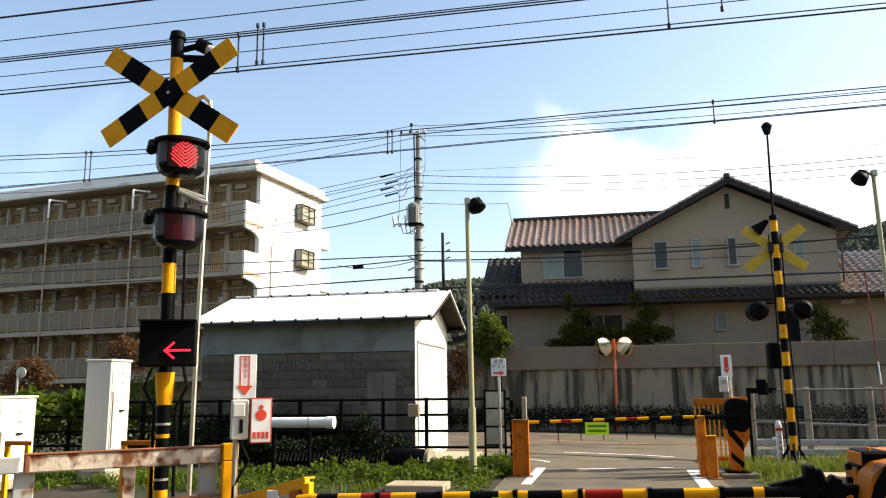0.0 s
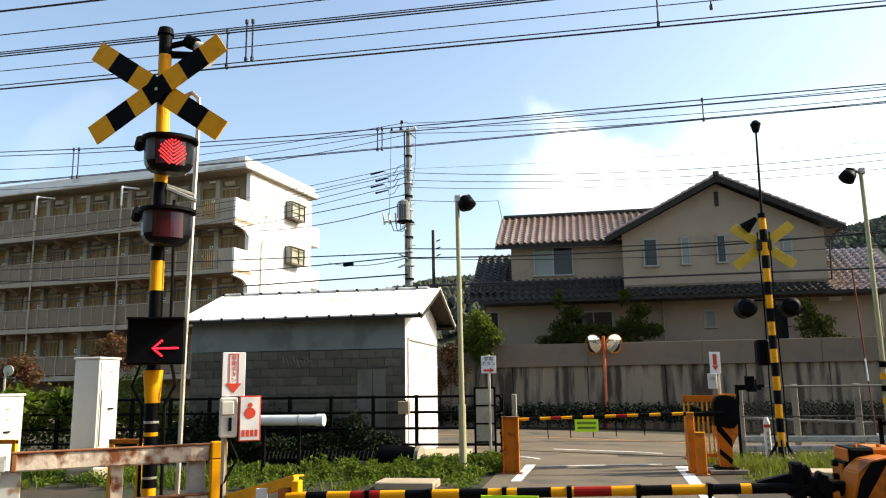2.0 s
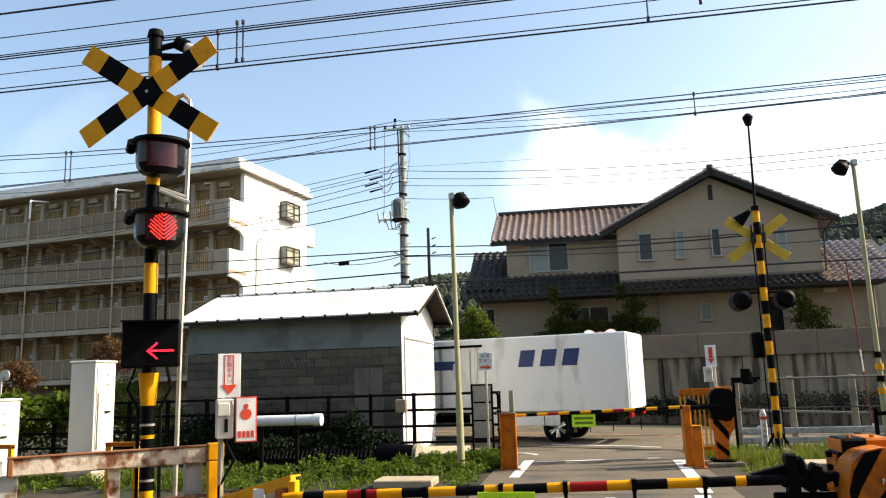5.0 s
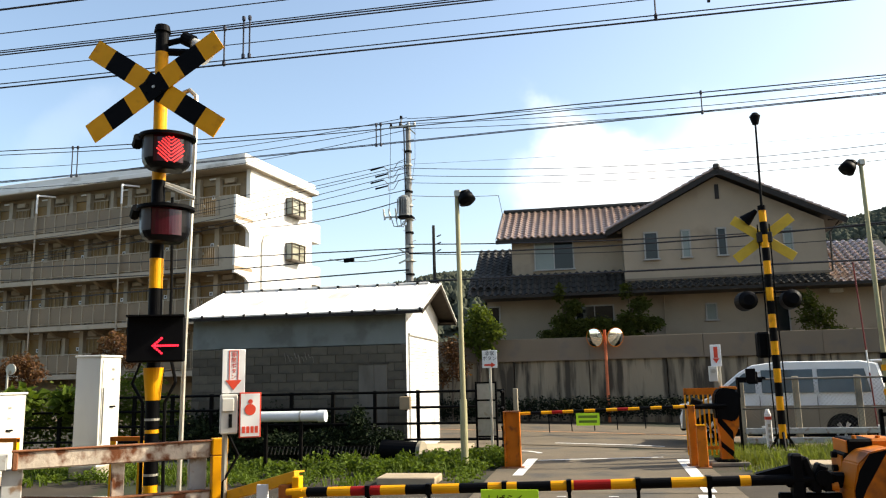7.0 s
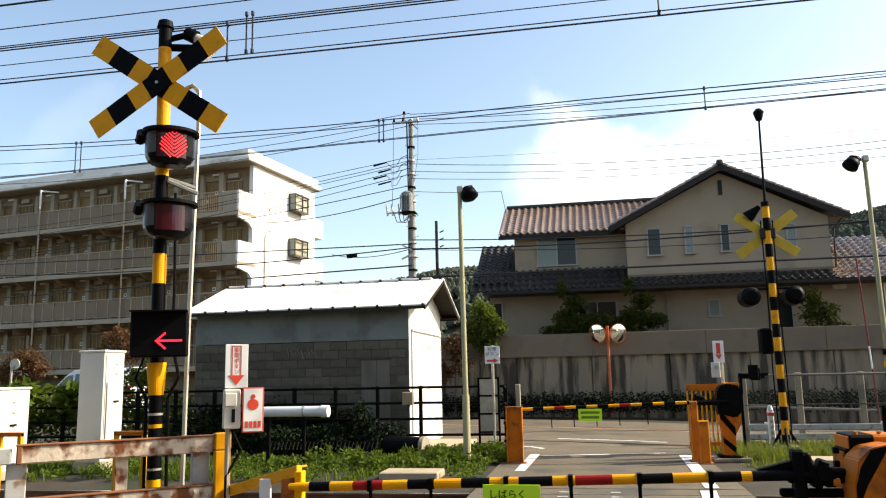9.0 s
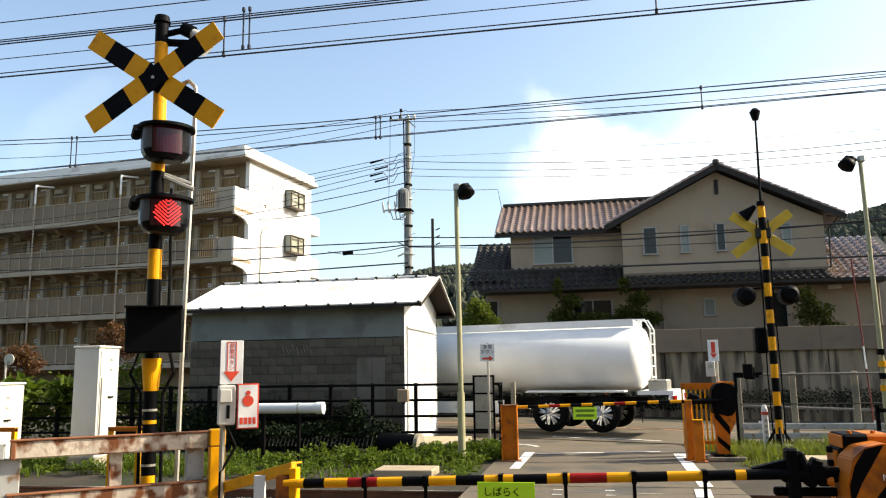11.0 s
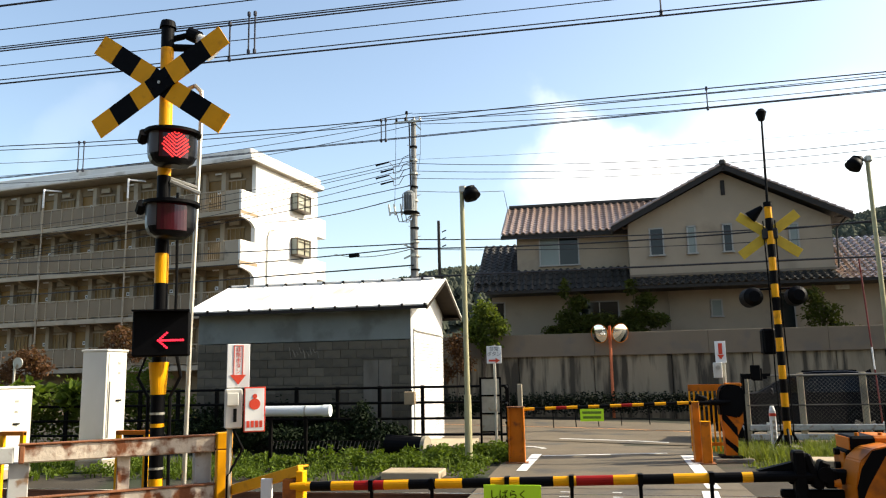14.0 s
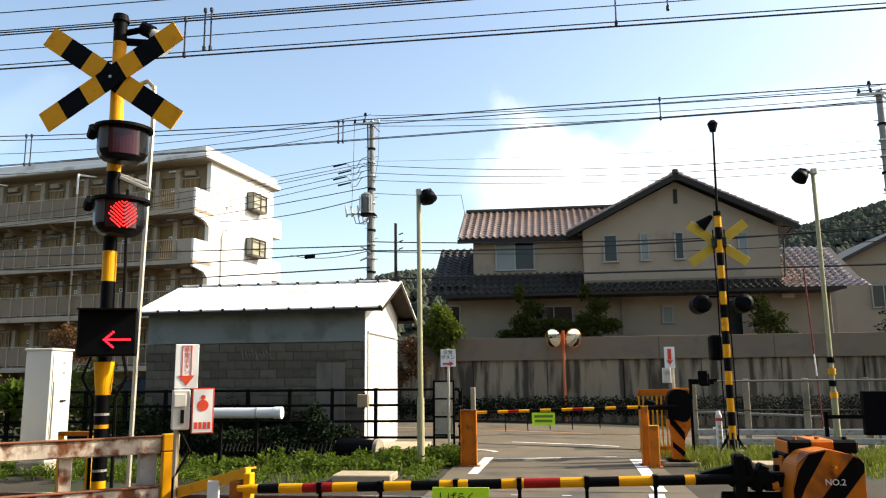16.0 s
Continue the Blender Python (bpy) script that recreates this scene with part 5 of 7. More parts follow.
def emergency_post():
    s = empty("emergency_button_post", -2.72, 5.62, 0, 30)
    tagged(s, "emergency button box under a white sign with a red arrow", "emergency button")
    part("post", rod(B(), (-0.05, 0.06, 0), (-0.05, 0.06, 1.6), 0.022, seg=8), STEEL, s)
    sg = part("sign_plate", bx((0.0, 0, 1.735), (0.172, 0.012, 0.335), bevel=0.003), WHITE, s, "white sign with red lettering and arrow")
    stacked_text(sg, "非常ボタン", 0.042, SIGNRED, 0.0, -0.0075, 1.845, 0.042)
    bm = B()
    for dx in (-0.033, 0.033):
        box(bm, (dx, -0.008, 1.775), (0.006, 0.003, 0.23))
    box(bm, (0, -0.008, 1.89), (0.072, 0.003, 0.006))
    part("arrow_shaft", bm, SIGNRED, sg)
    part("arrow_head", prism(B(), [(-0.06, 1.665), (0.06, 1.665), (0, 1.59)], -0.010, -0.0065, "y"), SIGNRED, sg)
    b = part("button_box", bx((-0.03, 0.01, 1.41), (0.13, 0.09, 0.3), bevel=0.01), CABINET, s, "grey button box")
    part("cover", bx((-0.04, -0.045, 1.48), (0.09, 0.02, 0.1), bevel=0.006), CABINET, b)
    part("slot", bx((-0.02, -0.04, 1.36), (0.025, 0.012, 0.1)), RUBBER, b)
    n = empty("instruction_plate", 0.125, -0.05, 1.40)
    n.parent = s
    part("plate", bx((0, 0, 0), (0.162, 0.01, 0.34), bevel=0.003), SIGNRED, n, "red bordered instruction plate")
    part("panel", bx((0, -0.005, 0), (0.142, 0.006, 0.32)), WHITE, n, "white panel")
    part("button_picture", rod(B(), (0.0, -0.007, 0.04), (0.0, -0.011, 0.04), 0.042, seg=18), SIGNRED, n)
    part("button_top", rod(B(), (0.0, -0.007, 0.1), (0.0, -0.011, 0.1), 0.018, seg=10), SIGNRED, n)
    for i in range(4):
        part("unreadable_mark", bx((-0.048 + i * 0.032, -0.009, -0.11), (0.022, 0.003, 0.05)), SIGNRED, n)
    part("cable", tube(B(), [(-0.03, 0.03, 1.26), (0.05, 0.04, 1.1), (-0.06, 0.05, 0.9), (-0.06, 0.05, 0.1)], 0.012), RUBBER, s)


emergency_post()


def far_signs():
    s = empty("emergency_sign", -2.05, 16.0)
    tagged(s, "white sign with red arrow on a thin grey post", "sign")
    part("post", rod(B(), (0, 0.02, 0), (0, 0.02, 2.2), 0.028, seg=8), STEEL, s)
    p = part("sign_plate", bx((0, -0.02, 2.0), (0.31, 0.012, 0.36), bevel=0.003), WHITE, s)
    write_text("lettering", "非常\nボタン", 0.1, RUBBER, p, (0, -0.028, 2.08), "CENTER")
    part("arrow", prism(B(), [(-0.11, 1.86), (0.03, 1.86), (0.03, 1.825), (0.12, 1.88), (0.03, 1.935), (0.03, 1.9), (-0.11, 1.9)], -0.031, -0.0265, "y"), SIGNRED, p)
    b = empty("notice_board", -2.18, 16.2)
    tagged(b, "grey notice board in a dark frame", "notice board")
    for sx in (-1, 1):
        part("post", bx((sx * 0.21, 0.02, 0.77), (0.04, 0.04, 1.54)), DARKSTEEL, b)
    for z in (1.52, 1.16, 0.79, 0.42):
        part("rail", bx((0, 0.02, z), (0.42, 0.04, 0.035)), DARKSTEEL, b)
    for z in (1.34, 0.975, 0.605):
        part("panel", bx((0, 0.02, z), (0.37, 0.014, 0.33)), STEEL, b, "weathered grey panel")
    e = empty("emergency_button_post", 2.28, 15.0)
    tagged(e, "emergency button box under a small white sign with a red arrow", "emergency button")
    part("post", rod(B(), (0.05, 0.04, 0), (0.05, 0.04, 1.95), 0.03, seg=8), STEEL, e)
    p = part("sign_plate", bx((0.0, 0, 1.93), (0.19, 0.012, 0.4), bevel=0.003), WHITE, e)
    part("arrow_shaft", bx((0, -0.008, 1.99), (0.07, 0.004, 0.2)), SIGNRED, p)
    part("arrow_head", prism(B(), [(-0.06, 1.88), (0.06, 1.88), (0, 1.79)], -0.010, -0.0065, "y"), SIGNRED, p)
    c = part("button_box", bx((-0.07, 0.0, 1.6), (0.15, 0.1, 0.28), bevel=0.01), CABINET, e)
    part("button", rod(B(), (-0.07, -0.05, 1.65), (-0.07, -0.075, 1.65), 0.04, seg=14), STEEL, c)
    k = empty("marker_post", 3.42, 16.6)
    tagged(k, "short white marker post with a red band", "marker post")
    part("post", bx((0, 0, 0.4), (0.11, 0.11, 0.8), bevel=0.015), WHITE, k)
    part("cap", rod(B(), (0, 0, 0.8), (0, 0, 0.87), 0.055, 0.035, seg=12), WHITE, k)
    part("band", bx((0, 0, 0.7), (0.116, 0.116, 0.06)), SIGNRED, k)
    for i in range(4):
        part("unreadable_mark", bx((0, -0.058, 0.56 - 0.11 * i), (0.05, 0.004, 0.06)), STEEL, k)
    for x, y, z, w in ((3.12, 16.25, 1.5, 0.18), (5.1, 13.0, 1.0, 0.5)):
        q = empty("track_detector", x, y)
        tagged(q, "black box on a horizontal arm beside the track", "track detector", group="track detectors")
        part("arm", bx((-w * 0.3, 0, z - 0.06), (w * 2.6, 0.05, 0.06)), BLACK, q)
        part("post", bx((-w * 1.58, 0, (z + 0.02) / 2), (0.05, 0.05, z + 0.02)), BLACK, q)
        part("case", bx((0, -0.04, z), (w, 0.12, w * 1.35), bevel=0.01), BLACK, q)


far_signs()


MESHGREY = mat("dull_mesh", (0.075, 0.07, 0.06), 0.6, vary=0.2, spec=0.2)
SLAB = mat("pale_slab", (0.34, 0.27, 0.18), 0.85, vary=0.15, scale=4, stain=(0.3, 0.25, 0.18), stain_amt=0.2, bump=0.3)


def white_pipe():
    p = empty("drain_pipe", -5.55, 14.0)
    tagged(p, "white plastic pipe lying on a steel stand", "pipe")
    part("pipe", rod(B(), (-0.75, 0, 0.99), (0.62, 0, 0.99), 0.098, seg=24), PLASTICWHITE, p)
    part("collar", rod(B(), (0.5, 0, 0.99), (0.64, 0, 0.99), 0.113, seg=24), PLASTICWHITE, p)
    part("strap", rod(B(), (0.14, 0, 0.99), (0.17, 0, 0.99), 0.104, seg=24), STEEL, p)
    for x in (0.15, -0.55):
        part("stand", bx((x, 0.0, 0.44), (0.06, 0.06, 0.9)), DARKSTEEL, p)
    s = tagged(part("concrete_slab", bx((-2.95, 12.45, 0.05), (0.95, 0.6, 0.12), bevel=0.015), SLAB), "pale concrete cable cover slab in the weeds", "slab")
    tagged(part("concrete_slab", bx((3.75, 14.3, 0.04), (0.55, 0.6, 0.12), bevel=0.015), SLAB), "pale concrete slab beside the barrier machine", "slab")
    g = empty("drain_grating", -5.45, 15.2, 0.12)
    tagged(g, "low row of pale grating slats before the shed", "grating")
    part("edge_bar", bx((0, 0.02, 0.2), (2.3, 0.03, 0.03)), DARKSTEEL, g)
    for i in range(28):
        part("slat", bx((-1.12 + i * 0.083, 0, 0.13), (0.014, 0.02, 0.15), Matrix.Rotation(0.3, 3, "Y")), MESHGREY, g)


white_pipe()


def culvert_pipe():
    c = empty("culvert_pipe", -3.7, 15.3, 0.2)
    tagged(c, "short black culvert pipe lying in the weeds", "pipe")
    part("barrel", rod(B(), (-0.5, 0.15, 0.02), (0.3, 0.0, 0.0), 0.22, 0.2, seg=20), BLACK, c)
    part("end_ring", rod(B(), (0.28, 0.0, 0.0), (0.36, -0.015, 0.0), 0.215, seg=20), CONCRETE, c, "grey end ring")
    tagged(part("concrete_slab", bx((-3.45, 17.9, 0.02), (1.2, 1.9, 0.1), bevel=0.01), SLAB), "pale concrete apron before the shed's shutter", "slab")


culvert_pipe()


FENCEGREY = mat("dull_fence_grey", (0.16, 0.15, 0.13), 0.6, vary=0.2, scale=6, spec=0.2)
SNOWRED = mat("faded_dark_red", (0.14, 0.016, 0.014), 0.6, vary=0.2)


def right_fence():
    f = empty("mesh_fence", 0, 18.0)
    tagged(f, "grey mesh fence with concrete posts along the street", "fence")
    xs = [3.2, 4.33, 5.58, 6.83, 8.08, 9.33, 10.6]
    for x in xs:
        part("post", bx((x, 0, 0.75), (0.12, 0.1, 1.5), bevel=0.012), CONCRETE, f, "grey concrete post")
    for z, r in ((1.45, 0.022), (0.82, 0.014), (0.3, 0.014)):
        part("rail", rod(B(), (xs[0], -0.05, z), (xs[-1], -0.05, z), r, seg=8), FENCEGREY if z > 1 else MESHGREY, f)
    bm = B()
    x = xs[0] - 1.2
    while x < xs[-1]:
        for s in (0, 1):
            a, b = (x, x + 1.15) if s == 0 else (x + 1.15, x)
            lo, hi = max(xs[0], min(a, b)), min(xs[-1], max(a, b))
            if hi - lo > 0.05:
                def zz(q):
                    return 0.3 + 1.15 * (q - a) / (b - a)
                rod(bm, (lo, -0.05, zz(lo)), (hi, -0.05, zz(hi)), 0.0022, seg=3, caps=False)
        x += 0.085
    part("mesh", bm, MESHGREY, f, "diamond wire mesh")
    g = empty("guard_rail", 0, 19.0)
    tagged(g, "pale grey guard rail at the street edge", "guard rail")
    for z in (0.16, 0.36):
        part("beam", bx((9.5, -1.2, z), (12.6, 0.05, 0.13), Matrix.Rotation(0, 3, "Z"), bevel=0.015), POSTGREY, g, "pale grey beam")
    for i in range(6):
        part("post", bx((3.6 + i * 2.3, -1.14, 0.2), (0.1, 0.08, 0.52)), WHITE, g)
    h = empty("guard_rail", 0, 0)
    tagged(h, "grey guard rail beyond the street", "guard rail")
    def far_y(x):
        return road_mid(x) + 3.75
    for k, x in enumerate(np.arange(4.0, 22.0, 2.0)):
        y = far_y(x)
        if k < 8:
            part("beam", rod(B(), (x, y, 0.62 + ground_z(x, y)), (x + 2, far_y(x + 2), 0.62 + ground_z(x + 2, y)), 0.045, seg=8), FENCEGREY, h)
        part("post", rod(B(), (x, y + 0.08, -0.9), (x, y + 0.08, 0.7 + ground_z(x, y)), 0.05, seg=8), FENCEGREY, h)
    r = empty("snow_pole", 6.3, 19.4)
    tagged(r, "slanting thin red and white pole", "pole")
    for i in range(8):
        a, b = Vector((0.05, 0, 0)), Vector((-0.1, 0, 4.1))
        part("band", rod(B(), a.lerp(b, i / 8), a.lerp(b, (i + 1) / 8), 0.019, seg=8), SNOWRED if i != 3 else WHITE, r)


right_fence()


def traffic_mirror():
    m = empty("traffic_mirror", 0.595, 30.05)
    tagged(m, "pair of round orange-rimmed traffic mirrors on an orange pole", "traffic mirror")
    part("pole", rod(B(), (0, 0, -0.4), (0, 0, 3.3), 0.058, seg=10), MIRRORPOLE, m)
    for s in (-1, 1):
        e = empty("mirror_head", s * 0.37, -0.1, 3.01)
        e.matrix_basis = pose(s * 0.37, -0.1, 3.01, 10, s * 20, s * 36)
        e.parent = m
        part("back_shell", rod(B(), (0, 0.1, 0), (0, 0.0, 0), 0.3, 0.36, seg=28), ORANGE, e, "orange back shell")
        part("rim", rod(B(), (0, -0.03, 0), (0, 0.0, 0), 0.37, 0.36, seg=28), ORANGE, e, "orange rim")
        bm = B()
        rings = []
        for j in range(6):
            t = j / 5 * 0.34
            rings.append([bm.verts.new((t * math.cos(a), -0.036 - 0.05 * (1 - (t / 0.34) ** 2), t * math.sin(a))) for a in np.linspace(0, math.tau, 28, endpoint=False)] if j else [bm.verts.new((0, -0.086, 0))])
        for j in range(1, 6):
            for k in range(28):
                q = (k + 1) % 28
                if j == 1:
                    bm.faces.new((rings[0][0], rings[1][k], rings[1][q]))
                else:
                    bm.faces.new((rings[j - 1][k], rings[j][k], rings[j][q], rings[j - 1][q]))
        part("mirror", bm, MIRROR, e, "convex mirror glass", smooth=True)


MIRRORPOLE = mat("faded_orange_red", (0.5, 0.13, 0.05), 0.5, vary=0.2, scale=4)
MIRROR = mat("mirror", (0.85, 0.85, 0.83), 0.03, 1.0, vary=0.02)
traffic_mirror()


# ---- poles and cables ----
def sag(a, b, drop, n=14):
    a, b = Vector(a), Vector(b)
    return [a.lerp(b, i / n) - Vector((0, 0, 4 * drop * (i / n) * (1 - i / n))) for i in range(n + 1)]


def cable(a, b, drop, r, label="thin black cable strung between poles"):
    return tagged(part("cable", tube(B(), sag(a, b, drop), r, 5), WIRE), label, "cable", group="street cables")


POLECON = mat("pole_concrete", (0.22, 0.215, 0.2), 0.8, vary=0.12, scale=3, bump=0.2)


def utility_pole(x, y, h, transformer, label):
    p = empty("utility_pole", x, y)
    tagged(p, label, "utility pole", group="utility poles")
    part("shaft", rod(B(), (0, 0, -0.9), (0, 0, h), 0.155, 0.1, seg=14), POLECON, p, "grey concrete shaft")
    part("cross_arm", bx((-0.2, -0.12, h - 0.12), (1.1, 0.08, 0.08)), STEEL, p)
    part("arm_brace", bx((0.16, -0.1, h - 0.3), (0.5, 0.05, 0.05), Matrix.Rotation(0.8, 3, "Y")), STEEL, p)
    part("top_bracket", tube(B(), [(-0.02, 0, h - 0.15), (-0.18, 0, h - 0.1), (-0.28, 0, h + 0.05), (-0.28, 0, h + 0.28)], 0.03, 6), POLECON, p)
    part("top_insulator", rod(B(), (-0.28, 0, h + 0.26), (-0.28, 0, h + 0.38), 0.07, 0.05, seg=8), BLACK, p)
    for dx in (-0.68, -0.3, 0.05, 0.3):
        part("insulator", rod(B(), (dx, -0.12, h - 0.08), (dx, -0.12, h + 0.08), 0.055, 0.035, seg=8), DARKSTEEL if dx < 0 else WHITE, p, "porcelain insulator")
    for i in range(22):
        s = 1 if i % 2 else -1
        part("step_bolt", rod(B(), (s * 0.1, 0, 2.4 + i * 0.42), (s * 0.26, 0, 2.44 + i * 0.42), 0.014, seg=5), STEEL, p)
    for k in range(15):
        z = h - 1.2 - 0.56 * k
        part("band", rod(B(), (0, 0, z), (0, 0, z + 0.07), 0.15 + 0.004 * k, seg=12), STEEL if k % 3 else DARKSTEEL, p)
    if transformer:
        part("service_pipe", tube(B(), [(-0.14, -0.06, 1.5), (-0.14, -0.06, h - 4.2)], 0.035, 6), POLECON, p)
        part("riser_cable", tube(B(), [(-0.13, -0.06, h - 3.0), (-0.15, -0.08, h - 0.6), (-0.16, -0.08, h - 0.1)], 0.03, 6), WIRE, p)
        t = part("transformer", rod(B(), (-0.16, -0.2, h - 3.86), (-0.16, -0.2, h - 3.12), 0.23, seg=18), TRANSFORMER, p, "grey pole transformer")
        part("transformer_lid", rod(B(), (-0.16, -0.2, h - 3.12), (-0.16, -0.2, h - 3.02), 0.24, 0.1, seg=18), TRANSFORMER, t)
        for k in range(6):
            part("cooling_fin", bx((-0.38 + 0.088 * k, -0.41 - 0.02 * (2.5 - abs(k - 2.5)), h - 3.5), (0.02, 0.08, 0.6)), TRANSFORMER, t)
        part("transformer_shelf", bx((-0.1, -0.15, h - 3.92), (0.6, 0.5, 0.06)), DARKSTEEL, p)
        part("fuse_arm", bx((-0.55, -0.05, h - 3.85), (0.9, 0.06, 0.06)), STEEL, p)
        for dx in (-1.0, -0.78, -0.5):
            part("fuse_cutout", rod(B(), (dx, -0.05, h - 3.95), (dx - 0.06, -0.05, h - 3.5), 0.045, 0.03, seg=8), STEEL, p)
        for k in range(3):
            part("cable_loop", tube(B(), [(-0.75 + 0.2 * k, -0.1, h - 3.8), (-0.6 + 0.15 * k, -0.15, h - 4.25), (-0.2, -0.2, h - 4.3 + 0.1 * k), (-0.05, -0.15, h - 4.0)], 0.02, 5), POLECON, p)
        for k, z in enumerate((1.7, 2.0, 2.25, 2.5)):
            part("jumper_cable", tube(B(), [(-1.05 + 0.2 * (k % 2), 0.0, h - z), (-0.85, 0, h - z - 0.22), (-0.62, 0, h - z - 0.18), (-0.42, -0.05, h - z + 0.12), (-0.12, -0.05, h - z + 0.22)], 0.016, 5), POLECON, p)
            part("strain_insulator", rod(B(), (-1.6 + 0.2 * (k % 2), 0.02, h - z - 0.12), (-1.05 + 0.2 * (k % 2), 0.0, h - z - 0.02), 0.04, 0.03, seg=8), BLACK, p, "dark strain insulator")
        part("drop_wire", tube(B(), [(-0.7, -0.12, h - 0.1), (-0.74, -0.12, h - 2.3), (-0.8, -0.08, h - 3.6)], 0.009), WIRE, p)
        part("drop_wire", tube(B(), [(0.32, -0.12, h - 0.1), (0.3, -0.1, h - 1.5), (0.12, -0.05, h - 2.6)], 0.008), WIRE, p)
        part("lower_bracket", bx((-0.2, -0.1, h - 5.3), (0.6, 0.06, 0.06), Matrix.Rotation(0.5, 3, "Y")), STEEL, p)
        part("lower_bracket", bx((-0.2, -0.1, h - 5.65), (0.5, 0.06, 0.06), Matrix.Rotation(-0.4, 3, "Y")), STEEL, p)
    return p


TRANSFORMER = mat("transformer_grey", (0.17, 0.18, 0.18), 0.55, vary=0.12, scale=5)


PX, PY, PH = -6.82, 29.4, 11.9
RX, RY, RH = 11.4, 26.6, 11.0
LX, LY = -34.0, 33.0
utility_pole(PX, PY, PH, True, "grey concrete utility pole with a transformer and many cables")
utility_pole(RX, RY, RH, False, "grey concrete utility pole beside the street")
utility_pole(LX, LY, 12.9, False, "grey concrete utility pole far along the street")
tp = tagged(part("thin_pole", rod(B(), (-6.93, 35.0, 0), (-6.96, 35.0, 8.76), 0.1, 0.07, seg=10), FRAMEDARK), "thin dark wooden pole behind the street", "pole")
for i in range(3):
    part("insulator", rod(B(), (-6.8, 34.95, 8.2 - 0.35 * i), (-6.6, 34.95, 8.28 - 0.35 * i), 0.03, seg=6), FRAMEDARK, tp)
# height at the pole, height at the far end, sag, thickness
for za, zb, d, r in ((12.14, 12.95, 0.64, 0.014), (11.83, 12.05, 0.45, 0.014), (11.62, 11.89, 0.77, 0.014), (10.31, 8.96, 0.4, 0.013), (10.15, 8.40, 0.4, 0.013), (10.03, 8.25, 0.4, 0.013), (9.84, 7.49, 0.4, 0.014),
                     (9.59, 7.17, 0.4, 0.014), (9.12, 7.62, 0.4, 0.018), (6.73, 7.46, 0.0, 0.025), (6.59, 7.17, 0.41, 0.025), (5.87, 5.60, 0.0, 0.03)):
    cable((PX, PY - 0.15, za), (LX, LY - 0.1, zb), d, r)
for za, zb, d, r in ((12.09, 11.14, 0.18, 0.013), (11.88, 10.79, 0.22, 0.013), (11.66, 10.65, 0.27, 0.013), (10.17, 9.24, 0.1, 0.006), (10.01, 8.92, 0.39, 0.013), (9.70, 8.68, 0.38, 0.012), (9.40, 8.38, 0.34, 0.011),
                     (6.89, 6.24, 0.21, 0.022), (6.53, 6.37, 0.26, 0.028), (6.50, 5.85, 0.25, 0.014), (5.38, 5.06, 0.0, 0.035)):
    cable((PX, PY - 0.15, za), (RX, RY - 0.15, zb), d, r)
cable((PX, PY - 0.15, 8.87), (-3.6, 33.0, 9.53), 0.05, 0.013)
cable((-3.6, 33.0, 9.53), (-3.4, 33.3, 8.3), 0.02, 0.012)
cable((PX, PY - 0.15, 8.75), (-16.4, 36.5, 9.51), 0.25, 0.022)
cable((PX, PY - 0.15, 6.55), (-14.2, 41.0, 8.4), 0.25, 0.02)
cl = tagged(part("cable_closure", rod(B(), (-9.6, 29.6, 6.42), (-9.2, 29.55, 6.44), 0.09, seg=10), BLACK), "black splice closure hanging on a cable", "cable closure")
cable((RX, RY, RH - 1.6), (40, 15, 9.5), 0.5, 0.014)
cable((RX, RY, RH - 5.6), (40, 15, 5.5), 0.5, 0.02)


def dropper(x, y, z0, z1):
    d = empty("dropper", x, y, z0)
    tagged(d, "short steel dropper between the overhead wires", "dropper", group="droppers")
    part("rod", rod(B(), (0, 0, 0), (0, 0, z1 - z0), 0.009, seg=6), COPPER, d)
    for z in (0.0, z1 - z0):
        part("clamp", bx((0, 0, z), (0.03, 0.035, 0.055), bevel=0.006), COPPER, d)


def droppers():
    for x, z0, z1 in ((-3.70, 5.03, 5.43), (-3.48, 5.09, 5.52), (-3.41, 5.09, 5.52), (0.80, 5.05, 5.42), (1.30, 5.17, 5.48)):
        dropper(x, NEAR_Y + 0.03, z0, z1)
    for x in (-8.20, -8.10, -2.93, -2.86, 1.64, 6.2):
        dropper(x, far_wire_y(x), 5.05, messenger_z(x))


droppers()


# ---- plants and distance ----
def leafmat(name, color, trans=0.3, vary=0.35):
    m = mat(name, color, 0.7, vary=vary, scale=4, rand=0.45, island=True, spec=0.12)
    n, l = m.node_tree.nodes, m.node_tree.links
    b = n["Principled BSDF"]
    t = n.new("ShaderNodeBsdfTranslucent")
    t.inputs[0].default_value = (color[0] * 1.6, color[1] * 1.6, color[2] * 0.8, 1)
    mx = n.new("ShaderNodeMixShader")
    mx.inputs[0].default_value = trans
    l.new(b.outputs[0], mx.inputs[1])
    l.new(t.outputs[0], mx.inputs[2])
    l.new(mx.outputs[0], n["Material Output"].inputs[0])
    return m


GRASS = leafmat("weed_green", (0.082, 0.12, 0.016))
GRASSDRY = leafmat("dry_grass", (0.12, 0.145, 0.03), 0.3, 0.5)
# HEDGE and LEAFDARK are near-black: the plants' shade is put into their colour
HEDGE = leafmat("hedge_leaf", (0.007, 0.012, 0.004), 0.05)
PINE = leafmat("pine_needle", (0.055, 0.066, 0.013), 0.35)
LEAF = leafmat("leaf_green", (0.08, 0.105, 0.018), 0.4)
LEAFDARK = leafmat("shade_dark_leaf", (0.009, 0.017, 0.005), 0.08)
LEAFBROWN = leafmat("russet_leaf", (0.12, 0.06, 0.03))
LEAFHILL = mat("wood_green", (0.062, 0.068, 0.05), 1.0, vary=0.4, scale=0.2, spec=0.02, rand=0.3, island=True)
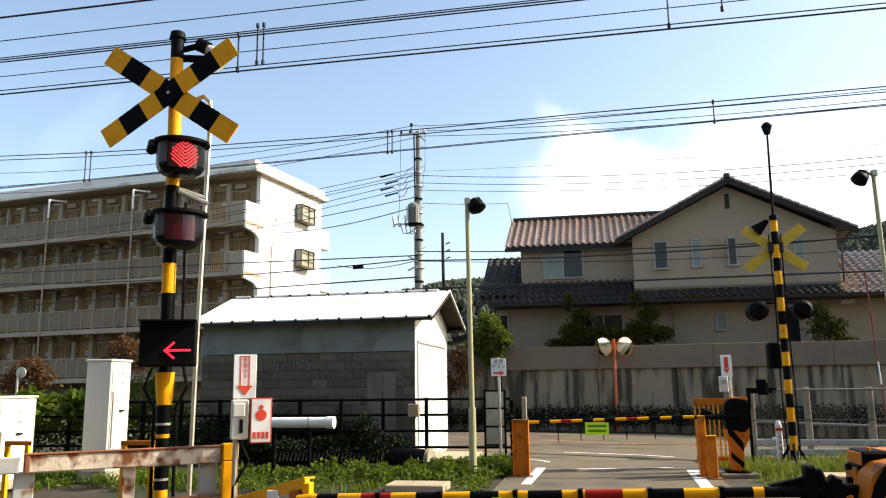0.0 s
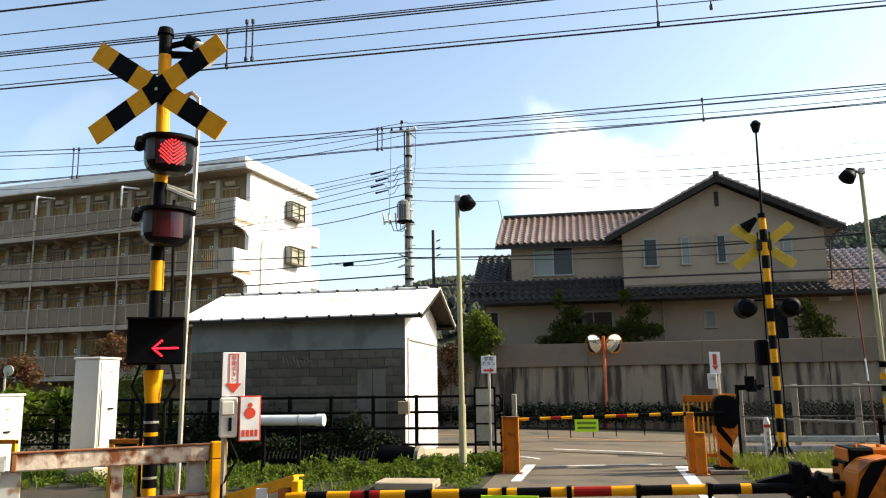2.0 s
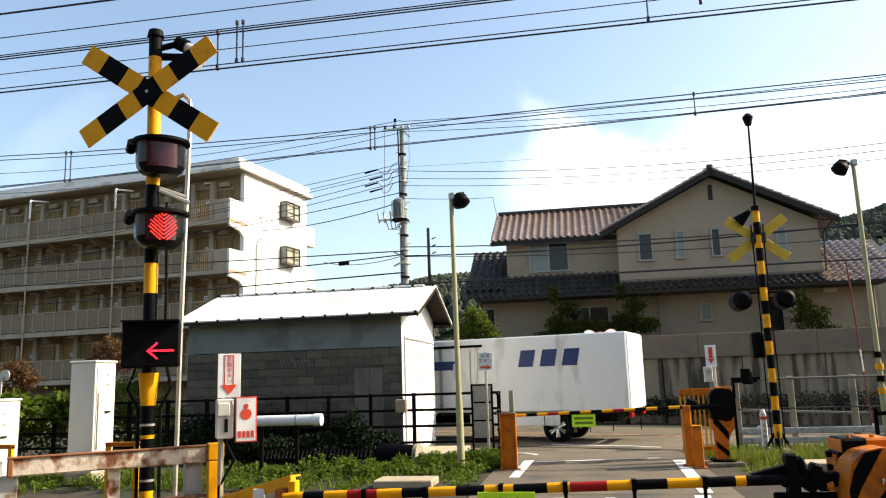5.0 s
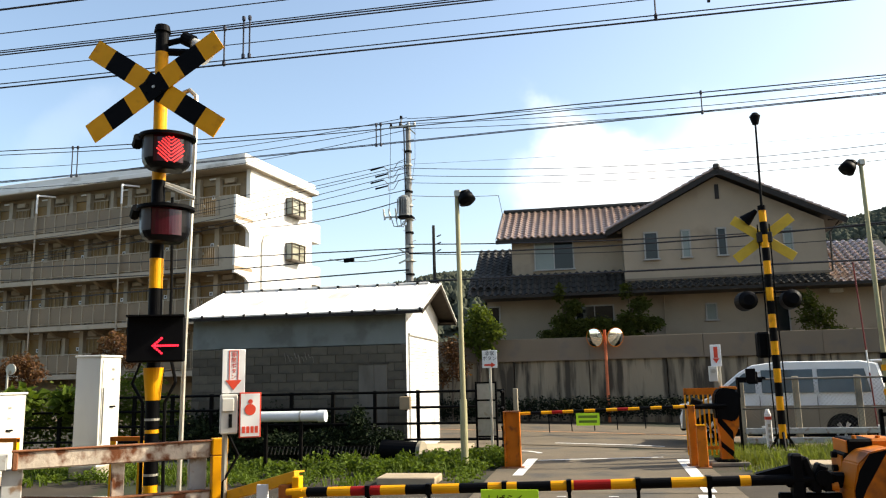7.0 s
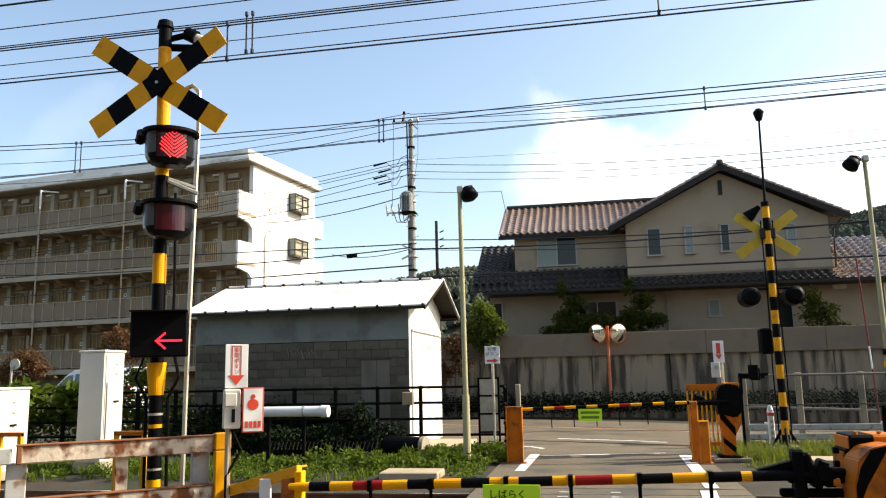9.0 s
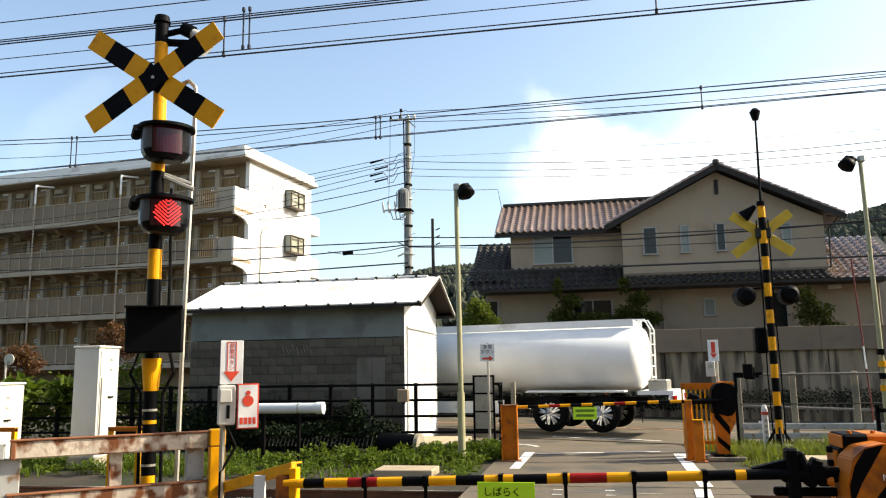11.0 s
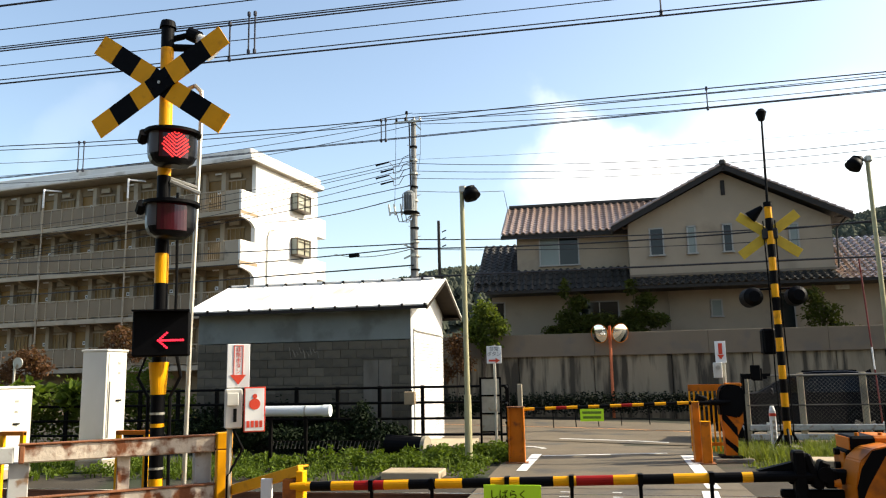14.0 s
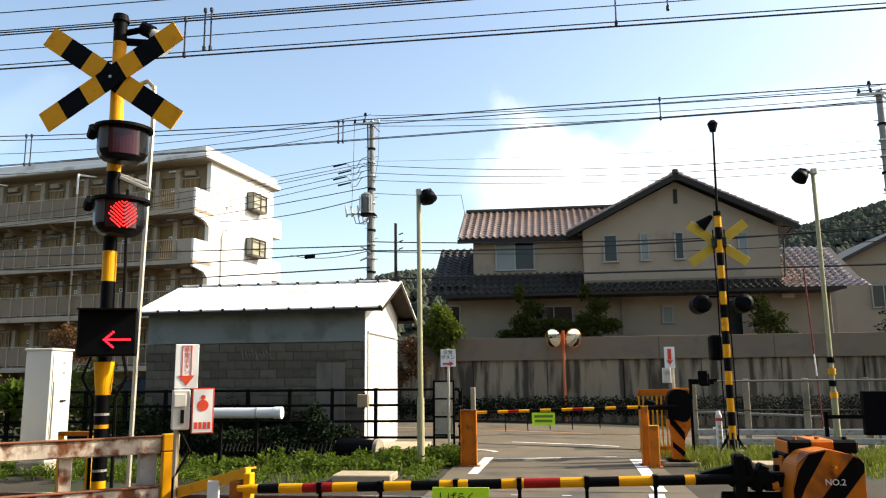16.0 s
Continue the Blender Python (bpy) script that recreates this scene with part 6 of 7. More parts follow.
BARK = mat("bark", (0.10, 0.075, 0.055), 0.9, vary=0.3, scale=8, bump=0.8, bscale=30)


def raw(name, verts, faces, material):
    me = bpy.data.meshes.new(name)
    me.from_pydata(verts, [], faces)
    me.materials.append(material)
    return new(name, me)


def blades(name, area, count, h0, h1, material, label, seed, skip=None, lean=0.5, w=0.012):
    """Grass and weeds: bent blades in tufts."""
    rng = random.Random(seed)
    x0, x1, y0, y1 = area
    verts, faces = [], []
    while count > 0:
        tx, ty = rng.uniform(x0, x1), rng.uniform(y0, y1)
        thick = 0.5 + 0.5 * noise.noise((tx * 0.9, ty * 0.9, seed))
        if (skip and skip(tx, ty)) or rng.random() > thick * 1.5:
            count -= 0.3
            continue
        hh = rng.uniform(h0, h1) * (0.5 + thick)
        for _ in range(rng.randint(4, 9)):
            x, y, a = tx + rng.gauss(0, 0.06), ty + rng.gauss(0, 0.06), rng.uniform(0, math.tau)
            h = hh * rng.uniform(0.5, 1.1)
            b = rng.uniform(0.1, lean) * h
            dx, dy = math.cos(a) * b, math.sin(a) * b
            sx, sy = -math.sin(a) * w, math.cos(a) * w
            z = ground_z(x, y) - 0.03
            k = len(verts)
            verts += [(x - sx, y - sy, z), (x + sx, y + sy, z), (x + dx * 0.4 - sx, y + dy * 0.4 - sy, z + h * 0.65), (x + dx * 0.4 + sx, y + dy * 0.4 + sy, z + h * 0.65), (x + dx, y + dy, z + h)]
            faces += [(k, k + 1, k + 3, k + 2), (k + 2, k + 3, k + 4)]
            count -= 1
    return tagged(raw(name, verts, faces, material), label, "weeds", kind="stuff")


def leaf_cloud(blobs, count, size, seed, up=0.3):
    """Leaves scattered in the shells of a few blobs; each leaf is a folded kite."""
    rng = random.Random(seed)
    verts, faces = [], []
    wts = [(r[1][0] * r[1][1] * r[1][2]) ** 0.7 for r in blobs]
    for _ in range(count):
        c, r = rng.choices(blobs, wts)[0]
        d = Vector((rng.gauss(0, 1), rng.gauss(0, 1), rng.gauss(0, 1))).normalized()
        p = Vector(c) + Vector((d.x * r[0], d.y * r[1], d.z * r[2])) * (rng.random() ** 0.4) * (0.8 + 0.35 * noise.noise(d * 2.3 + Vector(c)))
        a = Vector((rng.gauss(0, 1), rng.gauss(0, 1), rng.gauss(0, 0.6) - up)).normalized() * size * rng.uniform(0.6, 1.3)
        s = a.cross(Vector((rng.gauss(0, 1), rng.gauss(0, 1), rng.gauss(0, 1)))).normalized() * a.length * 0.3
        nrm = a.cross(s).normalized() * a.length * 0.1
        k = len(verts)
        verts += [p[:], (p + a * 0.5 + s + nrm)[:], (p + a)[:], (p + a * 0.5 - s + nrm)[:]]
        faces += [(k, k + 1, k + 2), (k, k + 2, k + 3)]
    return verts, faces


def tree(name, x, y, z, h, blobs, count, size, material, label, category, seed, trunk=0.06):
    t = empty(name, x, y, z)
    tagged(t, label, category)
    rng = random.Random(seed)
    part("trunk", rod(B(), (0, 0, -0.2), (0.05, 0, h * 0.75), trunk, trunk * 0.4, seg=8), BARK, t)
    for i, (c, r) in enumerate(blobs):
        st = Vector((0.02, 0, h * rng.uniform(0.2, 0.5)))
        part("limb", tube(B(), [st, st.lerp(Vector(c), 0.6) + Vector((0, 0, 0.1)), c], trunk * 0.3, 5), BARK, t)
    v, f = leaf_cloud(blobs, count, size, seed)
    o = raw("crown", v, f, material)
    o.parent = t
    return t


def verge(x, y):
    return (-1.95 < x < 2.25) or (-3.6 < x < -2.3 and y < 13.1) or (-6.8 < x < -4.2 and 14.5 < y < 15.4) or (y > 17 and x < -3.9) or (-9.5 < x < -8.6 and 12.6 < y < 13.5)


def weed_patch(name, area, clumps, height, leaves, size, material, label, seed, skip=None):
    """Broad-leaved weeds in clumps of uneven height."""
    rng = random.Random(seed)
    x0, x1, y0, y1 = area
    blobs = []
    while len(blobs) < clumps:
        x, y = rng.uniform(x0, x1), rng.uniform(y0, y1)
        if skip and skip(x, y):
            continue
        patch = noise.noise((x * 0.8, y * 1.1, seed + 0.5))
        if patch < rng.uniform(-0.35, 0.1):
            continue
        h = height * rng.uniform(0.3, 1.0) * (0.6 + 0.6 * abs(noise.noise((x, y, seed))))
        blobs.append(((x, y, ground_z(x, y) + h * 0.45), (rng.uniform(0.12, 0.3), rng.uniform(0.12, 0.3), h * 0.6)))
    v, f = leaf_cloud(blobs, leaves, size, seed, -0.3)
    return tagged(raw(name, v, f, material), label, "weeds", kind="stuff")


weed_patch("weeds", (-13, -1.95, 11.95, 14.7), 210, 0.27, 7400, 0.07, GRASS, "green broad-leaved weeds beside the railway", 1, verge)
weed_patch("tall_weeds", (-6.6, -2.5, 12.9, 14.9), 70, 0.5, 4200, 0.085, GRASS, "taller green weeds before the shed", 2, verge)
blades("grass_tufts", (-13, -1.95, 11.95, 14.9), 3000, 0.10, 0.26, GRASS, "thin grass between the weeds", 12, verge)
blades("dry_grass", (2.3, 11, 14.7, 18.2), 22000, 0.10, 0.3, GRASSDRY, "pale grass round the signal post", 3, None, 0.8, 0.006)
blades("grass", (2.5, 11, 13.2, 15.5), 3500, 0.06, 0.2, GRASSDRY, "short grass beside the track", 4, lambda x, y: (x - 2.5) ** 2 + (y - 14.9) ** 2 < 0.25 or (3.4 < x < 4.1 and y < 14.7))
blades("near_weeds", (1.9, 4.5, 5.5, 6.3), 500, 0.1, 0.25, GRASS, "short grass beside the near track", 5)
v, f = leaf_cloud([((-2.5 + 0.25 * i, 14.6 + 0.3 * (i % 3), 0.16), (0.35, 0.4, 0.22)) for i in range(4)] + [((-3.0, 14.9, 0.12), (0.5, 0.5, 0.2)), ((-2.2, 13.9, 0.1), (0.45, 0.3, 0.16))], 3600, 0.075, 7)
tagged(raw("low_shrub", v, f, GRASS), "bright green low shrubs at the crossing's edge", "shrub", kind="stuff")
# dark leaf mass also stands in for the shadow along the shed's foot
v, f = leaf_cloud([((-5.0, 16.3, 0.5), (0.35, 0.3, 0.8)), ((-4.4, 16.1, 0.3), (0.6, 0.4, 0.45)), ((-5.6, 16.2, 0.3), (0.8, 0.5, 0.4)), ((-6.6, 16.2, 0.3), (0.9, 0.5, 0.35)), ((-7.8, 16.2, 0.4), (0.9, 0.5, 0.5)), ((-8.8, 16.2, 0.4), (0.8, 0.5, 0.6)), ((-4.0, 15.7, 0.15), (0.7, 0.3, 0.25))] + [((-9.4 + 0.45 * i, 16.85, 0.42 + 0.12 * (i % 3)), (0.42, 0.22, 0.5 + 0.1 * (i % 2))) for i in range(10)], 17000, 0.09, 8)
tagged(raw("creeper", v, f, LEAFDARK), "creeper and brambles on the fence by the shed, coloured dark for the shadow there", "creeper", kind="stuff")
v, f = leaf_cloud([((-12.6, 17.2, 0.9), (1.2, 0.7, 1.0)), ((-11.2, 17.2, 1.0), (0.9, 0.7, 1.15)), ((-13.9, 17.0, 0.8), (1.0, 0.7, 0.9)), ((-10.2, 17.4, 0.7), (0.8, 0.6, 0.9)), ((-10.6, 17.3, 1.8), (0.45, 0.4, 0.6)), ((-15.2, 17.0, 0.9), (1.2, 0.7, 1.0)), ((-9.6, 17.0, 0.4), (1.0, 0.4, 0.6))], 9000, 0.12, 9)
tagged(raw("bush", v, f, LEAF), "dense green bushes behind the fence", "bush", kind="stuff")
v, f = leaf_cloud([((-13.4, 16.4, 1.35), (0.7, 0.4, 0.3)), ((-12.2, 16.5, 1.3), (0.3, 0.3, 0.35))], 260, 0.34, 10, -0.2)
tagged(raw("broadleaf_plant", v, f, GRASS), "large-leaved pale green plants over the bushes", "plant", kind="stuff")
tree("street_tree", -4.25, 29.9, 0.0, 4.2, [((0.1, 0, 3.9), (0.75, 0.6, 0.7)), ((-0.3, 0, 3.2), (0.6, 0.5, 0.6)), ((0.6, -0.1, 3.4), (0.6, 0.5, 0.55)), ((0.2, 0, 2.7), (0.5, 0.5, 0.5))], 2600, 0.16, LEAF, "small leafy green tree beside the house", "tree", 21)
tree("russet_tree", -5.25, 29.4, 0.0, 3.0, [((0.0, 0, 2.7), (0.6, 0.5, 0.7)), ((0.3, 0, 2.0), (0.5, 0.5, 0.6)), ((-0.35, 0, 1.7), (0.4, 0.4, 0.5))], 1200, 0.14, LEAFBROWN, "thin small tree with russet leaves", "tree", 22, 0.05)
for i, (x, y, h, sd) in enumerate(((-20.3, 30.5, 3.9, 23), (-24.8, 30.2, 3.0, 24))):
    tree("russet_tree", x, y, 0.1, h, [((0, 0, h * 0.85), (1.1, 0.7, 0.7)), ((0.7, 0, h * 0.7), (0.8, 0.6, 0.6)), ((-0.8, 0, h * 0.65), (0.8, 0.6, 0.7))], 1500, 0.17, LEAFBROWN, "thin small tree with russet leaves", "tree", sd, 0.07)
for i, (x, sc, sd) in enumerate(((-0.95, 1.0, 31), (1.75, 1.0, 32))):
    tree("garden_pine", x, 32.2, 2.1, 3.2 * sc, [((0, 0, 1.7), (0.7, 0.4, 0.5)), ((-0.3, 0, 1.1), (1.0, 0.5, 0.45)), ((0.35, 0, 2.3), (0.5, 0.35, 0.4)), ((-0.15, 0, 2.9), (0.3, 0.25, 0.45)), ((0.7, 0, 1.5), (0.7, 0.4, 0.4)), ((0.1, 0, 0.6), (1.1, 0.5, 0.5))], 5200, 0.15, PINE, "cloud-pruned garden tree behind the parapet", "tree", sd, 0.07)
tree("garden_shrub", 0.4, 32.2, 2.1, 1.6, [((0, 0, 1.2), (1.1, 0.5, 0.9)), ((-0.6, 0, 1.0), (0.8, 0.4, 0.7)), ((0.9, 0, 1.1), (0.8, 0.4, 0.7))], 5000, 0.15, PINE, "dark garden shrub behind the parapet", "shrub", 33)
tree("garden_shrub", 8.75, 32.1, 2.1, 2.6, [((0, 0, 1.5), (0.95, 0.5, 0.75)), ((-0.3, 0, 2.2), (0.5, 0.4, 0.5)), ((0.6, 0, 0.9), (0.7, 0.5, 0.4))], 1900, 0.14, PINE, "round garden tree behind the parapet", "tree", 34)
tree("garden_shrub", 13.7, 32.0, 2.0, 3.4, [((0, 0, 1.4), (1.0, 0.6, 1.3)), ((0.6, 0, 2.4), (0.8, 0.6, 0.9)), ((1.4, 0, 1.6), (0.9, 0.6, 1.2))], 2600, 0.15, LEAFDARK, "dense dark garden tree beside the house", "tree", 35)
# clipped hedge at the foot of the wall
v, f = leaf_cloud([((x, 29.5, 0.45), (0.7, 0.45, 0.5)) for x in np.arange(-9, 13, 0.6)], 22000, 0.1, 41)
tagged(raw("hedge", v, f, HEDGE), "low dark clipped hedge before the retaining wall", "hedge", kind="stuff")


def hills():
    """Wooded hills: a rounded ridge covered in many small crowns."""
    rng = random.Random(6)
    def crest(x):
        return 51 - 8 * smooth_step(0, 90, x) + 0.1 * x + 8 * noise.noise((x * 0.008, 3.1, 0)) + 4 * noise.noise((x * 0.03, 1.7, 0)) + 14 * smooth_step(60, 170, x)
    bm = B()
    xs, ts = list(np.arange(-420, 421, 12.0)), np.linspace(0, 1, 12)
    rows = [[bm.verts.new((x, 230 + 110 * t, crest(x) * math.sin(t * math.pi / 2))) for x in xs] for t in ts]
    for a, b in zip(rows, rows[1:]):
        for i in range(len(xs) - 1):
            bm.faces.new((a[i], a[i + 1], b[i + 1], b[i]))
    structure(part("hill", bm, LEAFHILL, smooth=True), "distant wooded hill", "hill")
    verts, faces = [], []
    for _ in range(17000):
        x, t = rng.uniform(-230, 260), rng.random() ** 0.4
        c = Vector((x, 230 + 110 * t - 2, crest(x) * math.sin(t * math.pi / 2)))
        r = rng.uniform(0.8, 2.3)
        k = len(verts)
        ring = [(math.cos(a) * r * rng.uniform(0.7, 1.2), math.sin(a) * r) for a in np.linspace(0, math.tau, 6, endpoint=False)]
        for (u, w) in ring:
            verts.append((c.x + u, c.y + w, c.z + rng.uniform(-0.3, 0.5) * r))
        for (u, w) in ring:
            verts.append((c.x + u * 0.6, c.y + w * 0.6, c.z + r * rng.uniform(0.7, 1.2)))
        verts.append((c.x, c.y, c.z + r * rng.uniform(1.2, 1.7)))
        for j in range(6):
            q = (j + 1) % 6
            faces += [(k + j, k + q, k + 6 + q, k + 6 + j), (k + 6 + j, k + 6 + q, k + 12)]
    tagged(raw("hill_woods", verts, faces, LEAFHILL), "many tree crowns on the distant hill", "woods", kind="stuff")


hills()


def neighbour_house():
    h = empty("neighbour_house", 19.5, 44)
    tagged(h, "grey house with a tiled gable roof behind the trees", "house")
    part("wall", prism(B(), [(-4, 0), (4, 0), (4, 7.2), (0, 9.2), (-4, 7.2)], 0, 8, "y"), STUCCO, h)
    for s in (-1, 1):
        part("roof", bx((s * 2.15, 3.8, 8.3), (4.95, 9.4, 0.18), Matrix.Rotation(s * math.atan2(2.0, 4.0), 3, "Y")), TILEDARK, h)
    window(h, -1.5, -0.01, 5.6, 1.2, 1.2, 2, GLASSDARK)
    b = empty("low_building", -25, 62)
    tagged(b, "low pale building with a flat roof behind the street", "building")
    part("wall", bx((0, 0, 3.2), (10, 8, 6.4)), APTGREY, b)
    part("roof", bx((0, 0, 6.5), (10.6, 8.6, 0.3)), APTWHITE, b)
    c = empty("roadside_mirror", -20.9, 24.9)
    tagged(c, "round grey traffic mirror on a thin post beyond the bushes", "traffic mirror")
    part("post", rod(B(), (0, 0, 0), (0, 0, 2.4), 0.04, seg=8), STEEL, c)
    part("mirror", rod(B(), (0.12, -0.02, 2.3), (0.12, 0.03, 2.3), 0.2, seg=20), STEEL, c)


neighbour_house()


def blocks_behind():
    """Plain unseen blocks this side of the railway close the place behind the viewer."""
    w = empty("sky_blocker_south", 0, -10)
    structure(w, "unseen plain grey blocks behind the approach road, added to cut sky light", "wall")
    # added to cut the sky light that falls on the fronts across the railway
    for i, (x, h) in enumerate(((-34, 9), (-21, 8), (-8.5, 9.5), (6, 8.5), (19, 9), (32, 8))):
        part("house_front", bx((x, -4, h / 2), (12.4, 8, h)), PARAPET, w)


blocks_behind()


# ---- vehicles on the street ----
def paint(name, color, rough=0.25, metal=0.0):
    return mat(name, color, rough, metal, vary=0.03, scale=2, coat=0.25, spec=0.3)


CARWHITE, CARBLACK, CARBEIGE = paint("car_white", (0.72, 0.72, 0.70)), mat("car_black", (0.003, 0.003, 0.005), 0.35, vary=0.03, scale=2, coat=0.04, spec=0.08), paint("car_beige", (0.22, 0.19, 0.145), 0.35, 0.3)
CARGLASS = mat("car_glass", (0.005, 0.006, 0.007), 0.04, vary=0.1, spec=0.18)
TINTED = mat("car_glass_pale", (0.08, 0.10, 0.105), 0.05, vary=0.1)
TAILRED = mat("tail_lamp_red", (0.35, 0.01, 0.01), 0.2, vary=0.05)
LAMPCLEAR = mat("head_lamp", (0.6, 0.62, 0.62), 0.1, 0.3, vary=0.05)
RIM = mat("alloy_rim", (0.5, 0.5, 0.5), 0.3, 0.8, vary=0.05)
TANK = mat("tank_silver", (0.74, 0.74, 0.72), 0.4, 0.0, vary=0.06, scale=2)
BOXWHITE = mat("box_body_white", (0.72, 0.72, 0.70), 0.4, vary=0.04, scale=1, stain=(0.5, 0.48, 0.44), stain_amt=0.1, stretch=(1, 1, 0.3))
LOGOBLUE = mat("livery_blue", (0.02, 0.04, 0.13), 0.4, vary=0.05)
WHEELS = {}


def wheel(car, x, y, r, w, spokes=5):
    e = empty("wheel", x, y, r)
    e.parent = car
    bm = B()
    prof = [(-w / 2, r * 0.62), (-w / 2, r * 0.93), (-w * 0.36, r), (w * 0.36, r), (w / 2, r * 0.93), (w / 2, r * 0.62)]
    rings = [[bm.verts.new((q * math.cos(a), p, q * math.sin(a))) for a in np.linspace(0, math.tau, 28, endpoint=False)] for p, q in prof]
    for a, b in zip(rings, rings[1:]):
        for k in range(28):
            bm.faces.new((a[k], a[(k + 1) % 28], b[(k + 1) % 28], b[k]))
    part("tyre", bm, RUBBER, e, smooth=True)
    bm = B()
    rod(bm, (0, -w * 0.32, 0), (0, w * 0.32, 0), r * 0.16, seg=12)
    for k in range(spokes * 2):
        t = (k // 2) * math.tau / spokes + (0.14 if k % 2 else -0.14)
        for s in (-1, 1):
            rod(bm, (0.1 * r * math.cos(t), s * w * 0.3, 0.1 * r * math.sin(t)), (0.62 * r * math.cos(t), s * w * 0.36, 0.62 * r * math.sin(t)), 0.022 + r * 0.02, seg=5)
    part("rim", bm, RIM, e)
    part("brake_disc", rod(B(), (0, -w * 0.2, 0), (0, w * 0.2, 0), r * 0.64, seg=24), DARKSTEEL, e)
    WHEELS.setdefault(car, []).append((e, x, y, r))
    return e


def shell(bm, side, half, levels):
    """A car body lofted from its side outline; half(z) gives the half width at a height."""
    loops = []
    for s in (-1, -0.93, 0.93, 1):
        k = 1 if abs(s) < 0.95 else 0.0
        loop = []
        cx, cz = sum(p[0] for p in side) / len(side), sum(p[1] for p in side) / len(side)
        for x, z in side:
            q = 1.0 if k else 0.975
            loop.append(bm.verts.new((cx + (x - cx) * q, s * half(z), cz + (z - cz) * q)))
        loops.append(loop)
    n = len(side)
    for a, b in zip(loops, loops[1:]):
        for i in range(n):
            j = (i + 1) % n
            bm.faces.new((a[i], a[j], b[j], b[i]))
    bm.faces.new(loops[0][::-1])
    bm.faces.new(loops[-1])
    return bm


def flank(name, poly, half, material, parent, label="", out=0.012):
    """A thin panel on each flank of the body, one part a side."""
    for s in (-1, 1):
        bm = B()
        a = [bm.verts.new((x, s * (half(z) + out), z)) for x, z in poly]
        b = [bm.verts.new((x, s * (half(z) - 0.03), z)) for x, z in poly]
        bm.faces.new(a)
        bm.faces.new(b[::-1])
        for i in range(len(poly)):
            j = (i + 1) % len(poly)
            bm.faces.new((a[i], a[j], b[j], b[i]))
        part(name, bm, material, parent, label)


def car(name, label, body_m, side, hw, tuck, belt, windows, wheels, tyre, glass=None, lower=None, extras=None, front_x=0.0, screen=None, rear=None):
    """Front at x = 0, driving towards -x; origin on the road."""
    c = empty(name, 0, 0)
    tagged(c, label, "car" if name != "van" else "van")
    top = max(z for _, z in side)
    def half(z):
        return hw if z < belt else hw - tuck * (z - belt) / (top - belt)
    part("body", shell(B(), side, half, None), body_m, c)
    for w in windows:
        flank("side_window", w, half, glass or CARGLASS, c, "dark side window")
    if screen:
        (xa, za), (xb, zb) = screen
        bm = B()
        vs = [bm.verts.new(p) for p in ((xa - 0.02, -half(za) * 0.9, za), (xa - 0.02, half(za) * 0.9, za), (xb - 0.02, half(zb) * 0.88, zb), (xb - 0.02, -half(zb) * 0.88, zb))]
        bm.faces.new(vs)
        bmesh.ops.solidify(bm, geom=bm.faces[:], thickness=0.02)
        part("windscreen", bm, CARGLASS, c, "dark windscreen")
    if rear:
        (xa, za), (xb, zb) = rear
        bm = B()
        bm.faces.new([bm.verts.new(p) for p in ((xa + 0.015, -half(za) * 0.86, za), (xa + 0.015, half(za) * 0.86, za), (xb + 0.015, half(zb) * 0.84, zb), (xb + 0.015, -half(zb) * 0.84, zb))])
        bmesh.ops.solidify(bm, geom=bm.faces[:], thickness=0.02)
        part("rear_window", bm, CARGLASS, c)
    if lower:
        flank("lower_panel", lower, half, CARBEIGE, c, "beige lower body", 0.014)
    for x in wheels:
        flank("wheel_arch", [(x + (tyre + 0.06) * math.cos(a), tyre + (tyre + 0.06) * math.sin(a)) for a in np.linspace(-0.5, math.pi + 0.5, 14)], half, RUBBER, c, "dark wheel arch", 0.016)
        for s in (-1, 1):
            wheel(c, x, s * (hw - 0.07), tyre, 0.2)
    L = max(x for x, _ in side)
    for s in (-1, 1):
        part("head_lamp", bx((0.14, s * (hw - 0.2), belt - 0.24), (0.26, 0.36, 0.14), bevel=0.03), LAMPCLEAR, c)
        part("tail_lamp", bx((L - 0.06, s * (hw - 0.09), belt - 0.02), (0.1, 0.2, 0.4), bevel=0.02), TAILRED, c)
        part("door_mirror", bx((windows[0][0][0] + 0.1, s * (hw + 0.1), belt + 0.06), (0.1, 0.2, 0.16), bevel=0.03), body_m, c)
    for x in (extras or ()):
        flank("door_seam", [(x, 0.32), (x + 0.012, 0.32), (x + 0.012, belt), (x, belt)], half, RUBBER, c, "", 0.014)
    flank("door_handle", [(L * 0.45, belt - 0.12), (L * 0.45 + 0.16, belt - 0.12), (L * 0.45 + 0.16, belt - 0.08), (L * 0.45, belt - 0.08)], half, body_m, c, "", 0.03)
    part("underbody", bx((L / 2, 0, 0.26), (L - 0.5, 2 * hw - 0.25, 0.2)), RUBBER, c)
    part("front_bumper", bx((0.06, 0, 0.4), (0.14, 2 * hw - 0.16, 0.24), bevel=0.04), RUBBER, c)
    return c


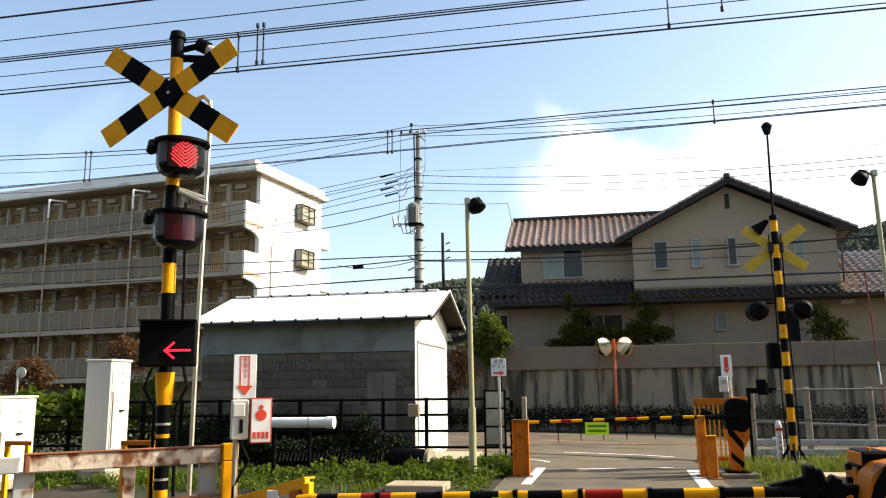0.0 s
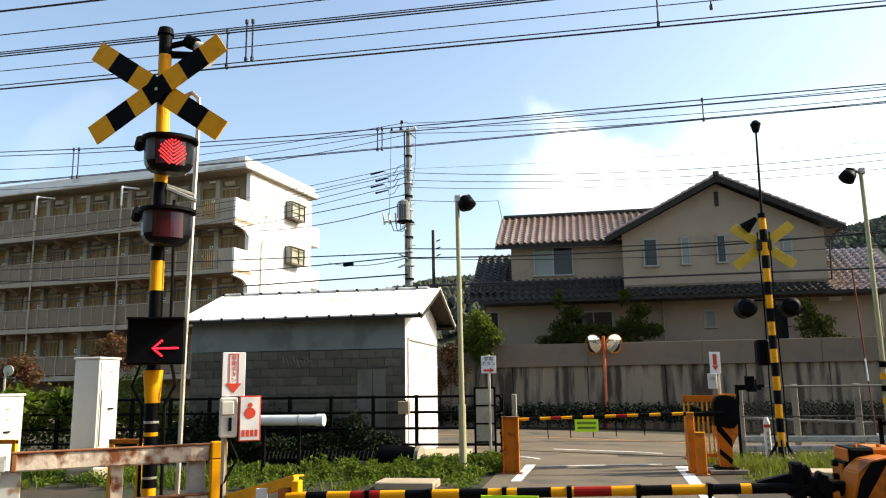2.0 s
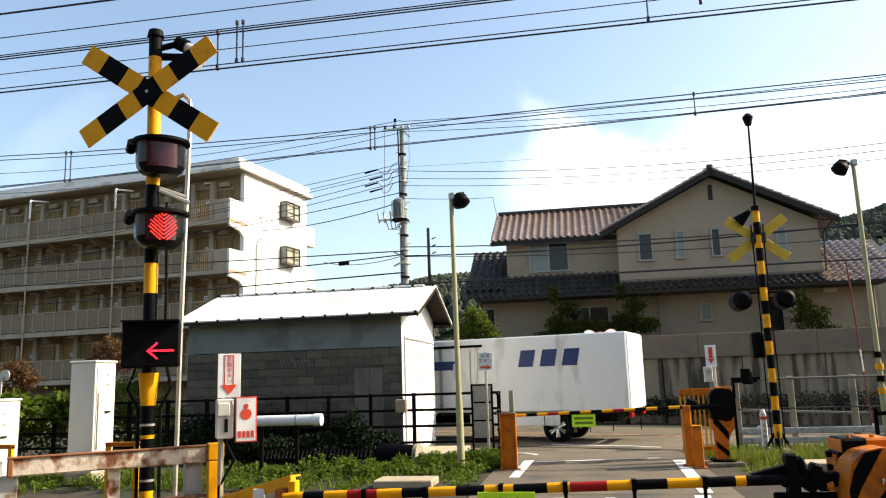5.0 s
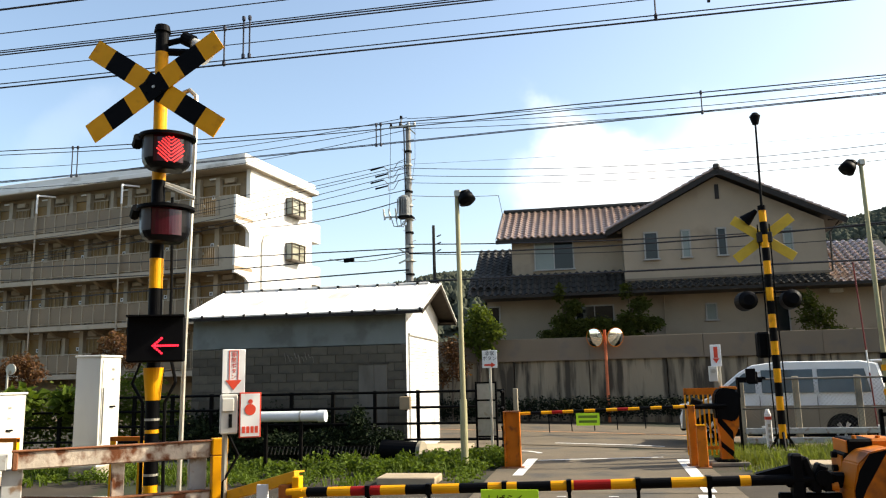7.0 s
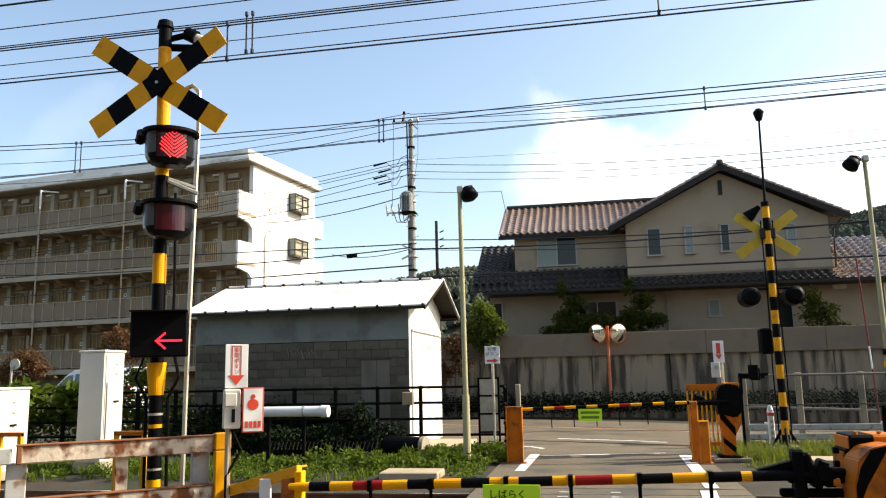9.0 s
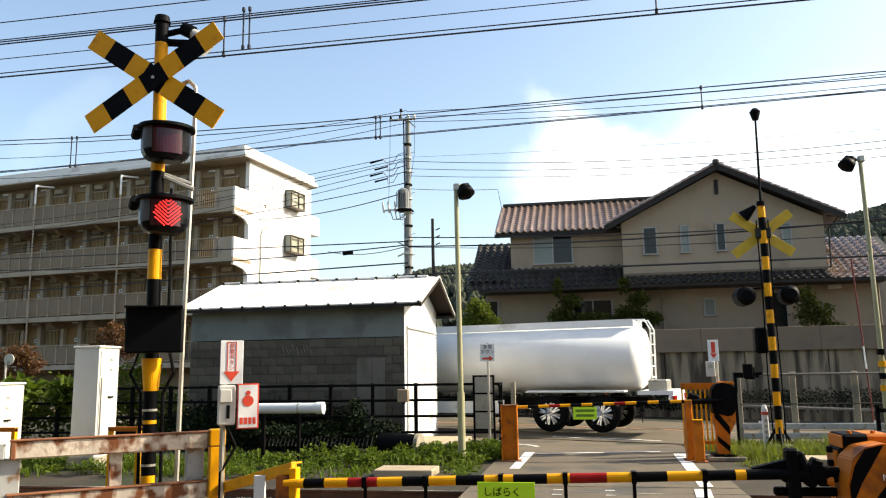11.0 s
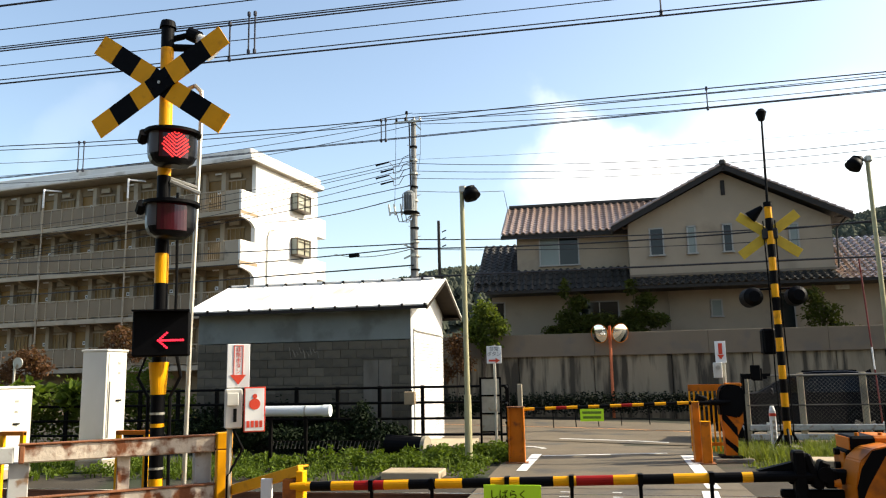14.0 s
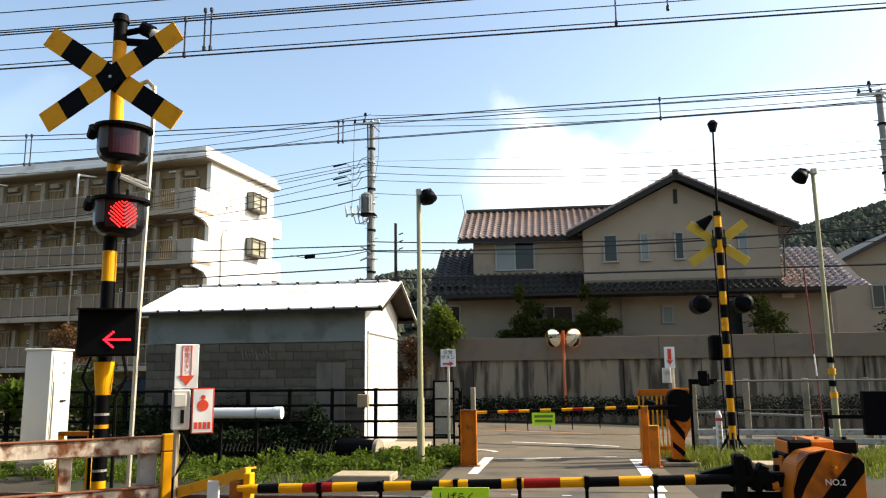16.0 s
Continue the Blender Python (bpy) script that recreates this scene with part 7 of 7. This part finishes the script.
def make_van():
    side = [(0.02, 0.34), (0.0, 0.62), (0.12, 0.92), (0.75, 1.1), (1.5, 1.72), (1.8, 1.88), (2.4, 1.95), (4.2, 1.93), (4.55, 1.86), (4.7, 1.2), (4.75, 0.5), (4.68, 0.34)]
    c = car("van", "white passenger van with beige lower body and dark windows", CARWHITE, side, 0.9, 0.13, 1.12,
            [[(1.0, 1.2), (1.85, 1.2), (1.85, 1.72), (1.6, 1.68)], [(2.0, 1.2), (3.15, 1.2), (3.15, 1.75), (2.0, 1.75)], [(3.25, 1.2), (4.35, 1.2), (4.25, 1.74), (3.25, 1.75)]],
            (0.72, 3.72), 0.33, TINTED, [(0.06, 0.36), (4.7, 0.36), (4.7, 0.9), (0.1, 0.9)], (1.93, 3.2), screen=((0.78, 1.13), (1.48, 1.7)), rear=((4.69, 1.25), (4.57, 1.78)))
    part("roof_spoiler", bx((4.62, 0, 1.92), (0.4, 1.4, 0.06), bevel=0.02), CARWHITE, c)
    return c


def make_kei():
    side = [(0.03, 0.2), (0.0, 0.5), (0.05, 0.8), (0.14, 0.9), (0.5, 0.97), (0.98, 1.53), (1.2, 1.63), (2.2, 1.68), (3.15, 1.66), (3.33, 1.56), (3.4, 0.95), (3.39, 0.35), (3.33, 0.2)]
    c = car("minivan", "small white box-shaped minivan with black windows", CARWHITE, side, 0.735, 0.09, 1.0,
            [[(0.58, 0.99), (1.57, 0.99), (1.57, 1.53), (1.03, 1.51)], [(1.575, 0.99), (2.475, 0.99), (2.475, 1.53), (1.575, 1.53)], [(2.48, 0.99), (3.28, 0.99), (3.22, 1.51), (2.48, 1.53)]],
            (0.56, 2.86), 0.29, CARGLASS, None, (1.57, 2.47), screen=((0.52, 0.98), (0.97, 1.52)), rear=((3.38, 1.05), (3.35, 1.5)))
    part("roof_panel", bx((2.15, 0, 1.665), (1.7, 1.1, 0.03), bevel=0.01), CARWHITE, c)
    return c


def make_suv():
    side = [(0.06, 0.36), (0.0, 0.62), (0.1, 0.92), (0.4, 1.02), (1.25, 1.09), (1.8, 1.42), (2.1, 1.54), (2.6, 1.6), (3.3, 1.6), (3.9, 1.53), (4.2, 1.42), (4.5, 1.14), (4.62, 0.95), (4.6, 0.5), (4.5, 0.36)]
    c = car("suv", "black sport utility car with alloy wheels", CARBLACK, side, 0.92, 0.2, 1.08,
            [[(1.5, 1.1), (2.55, 1.1), (2.55, 1.49), (2.1, 1.45)], [(2.62, 1.1), (3.5, 1.11), (3.45, 1.48), (2.62, 1.5)], [(3.58, 1.13), (4.1, 1.16), (3.9, 1.4), (3.55, 1.47)]],
            (0.86, 3.55), 0.36, CARGLASS, None, (2.58, 3.54), screen=((1.28, 1.1), (1.8, 1.41)), rear=((4.48, 1.16), (4.22, 1.41)))
    for s in (-1, 1):
        part("roof_rail", bx((2.9, s * 0.62, 1.6), (1.2, 0.04, 0.035), bevel=0.01), RUBBER, c)
    part("antenna_fin", prism(B(), [(3.6, 1.52), (3.85, 1.5), (3.83, 1.63)], -0.02, 0.02, "y"), CARBLACK, c)
    return c


def cab(c, w, h, label):
    """Forward-control lorry cab with windscreen, side windows, mirrors and bumper."""
    side = [(0.02, 0.45), (0.0, 1.1), (0.16, h - 0.25), (0.34, h), (1.62, h), (1.66, 0.55)]
    part("cab", shell(B(), side, lambda z: w - 0.05 * max(0, z - 1.2), None), CARWHITE, c, label)
    bm = B()
    bm.faces.new([bm.verts.new(p) for p in ((-0.01, -w * 0.9, 1.22), (-0.01, w * 0.9, 1.22), (0.15, w * 0.87, h - 0.27), (0.15, -w * 0.87, h - 0.27))])
    bmesh.ops.solidify(bm, geom=bm.faces[:], thickness=0.02)
    part("windscreen", bm, CARGLASS, c)
    flank("side_window", [(0.26, 1.25), (1.15, 1.25), (1.15, h - 0.25), (0.36, h - 0.25)], lambda z: w - 0.05 * max(0, z - 1.2), CARGLASS, c)
    for s in (-1, 1):
        part("door_mirror", bx((-0.02, s * (w + 0.16), 1.6), (0.08, 0.2, 0.4), bevel=0.02), RUBBER, c)
        part("head_lamp", bx((0.02, s * (w - 0.24), 0.72), (0.08, 0.3, 0.16), bevel=0.02), LAMPCLEAR, c)
    part("front_bumper", bx((0.02, 0, 0.5), (0.16, 2 * w - 0.04, 0.26), bevel=0.04), CARWHITE, c)
    part("grille", bx((-0.005, 0, 0.95), (0.03, 1.2, 0.14)), RUBBER, c)


def make_truck():
    c = empty("box_truck", 0, 0)
    tagged(c, "white box truck with side door and blue markings", "truck")
    cab(c, 0.98, 2.05, "white lorry cab")
    part("chassis", bx((4.3, 0, 0.62), (6.6, 0.8, 0.2)), DARKSTEEL, c)
    b = part("box_body", bx((4.95, 0, 1.86), (6.3, 2.2, 2.05), bevel=0.03), BOXWHITE, c, "white refrigerated box body")
    for s in (-1, 1):
        for x in (2.75, 3.85):
            part("door_post", bx((x, s * 1.11, 1.78), (0.09, 0.03, 1.75)), STEEL, b)
        part("door_head", bx((3.3, s * 1.11, 2.68), (1.5, 0.04, 0.07)), DARKSTEEL, b)
        part("side_door", bx((3.3, s * 1.105, 1.76), (1.0, 0.02, 1.7)), BOXWHITE, b)
        part("lock_rod", rod(B(), (3.68, s * 1.13, 1.0), (3.68, s * 1.13, 2.55), 0.015, seg=6), STEEL, b)
        part("side_guard", bx((4.9, s * 1.05, 0.62), (2.6, 0.04, 0.3)), BOXWHITE, b)
        part("blue_mark", prism(B(), [(2.25, 2.1), (2.4, 2.19), (2.4, 2.28), (3.15, 2.28), (3.35, 2.24), (3.15, 2.2), (3.15, 2.03), (2.4, 2.03)], s * 1.125 - 0.004, s * 1.125 + 0.004, "y"), LOGOBLUE, b, "blue livery mark")
        for i, m in enumerate((LOGOBLUE, LOGOBLUE, LOGOBLUE)):
            x = 5.1 + i * 0.62
            part("livery_block", prism(B(), [(x, 2.05), (x + 0.42, 2.05), (x + 0.52, 2.5), (x + 0.1, 2.5)], s * 1.108 - 0.004, s * 1.108 + 0.004, "y"), m, b, "slanting livery block")
    part("cooling_unit", bx((1.72, 0, 2.3), (0.25, 1.5, 0.6), bevel=0.04), BOXWHITE, b)
    part("rear_doors", bx((8.11, 0, 1.86), (0.03, 2.1, 1.95)), BOXWHITE, b)
    part("rear_bumper", bx((8.0, 0, 0.55), (0.12, 2.0, 0.14)), DARKSTEEL, c)
    for s in (-1, 1):
        part("tail_lamp", bx((8.08, s * 0.85, 0.72), (0.06, 0.3, 0.12)), TAILRED, c)
        for x in (1.0, 6.1):
            wheel(c, x, s * 0.88, 0.40, 0.26, 6)
    return c


def make_tanker():
    c = empty("tank_truck", 0, 0)
    tagged(c, "white and silver tank truck", "tank truck")
    cab(c, 1.1, 2.55, "white lorry cab")
    part("chassis", bx((5.4, 0, 0.78), (8.6, 0.8, 0.24)), DARKSTEEL, c)
    bm = B()
    prof = [(1.9, 0.0), (1.95, 0.7), (2.1, 0.95), (9.4, 0.95), (9.62, 0.75), (9.72, 0.0)]
    rings = [[bm.verts.new((x, 1.22 * r * math.cos(a), 1.95 + r * 0.98 * math.sin(a))) for a in np.linspace(0, math.tau, 32, endpoint=False)] for x, r in prof[1:-1]]
    for a, b in zip(rings, rings[1:]):
        for k in range(32):
            bm.faces.new((a[k], a[(k + 1) % 32], b[(k + 1) % 32], b[k]))
    bm.faces.new(rings[0])
    bm.faces.new(rings[-1][::-1])
    t = part("tank", bm, TANK, c, "silver-white oval tank", smooth=True)
    part("catwalk", bx((5.7, 0, 2.9), (7.4, 0.7, 0.08)), WHITE, t)
    for s in (-1, 1):
        part("top_rail", bx((5.7, s * 0.62, 2.86), (7.5, 0.05, 0.2)), WHITE, t)
        part("fender", bx((7.9, s * 1.0, 1.06), (2.7, 0.4, 0.06), bevel=0.02), WHITE, c)
        part("side_guard", bx((4.6, s * 1.12, 0.66), (2.6, 0.05, 0.36)), WHITE, c)
        part("tail_lamp", bx((10.45, s * 0.95, 0.88), (0.08, 0.4, 0.14)), TAILRED, c)
        part("ladder_rail", tube(B(), [(9.72, s * 0.3 + 0.5, 0.9), (9.75, s * 0.3 + 0.5, 2.7), (9.6, s * 0.3 + 0.5, 2.98), (9.3, s * 0.3 + 0.5, 2.98)], 0.025), WHITE, t)
        for x in (1.1, 7.2, 8.6):
            wheel(c, x, s * 1.0, 0.48, 0.28, 8)
    for i in range(6):
        part("ladder_rung", rod(B(), (9.74, 0.2, 1.1 + i * 0.3), (9.74, 0.8, 1.1 + i * 0.3), 0.018, seg=6), WHITE, t)
    part("rear_bumper", bx((10.4, 0, 0.86), (0.14, 2.3, 0.2), bevel=0.03), WHITE, c)
    part("rear_platform", bx((10.0, 0, 1.02), (0.9, 2.2, 0.1)), WHITE, c)
    part("valve_box", bx((10.05, -0.6, 1.2), (0.5, 0.6, 0.3), bevel=0.03), STEEL, c)
    return c


VAN, KEI, SUV, TRUCK, TANKER = make_van(), make_kei(), make_suv(), make_truck(), make_tanker()
LANE = -2.15
HEAD = -math.degrees(math.atan(0.25))


def lane_pose(x):
    """Where a vehicle's front stands when its front is at x along the street."""
    y = road_mid(x) + LANE
    return pose(x, y, ground_z(x, y) + 0.012, 0, 0, HEAD)


def drive(vehicle, keys):
    """Front-end positions x at times t; the wheels roll with the way covered."""
    walk(vehicle, [(t, lane_pose(x)) for t, x in keys])
    ts, xs = [k[0] for k in keys], [k[1] for k in keys]
    near = [i / 30 for i in range(481) if -42 < np.interp(i / 30, ts, xs) < 12]
    times = [0.0] + [t for t in near if 0 < t < 16] + [16.0]
    x0 = np.interp(times[1], ts, xs)
    for e, wx, wy, r in WHEELS[vehicle]:
        rows = []
        for t in times:
            run = 0.0 if t == 0.0 else (x0 - np.interp(min(t, times[-2]), ts, xs)) * 1.03
            rows.append((t, pose(wx, wy, r, 0, -math.degrees(run / r) % 360, 0)))
        walk(e, rows)


def motions():
    """All that moves: the traffic from right to left, and the two lamps that shine in turn."""
    drive(TRUCK, [(0.0, 58.0), (4.15, 3.75), (6.4, -25.0), (6.6, -27.9), (16.0, -150.0)])
    drive(VAN, [(0.0, 82.9), (7.2, 0.08), (7.4, -2.23), (8.0, -9.6), (8.5, -15.3), (16.0, -101.0)])
    drive(TANKER, [(0.0, 108.0), (10.3, 0.8), (11.3, -11.4), (12.3, -22.7), (13.1, -31.2), (16.0, -62.0)])
    drive(KEI, [(0.0, 109.4), (13.1, -0.71), (13.5, -4.1), (16.0, -25.2)])
    drive(SUV, [(0.0, 136.0), (14.5, -1.88), (15.0, -6.6), (16.0, -16.1)])
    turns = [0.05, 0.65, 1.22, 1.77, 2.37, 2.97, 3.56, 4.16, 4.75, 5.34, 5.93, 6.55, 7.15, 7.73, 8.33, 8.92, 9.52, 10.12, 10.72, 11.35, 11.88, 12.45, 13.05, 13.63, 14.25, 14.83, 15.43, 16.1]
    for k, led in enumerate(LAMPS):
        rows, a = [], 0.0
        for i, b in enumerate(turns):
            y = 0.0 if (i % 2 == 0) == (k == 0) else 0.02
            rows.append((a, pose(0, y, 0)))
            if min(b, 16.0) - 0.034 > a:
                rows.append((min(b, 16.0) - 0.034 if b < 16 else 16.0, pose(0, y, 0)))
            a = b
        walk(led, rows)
    # the arrow goes dark for a spell, drawn back behind the display's face
    on, off = pose(0, 0, 0), pose(0, 0.02, 0)
    walk(ARROWS[0], [(0.0, on), (10.2, on), (10.24, off), (12.03, off), (12.07, on), (16.0, on)])


motions()
